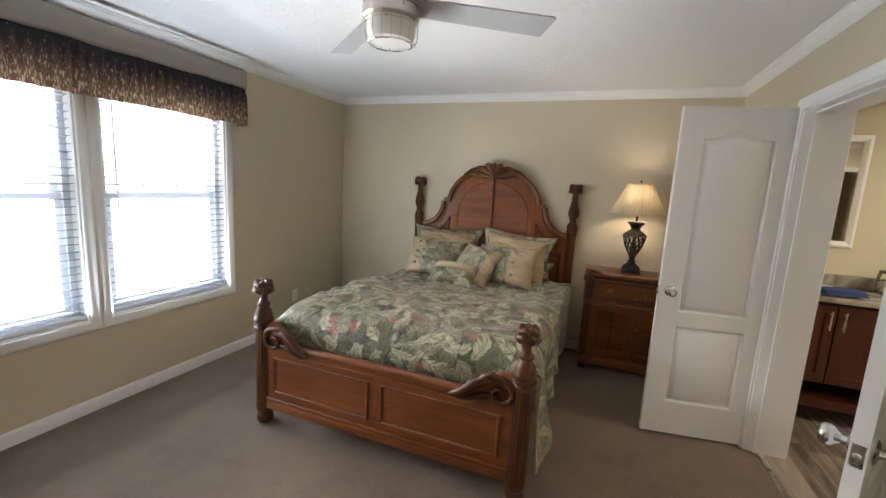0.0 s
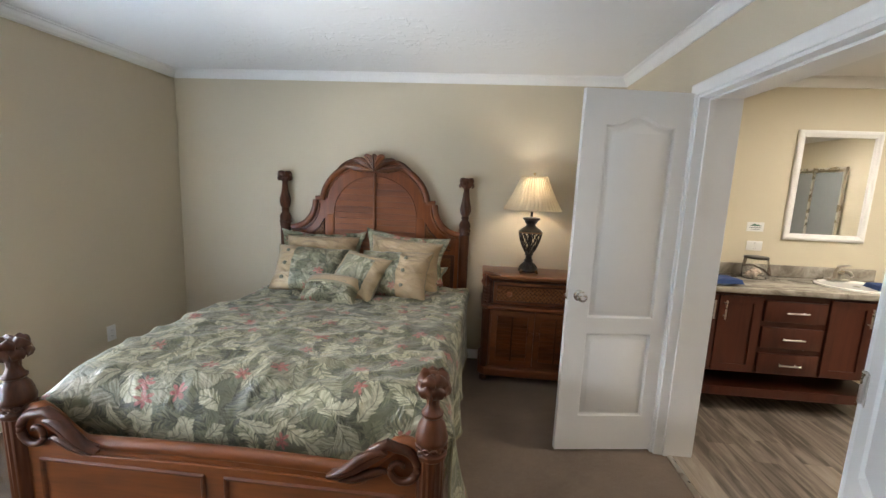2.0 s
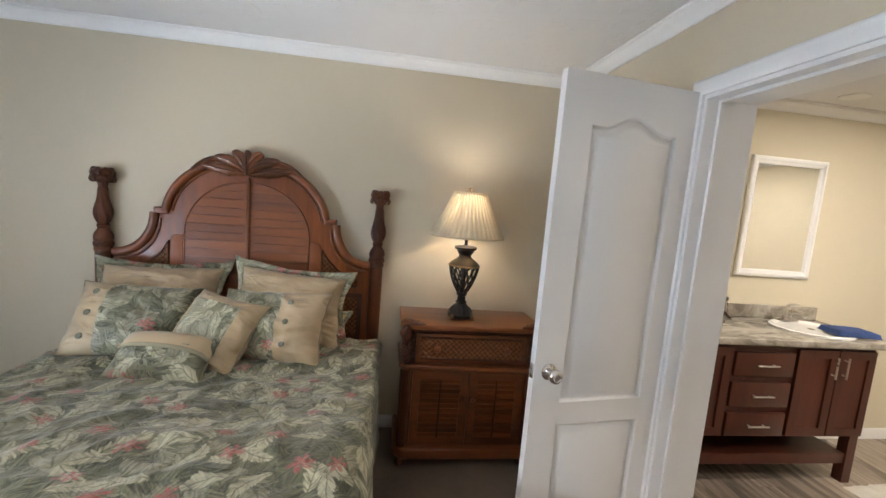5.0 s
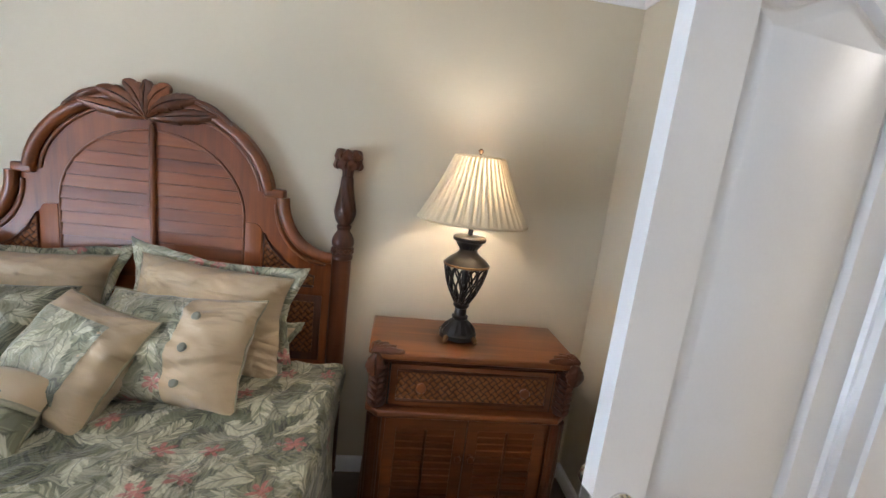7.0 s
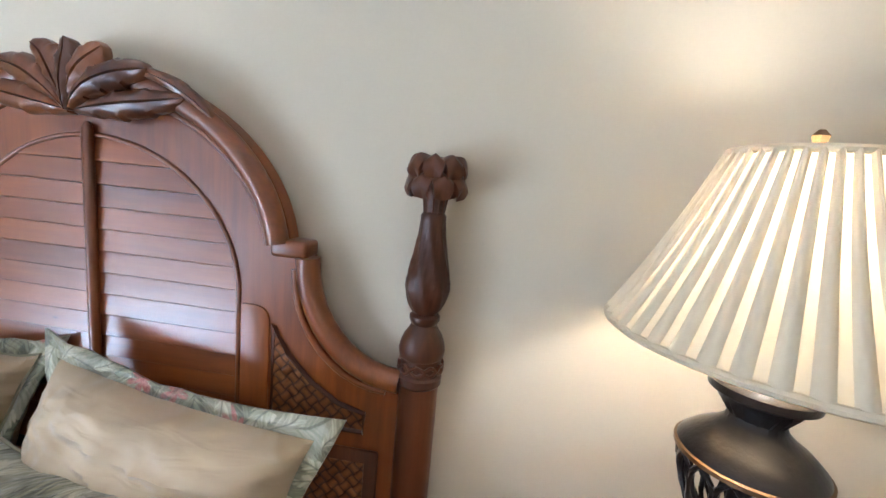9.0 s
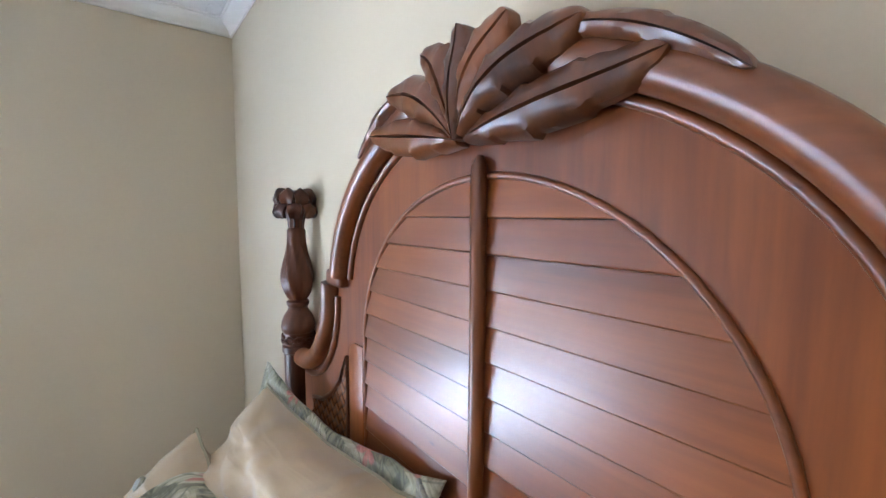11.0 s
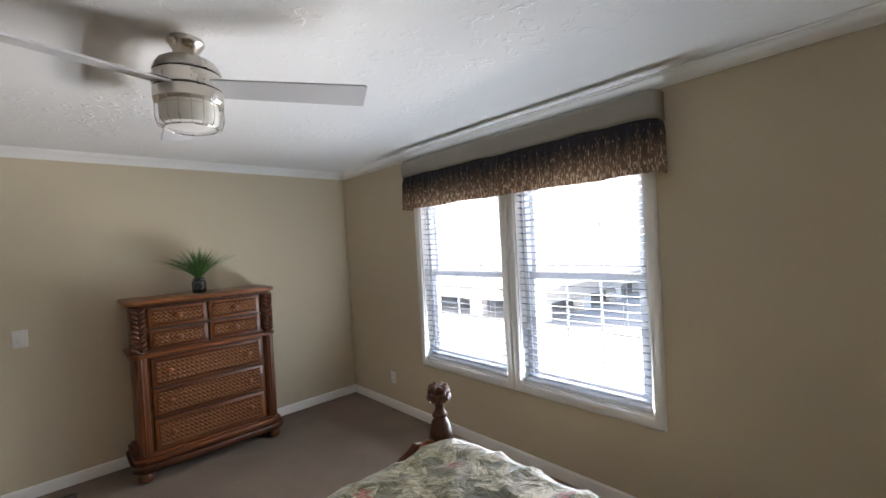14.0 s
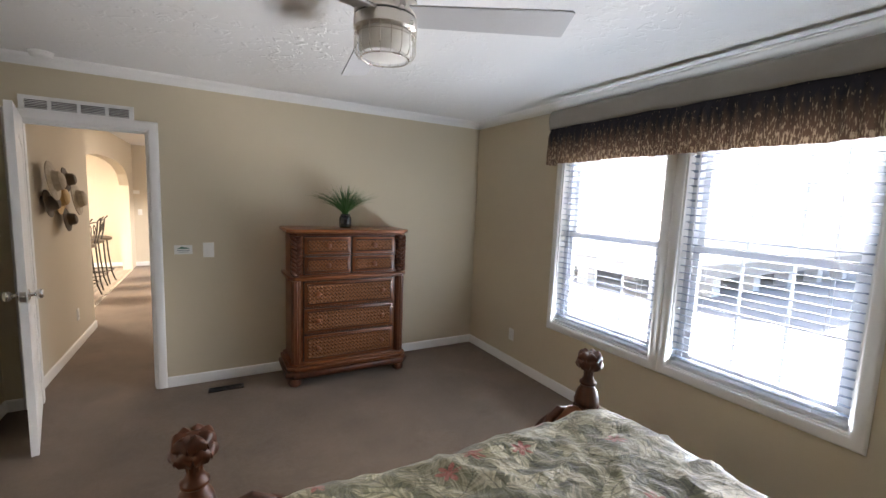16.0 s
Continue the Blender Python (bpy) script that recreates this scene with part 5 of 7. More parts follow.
def comforter():
    """A quilted comforter that lies over the bed and hangs down at its sides."""
    xl, xr = PXL + 0.02, PXR + 0.045
    yh, yf = 4.36, PYF + 0.055
    ztop, zhem = 0.735, 0.235
    rad = 0.10
    drop = ztop - zhem
    flat = (xr - xl) - 2 * rad
    arcl = rad * math.pi / 2
    total = flat + 2 * arcl + 2 * (drop - rad)
    L = yh - yf

    def cross(s):
        """s along the cross section from the west hem to the east hem: x, z, nx, nz, hang"""
        d = drop - rad
        if s < d:
            return xl, zhem + s, -1, 0, 1 - s / d
        s -= d
        if s < arcl:
            a = s / rad
            return xl + rad - rad * math.cos(a), ztop - rad + rad * math.sin(a), -math.cos(a), math.sin(a), 0
        s -= arcl
        if s < flat:
            return xl + rad + s, ztop, 0, 1, 0
        s -= flat
        if s < arcl:
            a = s / rad
            return xr - rad + rad * math.sin(a), ztop - rad + rad * math.cos(a), math.sin(a), math.cos(a), 0
        s -= arcl
        return xr, ztop - rad - s, 1, 0, s / d

    def fn(u, v):
        s = u * total
        x, z, nx, nz, hang = cross(s)
        a = v * (L + 0.24) - 0.24
        y = yf + max(0.0, a) - 0.012 * min(0.0, a) / 0.24
        dist = max(0.0, a)
        top = max(0.0, nz)
        z += top * min(0.0, a)
        # foot end rolls down behind the footboard
        r = 0.16
        if dist < r:
            k = 1 - dist / r
            z -= top * 0.16 * (1 - math.sqrt(max(0, 1 - k * k)))
        fold = hang * (0.030 * math.sin(y * 13 + 1.5 * math.sin(y * 4)) + 0.02 * noise.noise((y * 5, 2, 1)))
        flare = 0.055 * hang * hang * math.exp(-((y - yf - 0.12) / 0.28) ** 2) if x > 0 else 0.02 * hang
        crease = abs(noise.noise((x * 3.4 + y * 1.7, y * 4.2 - x, 6.1)))
        puff = 0.020 * noise.noise((x * 3.1, y * 3.1, 0.3)) + 0.011 * noise.noise((x * 8, y * 8, 2.3)) + 0.007 * noise.noise((x * 19, y * 19, 4.0)) + 0.016 * (1 - crease) ** 5
        sag = -0.07 * top * sstep((y - 3.15) / 0.7)
        o = puff * (0.4 + 0.6 * (1 - hang)) + fold + flare
        zz = z + nz * (puff + sag)
        if hang > 0:
            zz -= 0.05 * hang * noise.noise((y * 2.0, 8, 8)) + (0.07 * hang * math.exp(-((y - yf - 0.1) / 0.25) ** 2) if x > 0 else 0)
        # tucked inside the posts at the foot, bulging beside them
        return Vector((x + nx * o, y - 0.03 * hang * math.exp(-(dist / 0.15) ** 2), zz))

    def along(v):
        """Length over the cloth from the head, so that the print does not stretch where it rolls over the foot."""
        a, r = v * (L + 0.24) - 0.24, 0.16
        return a if a > r else (r - r * math.asin(min(1.0, 1 - a / r)) if a > 0 else a + r - r * math.pi / 2)

    q = thing("comforter", pose(0, 0, 0), "sage green comforter printed with tropical leaves and red blossoms", "comforter")
    cut = (drop - rad) / total
    for nm, u0, u1, n in (("side_drape", 0.0, cut, 30), ("top_panel", cut, 1 - cut, 130), ("side_drape", 1 - cut, 1.0, 30)):
        part(nm, grid(bmesh.new(), n, 150, lambda u, v: fn(lerp(u0, u1, u), v), lambda u, v: (lerp(u0, u1, u) * total, along(v))), M_PRINT, q)
    for u in (0.0, 1.0):
        part("hem_cord", tube(bmesh.new(), [fn(u, i / 120) for i in range(121)], 0.006, 6), M_PIPING, q, "olive corded hem")
    part("hem_cord", tube(bmesh.new(), [fn(i / 160, 0) for i in range(161)], 0.006, 6), M_PIPING, q, "olive corded hem")
    return q


comforter()


def pillow(name, m, w, h, t, zones, label, flange=0.0, buttons=(), cord=True, seed=0):
    """A stuffed pillow lying in x, z, front towards -y. zones: (u0, u1, material, part name) bands across the width."""
    p = thing(name, m, label, "pillow")

    def shape(u, v, side):
        a, b = 2 * u - 1, 2 * v - 1
        k = max(0.0, (1 - abs(a) ** 2.4) * (1 - abs(b) ** 2.4))
        th = 0.70 * t * k ** 0.5
        pin = 1 - 0.10 * (1 - abs(a) ** 2) * abs(b) ** 3
        pin2 = 1 - 0.10 * (1 - abs(b) ** 2) * abs(a) ** 3
        x = a * w / 2 * pin2
        z = b * h / 2 * pin
        wr = 0.020 * noise.noise((a * 2.2 + seed, b * 2.6, side)) + 0.011 * noise.noise((a * 5 + b * 3, b * 6 + seed, side)) + 0.006 * noise.noise((a * 12 + b * 4, b * 7 + seed, side))
        fold = abs(noise.noise((a * 1.1 + b * 0.8 + seed, b * 3.8, side * 3.0)))
        fold2 = abs(noise.noise((a * 3.4 + seed, b * 1.3 + a, side * 5.0)))
        wr += 0.016 * (1 - fold) ** 5 * (0.5 + 0.5 * abs(a)) + 0.009 * (1 - fold2) ** 6
        edge = 1 - k
        return Vector((x + 0.006 * noise.noise((b * 4, seed, 1)) * edge, side * (th + wr * k), z + h / 2 + 0.006 * noise.noise((a * 4, seed, 2)) * edge))

    for u0, u1, mat, nm in zones:
        n = max(6, int(48 * (u1 - u0)))
        bm = grid(bmesh.new(), n, 40, lambda u, v: shape(lerp(u0, u1, u), v, -1), lambda u, v: (lerp(u0, u1, u) * w + seed * 0.37, v * h + seed * 0.21))
        part(nm, bm, mat, p)
    part("back", grid(bmesh.new(), 20, 20, lambda u, v: shape(u, v, 1), lambda u, v: (u * w, v * h)), zones[0][2] if len(zones) == 1 else M_SATIN, p)
    rim = [shape(i / 14, 0, -1) for i in range(14)] + [shape(1, i / 14, -1) for i in range(14)] + [shape(1 - i / 14, 1, -1) for i in range(14)] + [shape(0, 1 - i / 14, -1) for i in range(14)]
    if flange:
        bm = bmesh.new()
        c = Vector((0, 0, h / 2))
        lay = bm.loops.layers.uv.verify()
        inn = [bm.verts.new(q) for q in rim]
        out = []
        for i, q in enumerate(rim):
            d = q - c
            s = Vector((math.copysign(min(1, abs(d.x) / (w / 2) * 1.0) ** 6, d.x), 0, math.copysign(min(1, abs(d.z) / (h / 2)) ** 6, d.z)))
            out.append(bm.verts.new(q + s * flange + Vector((0, 0.012 * noise.noise((i * 0.5, seed, 0)), 0))))
        for i in range(len(rim)):
            j = (i + 1) % len(rim)
            f = bm.faces.new((inn[i], inn[j], out[j], out[i]))
            for lp in f.loops:
                lp[lay].uv = (lp.vert.co.x + seed, lp.vert.co.z)
        ob = part("flange", bm, M_PRINT2, p, "printed cloth flange")
        sol = ob.modifiers.new("thickness", 'SOLIDIFY')
        sol.thickness = 0.006
    if cord:
        part("piping", tube(bmesh.new(), rim, 0.004, 6, True), M_PIPING, p, "olive cord piping")
    for u, v in buttons:
        q = shape(u, v, -1)
        bm = lathe(bmesh.new(), [(0.004, 0.006), (0.014, 0.002), (0.016, -0.004), (0.011, -0.009), (0.001, -0.010)], 14, at=q, axis='Y')
        part("button", bm, M_BUTTON, p, "olive covered button")
    return p


S, P2 = M_SATIN, M_PRINT2


def lean(x, y, z, back, yaw=0.0, roll=0.0):
    return pose(x, y, z, 0, 0, yaw) @ pose(0, 0, 0, -back, 0, 0) @ pose(0, 0, 0, 0, roll, 0)


pillow("pillow_sham", lean(-1.115, 4.29, 0.695, 24, 6, 0), 0.62, 0.39, 0.20, [(0, 1, S, "front")], "beige satin sham with a printed flange", 0.05, seed=1)
pillow("pillow_sham", lean(-0.425, 4.33, 0.775, 13, -5, 4), 0.62, 0.30, 0.17, [(0, 1, S, "front")], "beige satin sham with a printed flange", 0.05, seed=2)
pillow("pillow_sham", lean(-0.405, 4.27, 0.645, 36, -4, 3), 0.60, 0.24, 0.17, [(0, 1, S, "front")], "beige satin sham lying behind another pillow", 0.03, seed=7)
pillow("buttoned_pillow", lean(-1.125, 4.03, 0.645, 36, 7, 3), 0.58, 0.41, 0.17, [(0, 0.30, S, "satin_panel"), (0.30, 1, P2, "printed_panel")], "leaf-print pillow with a buttoned beige satin end", buttons=((0.2, 0.22), (0.2, 0.5), (0.2, 0.78)), seed=3)
pillow("buttoned_pillow", lean(-0.475, 4.035, 0.645, 36, -11, -3), 0.60, 0.41, 0.17, [(0, 0.62, P2, "printed_panel"), (0.62, 1, S, "satin_panel")], "leaf-print pillow with a buttoned beige satin end", buttons=((0.70, 0.20), (0.70, 0.47), (0.70, 0.74)), seed=4)


def square_cushion():
    c = pillow("square_cushion", lean(-0.765, 3.93, 0.655, 40, -18, 7), 0.42, 0.40, 0.15, [(0, 1, S, "border")], "square beige satin cushion with a printed centre", seed=5)
    front = next(o for o in c.children if o.name.startswith("border")).data

    def fn(u, v):
        a, b = (2 * u - 1) * 0.62, (2 * v - 1) * 0.62
        x, z = a * 0.21, b * 0.20 + 0.2
        near = sorted(front.vertices, key=lambda q: (q.co.x - x) ** 2 + (q.co.z - z) ** 2)[:4]
        return Vector((x, sum(q.co.y for q in near) / 4 - 0.005, z))

    part("printed_centre", grid(bmesh.new(), 14, 14, fn, lambda u, v: (u * 0.25 + 3.3, v * 0.25)), P2, c, "leaf-print centre panel")


square_cushion()


def small_cushion():
    c = pillow("lumbar_cushion", lean(-0.865, 3.775, 0.660, 54, -6, 1), 0.44, 0.24, 0.12, [(0, 1, P2, "front")], "small leaf-print lumbar cushion with satin band", seed=6)
    bm = grid(bmesh.new(), 20, 8, lambda u, v: Vector(((2 * u - 1) * 0.205, -0.096 * (max(0.0, (1 - abs(2 * u - 1) ** 2.4) * (1 - abs(lerp(0.55, 0.98, v) * 2 - 1) ** 2.4))) ** 0.5 - 0.012, 0.24 * lerp(0.55, 0.98, v))))
    part("satin_band", bm, M_SATIN, c, "beige satin band")
    part("braid_trim", tube(bmesh.new(), [((2 * i / 20 - 1) * 0.20, -0.096 * (1 - abs(2 * i / 20 - 1) ** 2.4) ** 0.5 - 0.010, 0.125) for i in range(21)], 0.009, 8), M_PIPING, c, "looped olive braid")


small_cushion()


# ---- case furniture ----
def rope_column(bm, x, y, z0, z1, r):
    """A column carved as plaited leaves."""
    lathe(bm, [(r * 0.75, z0), (r * 0.75, z1)], 16, None, (x, y, 0))
    n = max(3, int((z1 - z0) / (r * 0.85)))
    for k in range(n):
        z = lerp(z0 + r * 0.3, z1 - r * 0.9, k / (n - 1))
        for s in (1, -1):
            pts = [(x + s * r * 0.95 * math.sin(t * 1.9), y - r * 0.95 * math.cos(t * 1.9), z + r * 1.05 * t) for t in [i / 7 for i in range(8)]]
            tube(bm, pts, [r * q for q in (0.12, 0.30, 0.38, 0.40, 0.36, 0.28, 0.16, 0.06)], 8)
    return bm


def reeded(bm, x, y, z0, z1, r):
    return lathe(bm, [(r, z0), (r, z1)], 48, lambda a, q, z: q * (1 - 0.09 * (0.5 - 0.5 * math.cos(12 * a))), (x, y, 0))


def wood_knob(x, y, z, r=0.016):
    return lathe(bmesh.new(), [(r * 0.9, 0.0), (r * 0.6, -0.004), (r * 0.5, -0.010), (r * 0.9, -0.016), (r, -0.022), (r * 0.8, -0.028), (r * 0.3, -0.031)], 18, at=(x, y, z), axis='Y')


def drawer(parent, x0, x1, yf, z0, z1, cane, knobs):
    d = part("drawer", B(x0, x1, yf - 0.016, yf + 0.004, z0, z1, bevel=0.005), M_CASE, parent)
    g = 0.007
    # flat black plate, wider than the front: the gap's shadow as colour
    part("recess", B(x0 - g, x1 + g, yf - 0.003, yf + 0.002, z0 - g, z1 + g), M_BLACK, d, "black plate painting the gap shadow round the drawer", smooth=False)
    if cane:
        m = 0.030
        part("cane_panel", B(x0 + m, x1 - m, yf - 0.0175, yf - 0.012, z0 + m * 0.9, z1 - m * 0.9), M_CANE, d, "woven cane drawer front", smooth=False)
        o = [(x0 + m - 0.004, z0 + m * 0.9 - 0.004), (x1 - m + 0.004, z0 + m * 0.9 - 0.004), (x1 - m + 0.004, z1 - m * 0.9 + 0.004), (x0 + m - 0.004, z1 - m * 0.9 + 0.004)]
        part("bead", tube(bmesh.new(), [(x, yf - 0.017, z) for x, z in o], 0.007, 6, True), M_CARVE, d)
    for x in knobs:
        part("knob", wood_knob(x, yf - 0.016, (z0 + z1) / 2, 0.021), M_WX, d, "turned wooden knob")


def slab(w, y0, y1, z0, z1, ch, bev):
    """A board with cut front corners."""
    bm = bmesh.new()
    o = [(-w, y1), (-w, y0 + ch), (-w + ch, y0), (w - ch, y0), (w, y0 + ch), (w, y1)]
    a = [bm.verts.new((x, y, z0)) for x, y in o]
    f = bm.faces.new(a)
    r = bmesh.ops.extrude_face_region(bm, geom=[f])
    for v in r["geom"]:
        if isinstance(v, bmesh.types.BMVert):
            v.co.z = z1
    es = [e for e in bm.edges if abs(e.verts[0].co.z - e.verts[1].co.z) < 1e-6]
    bmesh.ops.bevel(bm, geom=es, offset=bev, segments=3, profile=0.5, affect='EDGES')
    return bm


def acanthus(bm, x, y, z, s):
    """A carved leaf cap: a fan of lobed leaves flat on a top corner and one that hangs over its edge."""
    for k, (deg, L, w) in enumerate(((176, 0.120, 0.020), (152, 0.100, 0.024), (127, 0.092, 0.025), (104, 0.086, 0.020))):
        a = radians(deg)
        start = len(bm.verts)
        carved_leaf(bm, bez((0, 0), (0.55 * L * math.cos(a), 0.55 * L * math.sin(a) + 0.012), (L * math.cos(a), L * math.sin(a)), 18), w, 0.0, 0.013, 3)
        bm.verts.ensure_lookup_table()
        for v in bm.verts[start:]:
            v.co = Vector((x + s * (v.co.x + 0.028), y - 0.030 + v.co.z, z + 0.004 + 0.001 * k - min(v.co.y, 0.004)))
    start = len(bm.verts)
    carved_leaf(bm, bez((0, 0.004), (0.004, -0.04), (0, -0.085), 16), 0.034, 0.0, 0.016, 3)
    bm.verts.ensure_lookup_table()
    for v in bm.verts[start:]:
        v.co = Vector((x + s * (0.012 + v.co.x), y - 0.044 + v.co.y, z + v.co.z))
    return bm


def nightstand():
    w, d = 0.415, 0.37
    zt = 0.862
    n = thing("nightstand", pose(0.648, 4.51, 0), "mahogany nightstand with cane drawer and louvred doors", "nightstand")
    yf = -d + 0.03
    body = part("body", B(-0.375, 0.375, yf, 0.0, 0.10, zt - 0.028), M_CASE, n, smooth=False)
    part("top", slab(w, -d - 0.02, 0.0, zt - 0.028, zt, 0.05, 0.007), M_TOP, n)
    part("top_moulding", slab(w - 0.018, -d, 0.0, zt - 0.046, zt - 0.028, 0.05, 0.005), M_CARVE, n)
    part("mid_moulding", slab(w - 0.004, -d - 0.012, 0.0, 0.592, 0.622, 0.05, 0.008), M_CASE, n)
    part("plinth", slab(w, -d - 0.018, 0.0, 0.055, 0.125, 0.05, 0.014), M_CASE, n)
    for s in (1, -1):
        for y in (-d + 0.03, -0.05):
            part("foot", lathe(bmesh.new(), [(0.022, 0.0), (0.034, 0.012), (0.036, 0.03), (0.028, 0.05), (0.024, 0.056)], 20, None, (s * 0.365, y, 0)), M_CARVE, n)
        part("rope_column", rope_column(bmesh.new(), s * 0.372, -d + 0.025, 0.624, zt - 0.05, 0.031), M_CARVE, n, "carved plaited corner column")
        part("reeded_column", reeded(bmesh.new(), s * 0.372, -d + 0.025, 0.126, 0.592, 0.031), M_POST, n)
        part("leaf_cap", acanthus(bmesh.new(), s * 0.372, -d + 0.01, zt, s), M_CARVE, n, "carved acanthus corner leaf")
    drawer(n, -0.325, 0.325, yf, 0.635, 0.805, True, (-0.205, 0.205))
    for s in (1, -1):
        a, b = sorted((s * 0.003, s * 0.328))
        o = [(a, 0.135), (b, 0.135), (b, 0.582), (a, 0.582)]
        dr = part("door", ring_board(bmesh.new(), o, inset(o, 0.045), yf - 0.018, yf - 0.0005), M_CASE, n, smooth=False)
        part("door_back", B(a + 0.04, b - 0.04, yf - 0.004, yf - 0.001, 0.175, 0.545), M_CARVE, dr, smooth=False)
        z = 0.183
        while z < 0.53:
            bm = bmesh.new()
            box(bm, a + 0.046, b - 0.046, -0.012, 0.0, -0.016, 0.016)
            part("louvre", bm, M_CASE, dr, smooth=False, m=pose(0, yf - 0.004, z + 0.012, 14, 0, 0))
            z += 0.030
        part("door_bead", tube(bmesh.new(), [((a + b) / 2, yf - 0.021, 0.183), ((a + b) / 2, yf - 0.021, 0.535)], 0.006, 8), M_CARVE, dr)
        part("knob", wood_knob(s * 0.027, yf - 0.018, 0.42, 0.014), M_CASE, dr, "turned wooden knob")


nightstand()


def chest():
    w, d, zt = 0.51, 0.40, 1.298
    c = thing("chest_of_drawers", pose(-1.01, YS + 0.015, 0, 0, 0, 180), "tall mahogany chest of drawers with cane fronts", "chest")
    yf = -d + 0.02
    part("body", B(-0.47, 0.47, yf, 0.0, 0.10, zt - 0.03), M_CASE, c, smooth=False)
    part("top", slab(w + 0.01, -d - 0.03, 0.0, zt - 0.030, zt, 0.055, 0.008), M_TOP, c)
    part("top_moulding", slab(w - 0.018, -d - 0.012, 0.0, zt - 0.05, zt - 0.03, 0.05, 0.006), M_CARVE, c)
    part("mid_moulding", slab(w - 0.002, -d - 0.02, 0.0, 0.886, 0.918, 0.05, 0.009), M_CASE, c)
    part("plinth", slab(w + 0.022, -d - 0.045, 0.0, 0.075, 0.135, 0.06, 0.022), M_CARVE, c)
    part("plinth_step", slab(w + 0.006, -d - 0.028, 0.0, 0.135, 0.175, 0.055, 0.012), M_CASE, c)
    part("plinth_moulding", slab(w - 0.012, -d - 0.012, 0.0, 0.175, 0.195, 0.05, 0.007), M_CASE, c)
    for s in (1, -1):
        for y in (-d + 0.03, -0.06):
            part("foot", lathe(bmesh.new(), [(0.03, 0.0), (0.048, 0.016), (0.052, 0.04), (0.042, 0.066), (0.034, 0.076)], 22, None, (s * 0.455, y, 0)), M_CARVE, c)
        part("rope_column", rope_column(bmesh.new(), s * 0.447, -d + 0.022, 0.92, zt - 0.055, 0.040), M_CARVE, c, "carved plaited corner column")
        part("reeded_column", reeded(bmesh.new(), s * 0.447, -d + 0.022, 0.197, 0.885, 0.040), M_POST, c)
    x0 = -0.385
    for z0, z1 in ((1.095, 1.235), (0.935, 1.075)):
        drawer(c, x0, -0.008, yf, z0, z1, True, (-0.196,))
        drawer(c, 0.008, -x0, yf, z0, z1, True, (0.196,))
    for z0, z1 in ((0.665, 0.868), (0.44, 0.645), (0.205, 0.42)):
        drawer(c, x0, -x0, yf, z0, z1, True, (-0.275, 0.275))


chest()


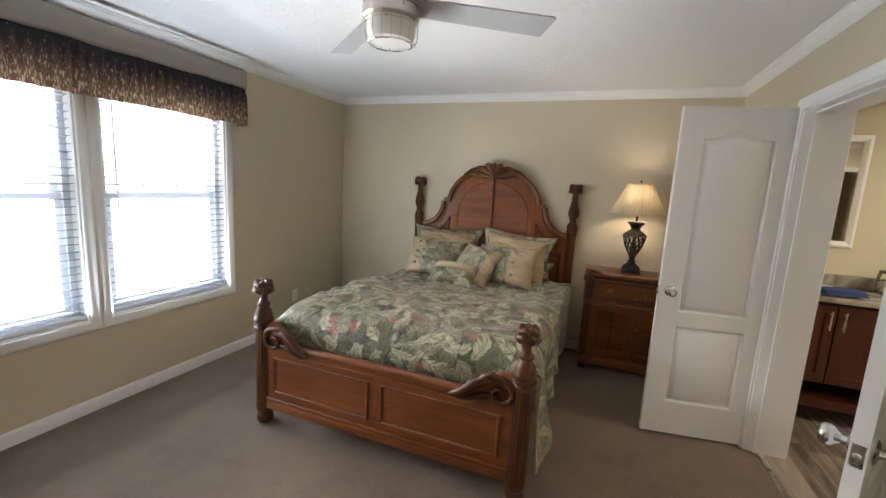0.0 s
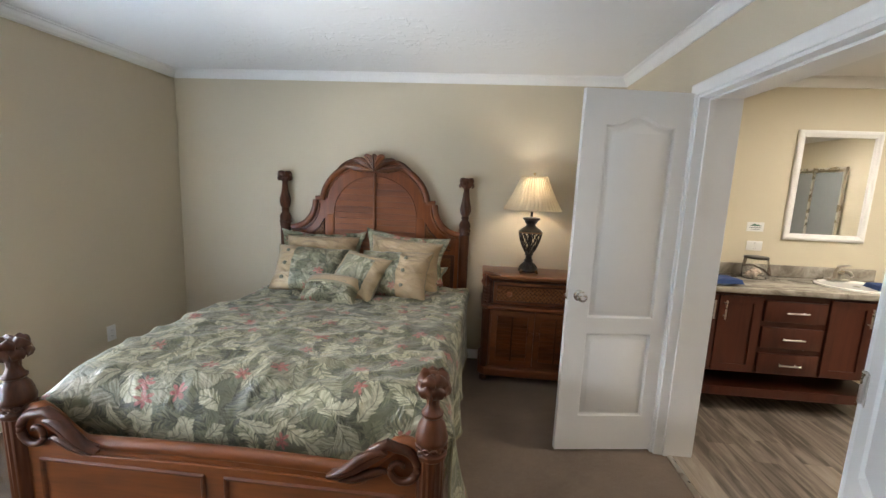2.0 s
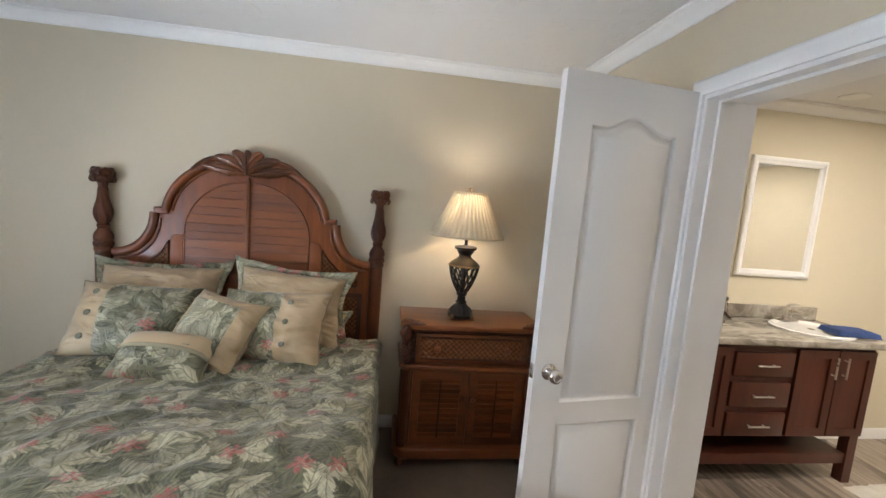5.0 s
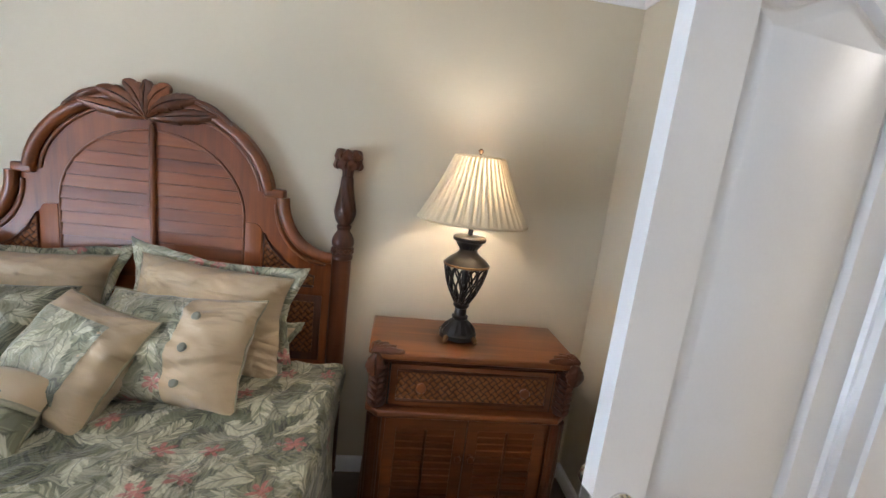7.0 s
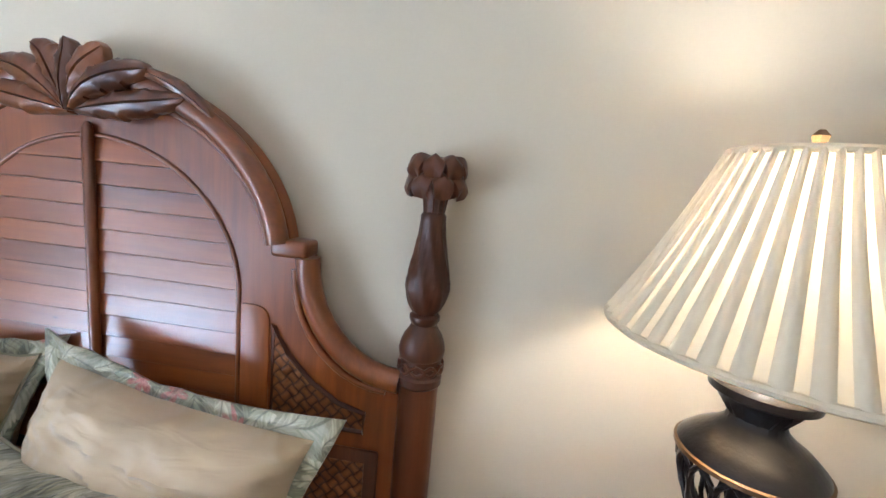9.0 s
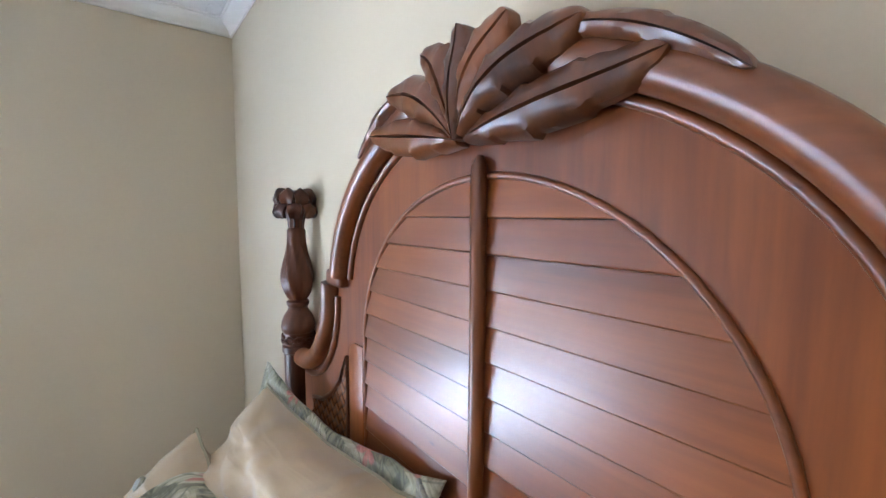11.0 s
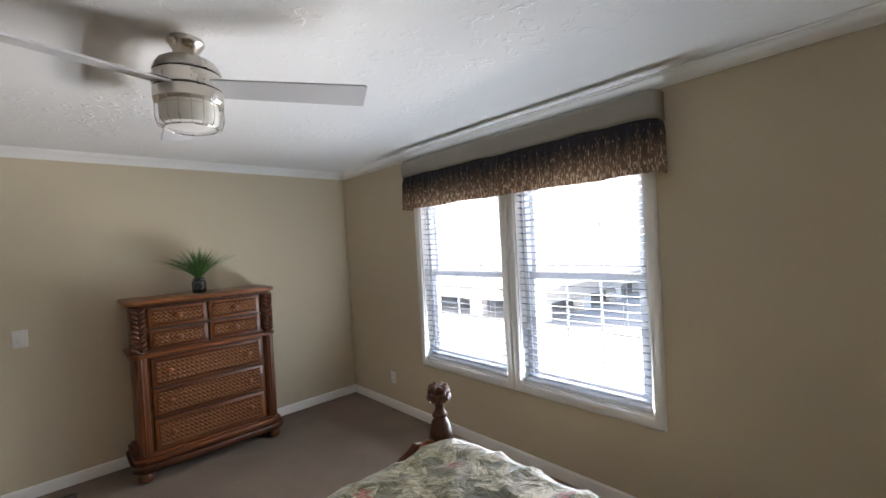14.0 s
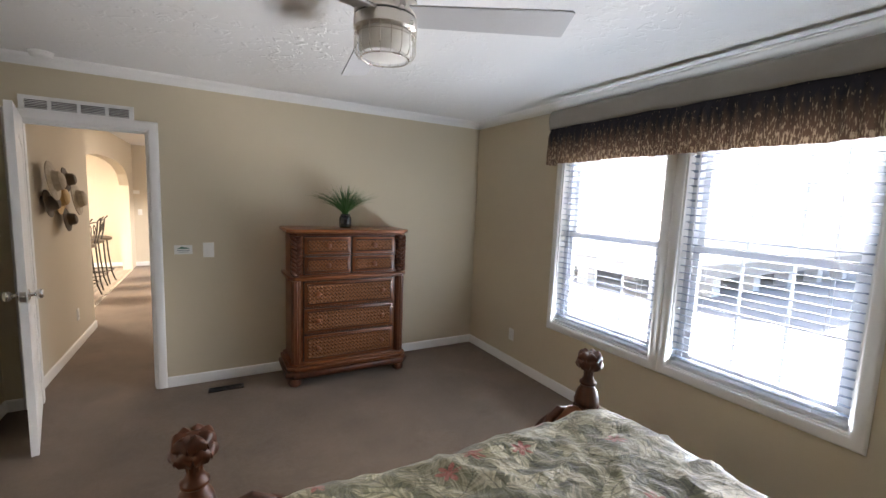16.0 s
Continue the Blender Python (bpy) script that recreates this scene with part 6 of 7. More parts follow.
# ---- table lamp ----
def table_lamp():
    l = thing("table_lamp", pose(0.588, 4.305, 0.862), "bronze urn table lamp lit under a pleated cream shade", "lamp")
    for k in range(4):
        a = math.pi / 4 + k * math.pi / 2
        bm = bmesh.new()
        tube(bm, [(0.064 * math.cos(a), 0.064 * math.sin(a), 0.022), (0.080 * math.cos(a), 0.080 * math.sin(a), 0.024), (0.089 * math.cos(a), 0.089 * math.sin(a), 0.013), (0.092 * math.cos(a), 0.092 * math.sin(a), 0.009), (0.099 * math.cos(a), 0.099 * math.sin(a), 0.010)], [0.010, 0.012, 0.011, 0.009, 0.004], 8)
        part("foot", bm, M_GOLD, l, "gilt scroll foot")
    part("base", lathe(bmesh.new(), [(0.066, 0.010), (0.078, 0.014), (0.078, 0.032), (0.070, 0.038), (0.068, 0.046), (0.054, 0.064), (0.038, 0.080), (0.030, 0.088), (0.034, 0.094), (0.034, 0.102), (0.026, 0.108), (0.024, 0.135), (0.032, 0.142), (0.034, 0.150), (0.026, 0.156)], 36,
                       lambda a, r, z: r * (1 + (0.07 * math.cos(20 * a) if 0.045 < z < 0.085 else 0))), M_BRONZE, l)
    # open cage of crossing leaves
    prof = [(0.026, 0.156), (0.040, 0.175), (0.060, 0.215), (0.075, 0.255), (0.085, 0.295), (0.088, 0.318)]
    bm = lathe(bmesh.new(), [(0.012, 0.15), (0.016, 0.25), (0.012, 0.32)], 14)
    part("stem", bm, M_BRONZE, l)
    for k in range(14):
        bm = bmesh.new()
        for s in (1, -1):
            pts = []
            for i in range(13):
                t = i / 12
                q = t * (len(prof) - 1)
                j = min(int(q), len(prof) - 2)
                r, z = lerp(prof[j][0], prof[j + 1][0], q - j), lerp(prof[j][1], prof[j + 1][1], q - j)
                a = 2 * math.pi * k / 14 + s * 0.20 * math.sin(t * math.pi * 2)
                pts.append((r * math.cos(a), r * math.sin(a), z))
            tube(bm, pts, 0.0042, 6)
        part("cage_bar", bm, M_BRONZE, l)
    part("gilt_rim", lathe(bmesh.new(), [(0.086, 0.314), (0.095, 0.318), (0.095, 0.324), (0.088, 0.328)], 40), M_GOLD, l, "gilt rim")
    part("shoulder", lathe(bmesh.new(), [(0.092, 0.325), (0.088, 0.332), (0.072, 0.347), (0.050, 0.362), (0.038, 0.374), (0.035, 0.384), (0.040, 0.392), (0.049, 0.405), (0.054, 0.413), (0.066, 0.419), (0.068, 0.431), (0.062, 0.437), (0.030, 0.441), (0.012, 0.442)], 40,
                           lambda a, r, z: r * (1 + (0.05 * math.cos(18 * a) if 0.383 < z < 0.412 else 0))), M_BRONZE, l)
    part("neck", lathe(bmesh.new(), [(0.010, 0.441), (0.010, 0.50), (0.016, 0.503), (0.016, 0.545), (0.011, 0.55)], 14), M_BRONZE, l)
    part("bulb", lathe(bmesh.new(), [(0.010, 0.55), (0.014, 0.56), (0.026, 0.585), (0.029, 0.605), (0.024, 0.628), (0.010, 0.64)], 20), M_BULB, l, "lit bulb")
    # pleated shade
    zb, zt = 0.498, 0.746
    rb, rt = 0.214, 0.093

    def cone(a, v, out):
        r = lerp(rb, rt, v) - 0.006 * math.sin(math.pi * v) + out
        return Vector((r * math.cos(a), r * math.sin(a), lerp(zb, zt, v)))

    sh = part("shade", grid(bmesh.new(), 96, 10, lambda u, v: cone(2 * math.pi * u, v, 0.0)), M_SHADE, l, "pleated cream cloth shade")
    pleats = 42
    half = math.pi / pleats * 0.62
    for k in range(pleats):
        bm = grid(bmesh.new(), 4, 8, lambda u, v: cone(lerp(-half, half, u), v, 0.002 + 0.0055 * math.sin(math.pi * u) ** 0.6))
        part("pleat", bm, M_PLEAT, sh, m=pose(0, 0, 0, 0, 0, 360 * k / pleats))
    for r, z in ((rb + 0.002, zb), (rt + 0.002, zt)):
        part("shade_band", tube(bmesh.new(), [(r * math.cos(a), r * math.sin(a), z) for a in [i * math.pi / 40 for i in range(80)]], 0.0055, 8, True), M_SHADE, sh)
    bm = bmesh.new()
    for k in range(3):
        a = k * 2 * math.pi / 3
        tube(bm, [(0, 0, zt - 0.012), (rt * math.cos(a), rt * math.sin(a), zt - 0.004)], 0.002, 6)
    tube(bm, [(0.016, 0, 0.52), (0.042, 0, 0.57), (0.042, 0, 0.66), (0.0, 0, zt - 0.012)], 0.002, 6)
    tube(bm, [(-0.016, 0, 0.52), (-0.042, 0, 0.57), (-0.042, 0, 0.66), (0.0, 0, zt - 0.012)], 0.002, 6)
    part("harp", bm, M_BRONZE, sh)
    part("finial", lathe(bmesh.new(), [(0.005, zt - 0.012), (0.006, zt + 0.006), (0.003, zt + 0.012), (0.009, zt + 0.02), (0.011, zt + 0.026), (0.004, zt + 0.034)], 6), M_GOLD, l, "small finial")


table_lamp()
lamp("table_lamp_light", 'POINT', pose(0.588, 4.305, 0.862 + 0.665), 1.15, (1.0, 0.94, 0.86), 0.03)


# ---- plant ----
def plant():
    p = thing("potted_grass", pose(-1.0, 0.06, 1.298), "green artificial grass in a black glazed jar", "plant")
    part("jar", lathe(bmesh.new(), [(0.040, 0.0), (0.050, 0.006), (0.053, 0.03), (0.053, 0.085), (0.048, 0.10), (0.040, 0.106), (0.041, 0.118), (0.045, 0.122), (0.040, 0.122), (0.034, 0.112), (0.01, 0.108)], 32), M_VASE, p, "black glazed jar")
    r = random.Random(4)
    bm = bmesh.new()
    for k in range(210):
        a = r.uniform(0, 2 * math.pi)
        L = r.uniform(0.19, 0.32)
        out = r.uniform(0.12, 1.15) ** 0.7
        n = 5
        rows = []
        w = r.uniform(0.003, 0.0052)
        c, s = math.cos(a), math.sin(a)
        for i in range(n + 1):
            t = i / n
            h = 0.11 + L * (t - 0.42 * out * t * t)
            d = 0.012 + L * 0.98 * out * t ** 1.3
            ww = w * (1 - t) ** 0.6 + 0.0003
            rows.append((bm.verts.new((c * d - s * ww, s * d + c * ww, h)), bm.verts.new((c * d, s * d, h - ww * 0.6)), bm.verts.new((c * d + s * ww, s * d - c * ww, h))))
        for p0, p1 in zip(rows, rows[1:]):
            for i in (0, 1):
                bm.faces.new((p0[i], p0[i + 1], p1[i + 1], p1[i]))
    part("blades", bm, M_LEAF, p, "tuft of green blades")


plant()


# ---- ceiling fan ----
def ceiling_fan():
    f = thing("ceiling_fan", pose(-0.565, 2.10, H), "brushed nickel three-blade ceiling fan with caged glass light", "fan")
    part("canopy", lathe(bmesh.new(), [(0.062, -0.001), (0.062, -0.014), (0.056, -0.018), (0.050, -0.032), (0.040, -0.050), (0.036, -0.062), (0.040, -0.067)], 40), M_NICKEL, f)
    hz = -0.067
    part("motor_housing", lathe(bmesh.new(), [(0.03, hz), (0.070, hz - 0.004), (0.098, hz - 0.022), (0.112, hz - 0.048), (0.114, hz - 0.060), (0.109, hz - 0.062), (0.109, hz - 0.067), (0.115, hz - 0.069), (0.115, hz - 0.118), (0.110, hz - 0.120), (0.110, hz - 0.125), (0.116, hz - 0.127), (0.116, hz - 0.165), (0.108, hz - 0.172), (0.05, hz - 0.172)], 56), M_NICKEL, f)
    for z in (hz - 0.0645, hz - 0.1225):
        part("dark_groove", lathe(bmesh.new(), [(0.105, z - 0.0024), (0.1125, z - 0.0022), (0.1125, z + 0.0022), (0.105, z + 0.0024)], 48), M_BLACK, f)
    part("glass_bowl", lathe(bmesh.new(), [(0.094, hz - 0.172), (0.097, hz - 0.20), (0.096, hz - 0.232), (0.088, hz - 0.250), (0.06, hz - 0.258), (0.01, hz - 0.260)], 40), M_FROST, f, "frosted white glass bowl")
    cage = bmesh.new()
    zc = hz - 0.262
    tube(cage, [(0.088 * math.cos(a), 0.088 * math.sin(a), zc) for a in [i * math.pi / 24 for i in range(48)]], 0.0028, 8, True)
    tube(cage, [(0.112 * math.cos(a), 0.112 * math.sin(a), hz - 0.19) for a in [i * math.pi / 24 for i in range(48)]], 0.0016, 8, True)
    part("cage_ring", cage, M_NICKEL, f)
    for k in range(18):
        a = k * math.pi / 9
        c, s = math.cos(a), math.sin(a)
        part("cage_wire", tube(bmesh.new(), [(0.112 * c, 0.112 * s, hz - 0.165), (0.112 * c, 0.112 * s, hz - 0.235), (0.104 * c, 0.104 * s, zc + 0.006), (0.088 * c, 0.088 * s, zc)], 0.0016, 6), M_NICKEL, f)
    for k, deg in enumerate((143, 24, 263)):
        bm = bmesh.new()
        o = [(0.10, -0.058), (0.655, -0.066), (0.665, -0.058), (0.640, 0.066), (0.632, 0.070), (0.10, 0.058)]
        V = [[bm.verts.new((x, y, z)) for x, y in o] for z in (-0.0035, 0.0035)]
        n = len(o)
        for i in range(n):
            bm.faces.new((V[0][i], V[0][(i + 1) % n], V[1][(i + 1) % n], V[1][i]))
        bm.faces.new(V[0])
        bm.faces.new(V[1])
        b = part("blade", bm, M_BLADE, f, "pale grey fan blade", smooth=False, m=pose(0, 0, hz - 0.108, 0, 0, deg) @ pose(0, 0, 0, 0, 3.6, 0) @ pose(0, 0, 0, -13, 0, 0))
        part("blade_iron", B(0.095, 0.165, -0.045, 0.045, 0.004, 0.010, bevel=0.002), M_BLACK, b, "dark blade bracket")


ceiling_fan()


# ---- wall fittings ----
def air_vent():
    v = thing("air_vent", pose(0.795, YS, 2.095), "white louvred return air grille above the doorway", "vent")
    w, h = 0.305, 0.052
    part("backing", B(-w + 0.01, w - 0.01, 0.001, 0.004, -h + 0.008, h - 0.008), M_BLACK, v, smooth=False)
    bm = bmesh.new()
    for x0, x1, z0, z1 in ((-w, w, h - 0.022, h), (-w, w, -h, -h + 0.022), (-w, -w + 0.028, -h, h), (w - 0.028, w, -h, h)):
        box(bm, x0, x1, 0.0005, 0.012 if x1 - x0 > 0.3 else 0.0118, z0, z1)
    for k in (1, 2, 3):
        x = lerp(-w, w, k / 4)
        box(bm, x - 0.010, x + 0.010, 0.0005, 0.0116, -h + 0.02, h - 0.02)
    part("frame", bm, M_WHITE, v, smooth=False)
    for k in range(6):
        z = -h + 0.028 + k * 0.0105
        part("slat", B(-w + 0.02, w - 0.02, -0.0045, 0.0045, -0.0008, 0.0008), M_WHITE, v, smooth=False, m=pose(0, 0.007, z, -38, 0, 0))


air_vent()


def plate(name, m, w, h, label, cat, kind):
    p = thing(name, m, label, cat)
    part("plate", B(-w / 2, w / 2, -0.006, -0.0005, -h / 2, h / 2, bevel=0.002), M_PLASTIC, p)
    if kind == "switch":
        part("rocker", B(-0.017, 0.017, -0.0085, -0.0055, -0.033, 0.033, bevel=0.0015), M_PLASTIC, p)
    else:
        for z in (-0.021, 0.021):
            s = part("socket", lathe(bmesh.new(), [(0.016, -0.0055), (0.016, -0.0085), (0.001, -0.0086)], 20, at=(0, 0, z), axis='Y'), M_PLASTIC, p)
            for x in (-0.006, 0.006):
                part("slot", B(x - 0.001, x + 0.001, -0.0092, -0.0085, z - 0.004, z + 0.004), M_BLACK, s, smooth=False)
    for z in ((-0.045, 0.045) if kind == "switch" else (0,)):
        part("screw", lathe(bmesh.new(), [(0.003, -0.0055), (0.003, -0.0068)], 10, at=(0, 0, z), axis='Y'), M_NICKEL, p)
    return p


# faces of plates look along -y before turning
plate("light_switch", pose(0.042, YS, 1.10, 0, 0, 180), 0.078, 0.118, "white rocker light switch plate", "switch", "switch")
plate("wall_outlet", pose(XW, 0.557, 0.305, 0, 0, 90), 0.072, 0.116, "white duplex outlet plate", "outlet", "outlet")
plate("wall_outlet", pose(XW, 3.77, 0.323, 0, 0, 90), 0.072, 0.116, "white duplex outlet plate", "outlet", "outlet")
plate("wall_outlet", pose(HX, -1.55, 0.32, 0, 0, -90), 0.072, 0.116, "white duplex outlet plate", "outlet", "outlet")
plate("wall_outlet", pose(2.335, BY1, 1.150, 0, 0, 0), 0.115, 0.075, "white outlet plate above the counter", "outlet", "outlet")
plate("light_switch", pose(1.30, HY, 1.10, 0, 0, 180), 0.075, 0.118, "white light switch plate", "switch", "switch")
plate("thermostat", pose(1.36, HY, 1.50, 0, 0, 180), 0.13, 0.07, "small white wall thermostat", "thermostat", "switch")


def notice(m, w, h):
    """A small printed card with a roof-shaped mark and a line of writing too small to read."""
    s = thing("notice_card", m, "white printed card with a green roof mark", "sign", "printed cards")
    part("card", B(-w / 2, w / 2, -0.0025, -0.0005, -h / 2, h / 2), M_PLASTIC, s, smooth=False)
    part("roof_mark", prism(bmesh.new(), [(-w * 0.34, h * 0.10), (w * 0.36, h * 0.08), (w * 0.16, h * 0.26), (w * 0.06, h * 0.22), (-w * 0.06, h * 0.36)], -0.0034, -0.0026), M_GREEN, s, smooth=False)
    part("writing", B(-w * 0.34, w * 0.34, -0.0034, -0.0026, -h * 0.12, -h * 0.04), M_GREY, s, smooth=False)
    part("writing", B(-w * 0.26, w * 0.26, -0.0034, -0.0026, -h * 0.30, -h * 0.24), M_GREY, s, smooth=False)


notice(pose(0.214, YS, 1.105, 0, 0, 180), 0.122, 0.072)
notice(pose(2.323, BY1, 1.298, 0, 0, 0), 0.125, 0.072)


def floor_register():
    r = thing("floor_register", pose(-0.06, 0.028, 0.0), "brown metal floor register set in the carpet", "vent")
    part("frame", ring_board(bmesh.new(), [(-0.125, -0.04), (0.125, -0.04), (0.125, 0.04), (-0.125, 0.04)], [(-0.112, -0.028), (0.112, -0.028), (0.112, 0.028), (-0.112, 0.028)], 0.0005, 0.006), M_BRONZE, r, smooth=False, m=pose(0, 0, 0, 90, 0, 0))
    part("well", B(-0.113, 0.113, -0.029, 0.029, 0.0006, 0.0015), M_BLACK, r, smooth=False)
    for k in range(18):
        x = lerp(-0.106, 0.106, k / 17)
        part("fin", B(x - 0.0018, x + 0.0018, -0.029, 0.029, 0.001, 0.0045), M_BRONZE, r, smooth=False)


floor_register()


def smoke_alarm():
    s = thing("smoke_alarm", pose(0.94, -0.04, H), "white round smoke alarm on the ceiling", "alarm")
    part("base", lathe(bmesh.new(), [(0.064, -0.001), (0.064, -0.010), (0.060, -0.012)], 36), M_PLASTIC, s)
    part("cover", lathe(bmesh.new(), [(0.058, -0.0125), (0.057, -0.028), (0.050, -0.036), (0.03, -0.040), (0.005, -0.041)], 36), M_PLASTIC, s)


smoke_alarm()


# ---- hall things ----
def hat(parent, y, z, r, x, mat, tilt):
    bm = lathe(bmesh.new(), [(r, 0.0), (r * 0.99, 0.006), (r * 0.80, 0.010), (r * 0.56, 0.016), (r * 0.50, 0.030), (r * 0.47, 0.055), (r * 0.36, 0.068), (r * 0.1, 0.070)], 36, lambda a, q, zz: q * (1 + 0.03 * math.sin(3 * a)))
    part("hat", bm, mat, parent, m=pose(x, y, z, 0, -90, 0) @ pose(0, 0, 0, tilt, 8, 0))


def hats():
    h = thing("straw_hat_decor", pose(0, 0, 0), "cluster of round woven discs hung on the hall wall", "wall decor")
    hat(h, -0.78, 1.60, 0.155, HX - 0.075, M_STRAW3, 0)
    hat(h, -1.20, 1.62, 0.105, HX - 0.055, M_STRAW1, 0)
    hat(h, -1.10, 1.47, 0.155, HX - 0.020, M_STRAW2, 0)
    hat(h, -1.40, 1.45, 0.150, HX - 0.078, M_STRAW3, 0)
    hat(h, -1.19, 1.27, 0.105, HX - 0.050, M_STRAW1, 0)
    hat(h, -0.80, 1.42, 0.11, HX - 0.035, M_STRAW1, 0)
    part("bracket", B(HX - 0.014, HX - 0.002, -1.45, -0.75, 1.45, 1.48), M_IRON, h, smooth=False)


hats()


def bar_stool(m):
    s = thing("bar_stool", m, "dark wrought iron bar stool with scrolled back", "stool", "bar stools")
    part("seat", lathe(bmesh.new(), [(0.19, 0.72), (0.20, 0.735), (0.195, 0.76), (0.15, 0.775), (0.02, 0.78)], 28), M_STRAW1, s, "dark round seat")
    for k in range(4):
        a = math.pi / 4 + k * math.pi / 2
        c, q = math.cos(a), math.sin(a)
        part("leg", tube(bmesh.new(), [(0.15 * c, 0.15 * q, 0.72), (0.17 * c, 0.17 * q, 0.45), (0.21 * c, 0.21 * q, 0.15), (0.26 * c, 0.26 * q, 0.008)], 0.011, 8), M_IRON, s)
    part("foot_ring", tube(bmesh.new(), [(0.205 * math.cos(a), 0.205 * math.sin(a), 0.22) for a in [i * math.pi / 14 for i in range(28)]], 0.008, 8, True), M_IRON, s)
    for x in (-0.15, 0.15):
        part("back_post", tube(bmesh.new(), [(x, 0.13, 0.72), (x * 1.05, 0.17, 0.90), (x * 1.05, 0.19, 1.08), (x * 1.1, 0.23, 1.13)], 0.010, 8), M_IRON, s)
    part("back_rail", tube(bmesh.new(), [(-0.16, 0.185, 1.06), (0, 0.20, 1.075), (0.16, 0.185, 1.06)], 0.009, 8), M_IRON, s)
    part("back_rail", tube(bmesh.new(), [(-0.155, 0.155, 0.83), (0.155, 0.155, 0.83)], 0.008, 8), M_IRON, s)
    for x in (-0.07, 0.07):
        pts = [(x + 0.05 * math.cos(t) * (1 - t / 9) * (1 if x > 0 else -1), 0.172, 0.95 + 0.09 * math.sin(t) * (1 - t / 12)) for t in [i * 0.45 for i in range(15)]]
        part("back_scroll", tube(bmesh.new(), pts, 0.006, 6), M_IRON, s)
    return s


_st = bar_stool(pose(1.66, -3.82, 0.0, 0, 0, 84))
copy_thing(_st, pose(1.68, -4.45, 0.0, 0, 0, 92))
copy_thing(_st, pose(1.67, -4.95, 0.0, 0, 0, -92))

# ---- bath things ----
VX0, VX1, VYF, VZ = 1.56, 3.11, 3.965, 0.922


def shaker(parent, x0, x1, z0, z1, name, pull):
    o = [(x0, z0), (x1, z0), (x1, z1), (x0, z1)]
    d = part(name, ring_board(bmesh.new(), o, inset(o, 0.05), VYF - 0.020, VYF - 0.0005), M_CHERRY, parent, smooth=False)
    part("field", B(x0 + 0.048, x1 - 0.048, VYF - 0.010, VYF - 0.002, z0 + 0.048, z1 - 0.048), M_CHERRY, d, smooth=False)
    part("handle", pull, M_NICKEL, d, "brushed nickel bar pull")
    return d


def bar_pull(x, z, L, vertical):
    bm = bmesh.new()
    y = VYF - 0.046
    a, b = ((x, z - L / 2), (x, z + L / 2)) if vertical else ((x - L / 2, z), (x + L / 2, z))
    tube(bm, [(a[0], y, a[1]), (b[0], y, b[1])], 0.0055, 10)
    for t in (0.15, 0.85):
        tube(bm, [(lerp(a[0], b[0], t), y, lerp(a[1], b[1], t)), (lerp(a[0], b[0], t), VYF - 0.019, lerp(a[1], b[1], t))], 0.0045, 8)
    return bm


def vanity():
    v = thing("bath_vanity", pose(0, 0, 0), "dark cherry double vanity cabinet with open bottom shelf", "vanity")
    zb = 0.312
    part("body", B(VX0, VX1, VYF, BY1 - 0.005, zb, VZ - 0.04), M_CHERRY, v, smooth=False)
    for x0, x1 in ((VX0, VX0 + 0.06), (VX1 - 0.06, VX1)):
        for y0 in (VYF, BY1 - 0.07):
            part("leg", B(x0, x1, y0, y0 + 0.06, 0.0, zb), M_CHERRY, v, smooth=False)
    part("shelf", B(VX0 + 0.06, VX1 - 0.06, VYF + 0.01, BY1 - 0.01, 0.125, 0.19), M_CHERRY, v, smooth=False)
    part("shelf_back", B(VX0 + 0.06, VX1 - 0.06, BY1 - 0.03, BY1 - 0.012, 0.19, zb), M_CHERRY, v, smooth=False)
    for x0, x1, hx in ((VX0 + 0.03, 1.842, 1.81), (1.852, 2.128, 1.884), (2.562, 2.832, 2.800), (2.842, VX1 - 0.012, 2.874)):
        shaker(v, x0, x1, zb + 0.012, VZ - 0.06, "door", bar_pull(hx, VZ - 0.16, 0.13, True))
    for z0, z1 in ((0.692, 0.836), (0.505, 0.652), (0.322, 0.465)):
        dr = part("drawer", B(2.150, 2.540, VYF - 0.020, VYF - 0.0005, z0, z1, bevel=0.003), M_CHERRY, v)
        part("handle", bar_pull(2.345, (z0 + z1) / 2, 0.14, False), M_NICKEL, dr, "brushed nickel bar pull")
    tagged(link("vanity_counter", B(XB + 0.002, VX1 + 0.12, VYF - 0.045, BY1 - 0.004, VZ - 0.038, VZ, bevel=0.006), M_COUNTER), "mottled grey-brown stone-look counter on the vanity", "counter")
    tagged(link("backsplash", B(XB + 0.002, VX1 + 0.12, BY1 - 0.022, BY1 - 0.001, VZ, VZ + 0.088, bevel=0.003), M_COUNTER), "mottled stone-look backsplash strip on the counter", "backsplash")


vanity()


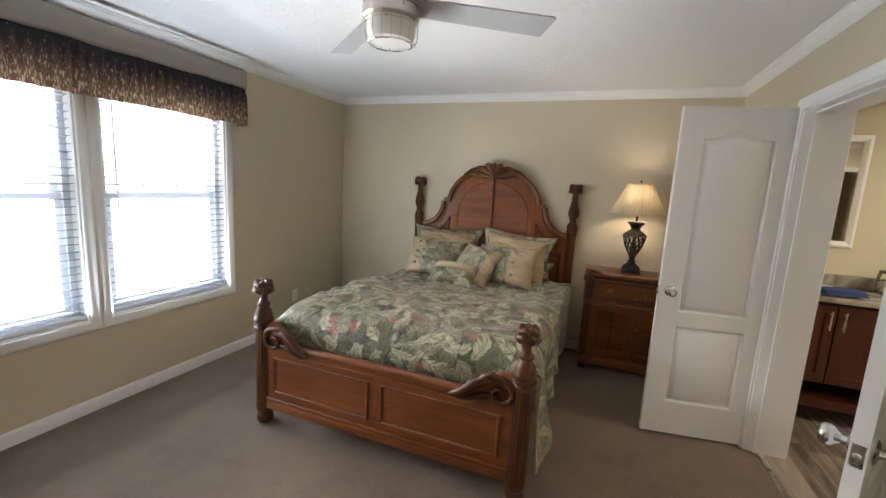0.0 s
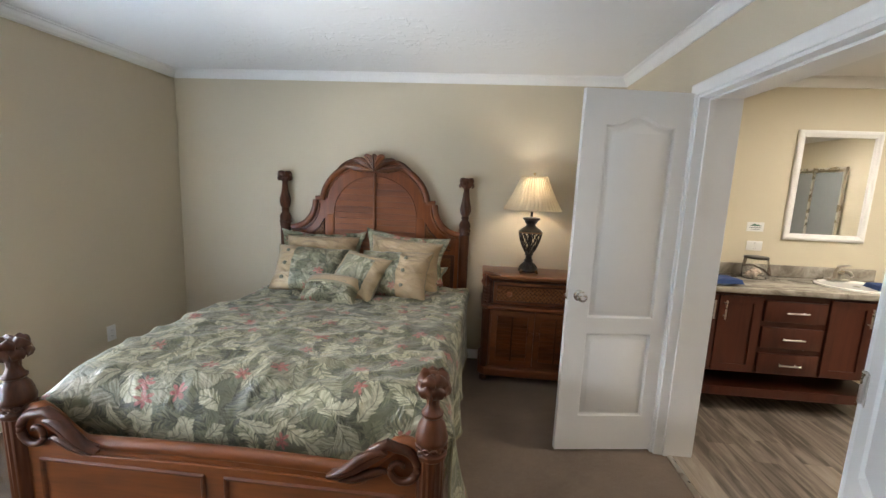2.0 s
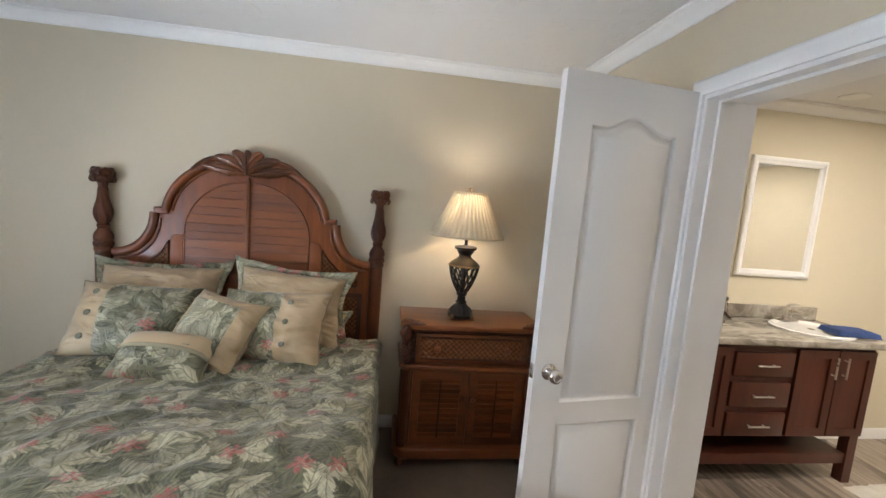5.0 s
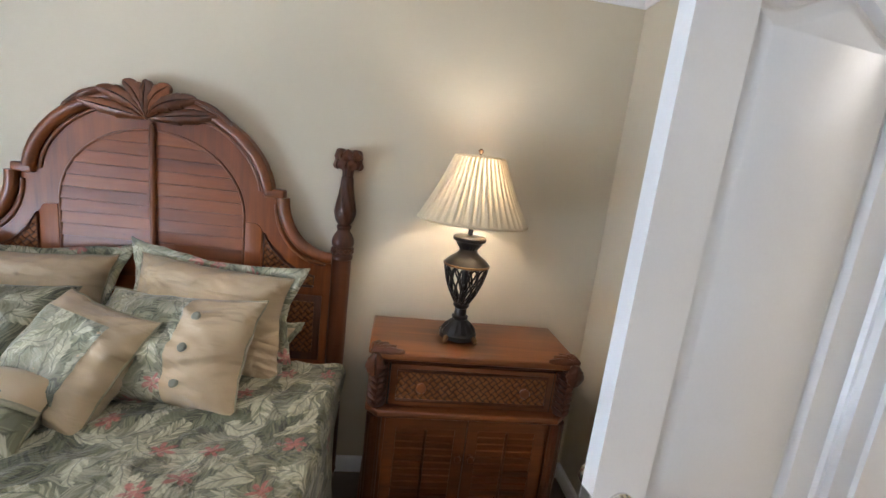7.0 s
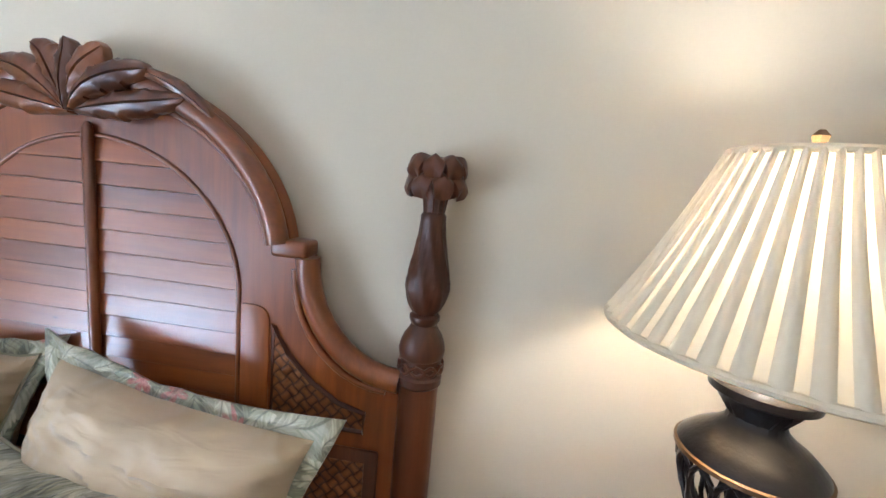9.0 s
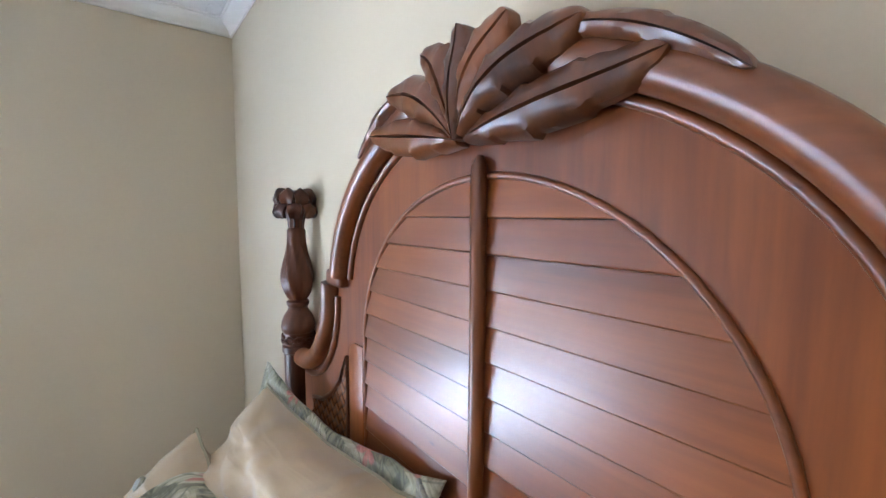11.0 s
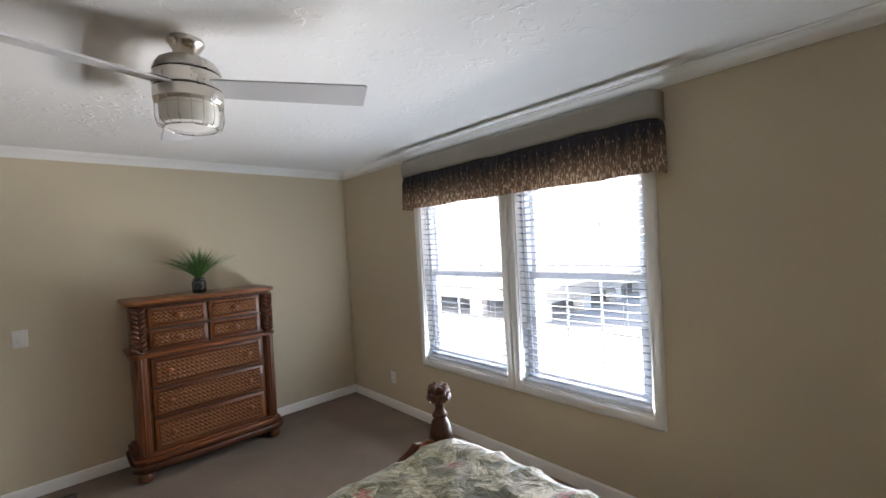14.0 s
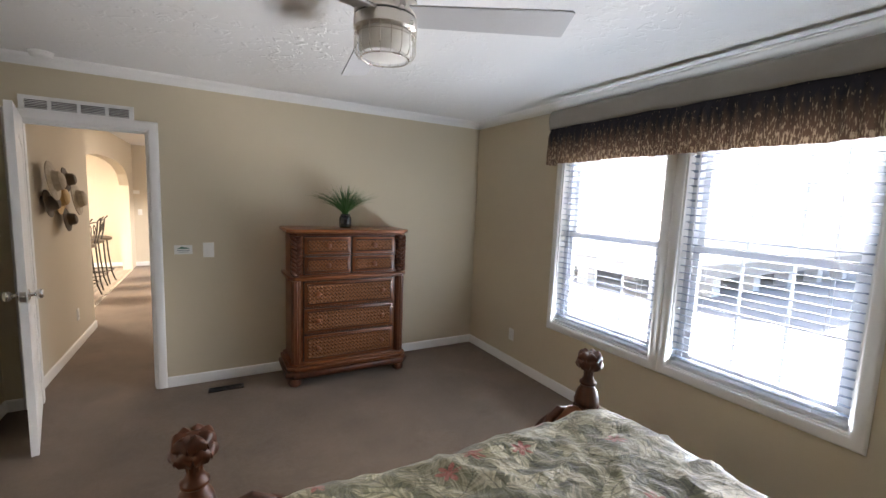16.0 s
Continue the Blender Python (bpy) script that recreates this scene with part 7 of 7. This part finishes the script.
def basin(x):
    s = thing("sink_basin", pose(x, 4.17, VZ), "white oval drop-in basin in the counter", "sink", "pair of basins")
    bm = bmesh.new()
    prof = [(1.0, 0.001), (1.0, 0.010), (0.96, 0.015), (0.90, 0.013), (0.86, 0.006), (0.82, 0.004), (0.5, 0.0028), (0.1, 0.0022)]
    rings = [[bm.verts.new((0.25 * r * math.cos(2 * math.pi * i / 40), 0.20 * r * math.sin(2 * math.pi * i / 40), z)) for i in range(40)] for r, z in prof]
    for a, b in zip(rings, rings[1:]):
        for i in range(40):
            bm.faces.new((a[i], a[(i + 1) % 40], b[(i + 1) % 40], b[i]))
    bm.faces.new(rings[-1])
    part("bowl", bm, M_CERAMIC, s)
    part("drain", lathe(bmesh.new(), [(0.02, 0.003), (0.02, 0.005), (0.002, 0.0055)], 20), M_CHROME, s, "chrome drain")
    f = thing("basin_faucet", pose(x, 4.345, VZ + 0.012), "brushed nickel single-lever basin faucet", "faucet", "pair of faucets")
    part("deck_plate", B(-0.075, 0.075, -0.025, 0.025, 0.0, 0.012, bevel=0.005), M_NICKEL, f)
    part("body", lathe(bmesh.new(), [(0.026, 0.012), (0.024, 0.03), (0.022, 0.06), (0.020, 0.075), (0.01, 0.085)], 24), M_NICKEL, f)
    part("spout", tube(bmesh.new(), [(0, -0.01, 0.05), (0, -0.05, 0.075), (0, -0.10, 0.075), (0, -0.125, 0.055)], [0.016, 0.015, 0.013, 0.012], 12), M_NICKEL, f)
    part("lever", tube(bmesh.new(), [(0, 0, 0.083), (0.0, 0.01, 0.10), (0.03, -0.01, 0.115), (0.065, -0.02, 0.118)], [0.014, 0.012, 0.008, 0.006], 10), M_NICKEL, f)


basin(1.80)
basin(2.88)


def towel(x, y, rz):
    def fn(u, v):
        a, b = u * 2 - 1, v * 2 - 1
        e = max(abs(a), abs(b))
        return Vector((a * 0.13, b * 0.085, 0.034 * (1 - e ** 8) ** 0.5 + 0.004 * noise.noise((a * 3, b * 3, x)) * (1 - e ** 4) + 0.001))
    t = thing("folded_towel", pose(x, y, VZ + 0.0155, 0, 0, rz), "folded navy blue hand towel on the counter", "towel", "navy towels")
    part("cloth", grid(bmesh.new(), 18, 14, fn), M_NAVY, t)
    part("lower_fold", B(-0.128, 0.128, -0.083, 0.083, -0.0005, 0.004, bevel=0.0015), M_NAVY, t)


towel(3.02, 4.06, -12)
towel(1.86, 4.02, 8)


def mirror(x0, x1):
    z0, z1 = 1.212, 2.035
    m = thing("wall_mirror", pose(0, BY1, 0), "rectangular wall mirror in a white moulded frame", "mirror", "pair of mirrors")
    bm = bmesh.new()
    o = [(x0, z0), (x1, z0), (x1, z1), (x0, z1)]
    rows = [(0.0, -0.001), (0.0, -0.018), (0.008, -0.024), (0.022, -0.026), (0.034, -0.020), (0.044, -0.018), (0.05, -0.012), (0.052, -0.006)]
    loops = [[bm.verts.new((x, y, z)) for x, z in inset(o, i)] for i, y in rows]
    for a, b in zip(loops, loops[1:]):
        for i in range(4):
            bm.faces.new((a[i], a[(i + 1) % 4], b[(i + 1) % 4], b[i]))
    part("frame", bm, M_WHITE, m, smooth=False)
    part("glass", B(x0 + 0.045, x1 - 0.045, -0.008, -0.004, z0 + 0.045, z1 - 0.045), M_MIRROR, m, "silvered mirror glass", smooth=False)


mirror(1.512, 2.068)
mirror(2.520, 3.105)


def shell_jar():
    j = thing("shell_jar", pose(2.265, 4.30, VZ), "clear glass jar of sea shells with leather strap", "jar")
    part("glass", lathe(bmesh.new(), [(0.070, 0.0), (0.078, 0.006), (0.080, 0.03), (0.080, 0.12), (0.072, 0.145), (0.074, 0.16), (0.071, 0.16), (0.069, 0.145), (0.077, 0.12), (0.077, 0.03), (0.074, 0.008), (0.01, 0.006)], 32), M_GLASS, j, "clear glass body").visible_shadow = False
    part("rim_band", lathe(bmesh.new(), [(0.076, 0.150), (0.079, 0.152), (0.079, 0.164), (0.076, 0.166)], 32), M_BRONZE, j, "dark metal rim")
    r = random.Random(8)
    for k in range(16):
        a, q = r.uniform(0, 6.28), r.uniform(0, 0.045)
        z = 0.022 + 0.05 * (k / 16)
        L = r.uniform(0.018, 0.026)
        bm = lathe(bmesh.new(), [(0.001, 0), (L * 0.5, L * 0.35), (L * 0.62, L * 0.8), (L * 0.4, L * 1.2), (0.001, L * 1.5)], 10, lambda an, rr, zz: rr * (1 + 0.12 * math.cos(5 * an + zz * 200)))
        part("shell", bm, M_SHELL, j, m=pose(q * math.cos(a), q * math.sin(a), z, r.uniform(0, 360), r.uniform(0, 360), 0))
    part("strap", tube(bmesh.new(), [(-0.082, -0.01, 0.155), (-0.10, -0.03, 0.10), (-0.07, -0.075, 0.115), (0.0, -0.092, 0.085), (0.06, -0.078, 0.04), (0.088, -0.03, 0.05), (0.085, 0.0, 0.15)], 0.012, 8, flat=0.35), M_STRAW1, j, "dark leather strap")


shell_jar()


def downlight(x, y, watts):
    d = thing("recessed_downlight", pose(x, y, H), "round white recessed ceiling downlight", "ceiling light", "bath downlights")
    part("trim_ring", lathe(bmesh.new(), [(0.058, -0.0005), (0.078, -0.0005), (0.078, -0.004), (0.070, -0.007), (0.060, -0.005)], 32), M_WHITE, d)
    part("lens", lathe(bmesh.new(), [(0.057, -0.0005), (0.057, -0.003), (0.002, -0.0035)], 28), M_DOWN if watts else M_FROST, d, "frosted lens")
    if watts:
        lamp("downlight", 'AREA', pose(x, y, H - 0.012), watts, (1.0, 0.95, 0.85), 0.11)


downlight(2.93, 4.22, 0)
downlight(3.0, 3.3, 5.5)
downlight(3.9, 2.3, 6)


def rug():
    def fn(u, v):
        a, b = 2 * u - 1, 2 * v - 1
        return Vector((a * 0.40, b * 0.26, 0.012 * (1 - max(abs(a), abs(b)) ** 10) + 0.004 * noise.noise((a * 9, b * 7, 0))))
    r = thing("bath_rug", pose(3.42, 3.70, -0.002, 0, 0, 4), "pale shaggy bath rug on the plank floor", "rug")
    part("pile", grid(bmesh.new(), 40, 28, fn), M_RUG, r)


rug()


# shower enclosure seen in the mirror
def shower():
    s = thing("shower_enclosure", pose(BX1 - 0.04, 1.0, 0, 0, 0, 90), "framed glass shower enclosure with grey panels", "shower")
    part("panel", B(0.0, 1.0, 0.0, 0.012, 0.12, 1.90), M_GREY, s, "grey obscured glass panel", smooth=False)
    for x in (0.0, 0.5, 1.0):
        part("frame_post", B(x - 0.015, x + 0.015, -0.002, 0.03, 0.0, 1.93), M_NICKEL, s, smooth=False)
    part("frame_rail", B(-0.015, 1.015, -0.003, 0.032, 1.93, 1.965), M_NICKEL, s, smooth=False)
    part("curb", B(-0.02, 1.02, -0.03, 0.05, 0.0, 0.12), M_CERAMIC, s, smooth=False)


shower()


# ---- lights of the rooms beyond ----
lamp("kitchen_ceiling_light", 'AREA', pose(3.0, -4.6, HC - 0.02), 75, (1.0, 0.96, 0.86), 0.5)
lamp("living_ceiling_light", 'AREA', pose(-0.3, -3.6, HC - 0.02), 17, (1.0, 0.96, 0.90), 0.4)


# ---- floor planks ----
PLANKS = {}


def lay_planks(base, x0, x1, y0, y1, z, seed):
    """Rows of planks along y with random end joints, cut at the walls."""
    w, L = 0.152, 1.22
    r = random.Random(seed)
    x = x0
    while x < x1 - 0.01:
        ww = min(w, x1 - x)
        y = y0 - r.uniform(0.1, L)
        while y < y1:
            a, b = max(y, y0), min(y + L, y1)
            if b - a > 0.02:
                key = (round(ww, 3), round(b - a, 3))
                if key not in PLANKS:
                    bm = box(bmesh.new(), 0.0007, ww - 0.0007, 0.0008, b - a - 0.0008, -0.011, 0.0)
                    me = bpy.data.meshes.new("plank")
                    bm.to_mesh(me)
                    bm.free()
                    me.materials.append(M_PLANK)
                    PLANKS[key] = me
                o = new("plank", PLANKS[key])
                o.parent = base
                o.location = (x, a, z)
            y += L
        x += w


lay_planks(bpy.data.objects["floor_bath"], XE + 0.10, BX1, BY0, BY1, 0.0, 5)
_kit = structure("floor_kitchen", B(1.41, 4.85, HY, -2.19, -0.25, -0.013), M_BLACK, "dark underlay below kitchen planks", "floor")
lay_planks(_kit, 1.415, 4.8, HY, -2.19, -0.001, 6)
structure("trim_threshold", B(1.385, 1.415, -6.24, -2.55, -0.002, 0.005, bevel=0.002), M_NICKEL, "thin metal strip at the carpet edge", "threshold")
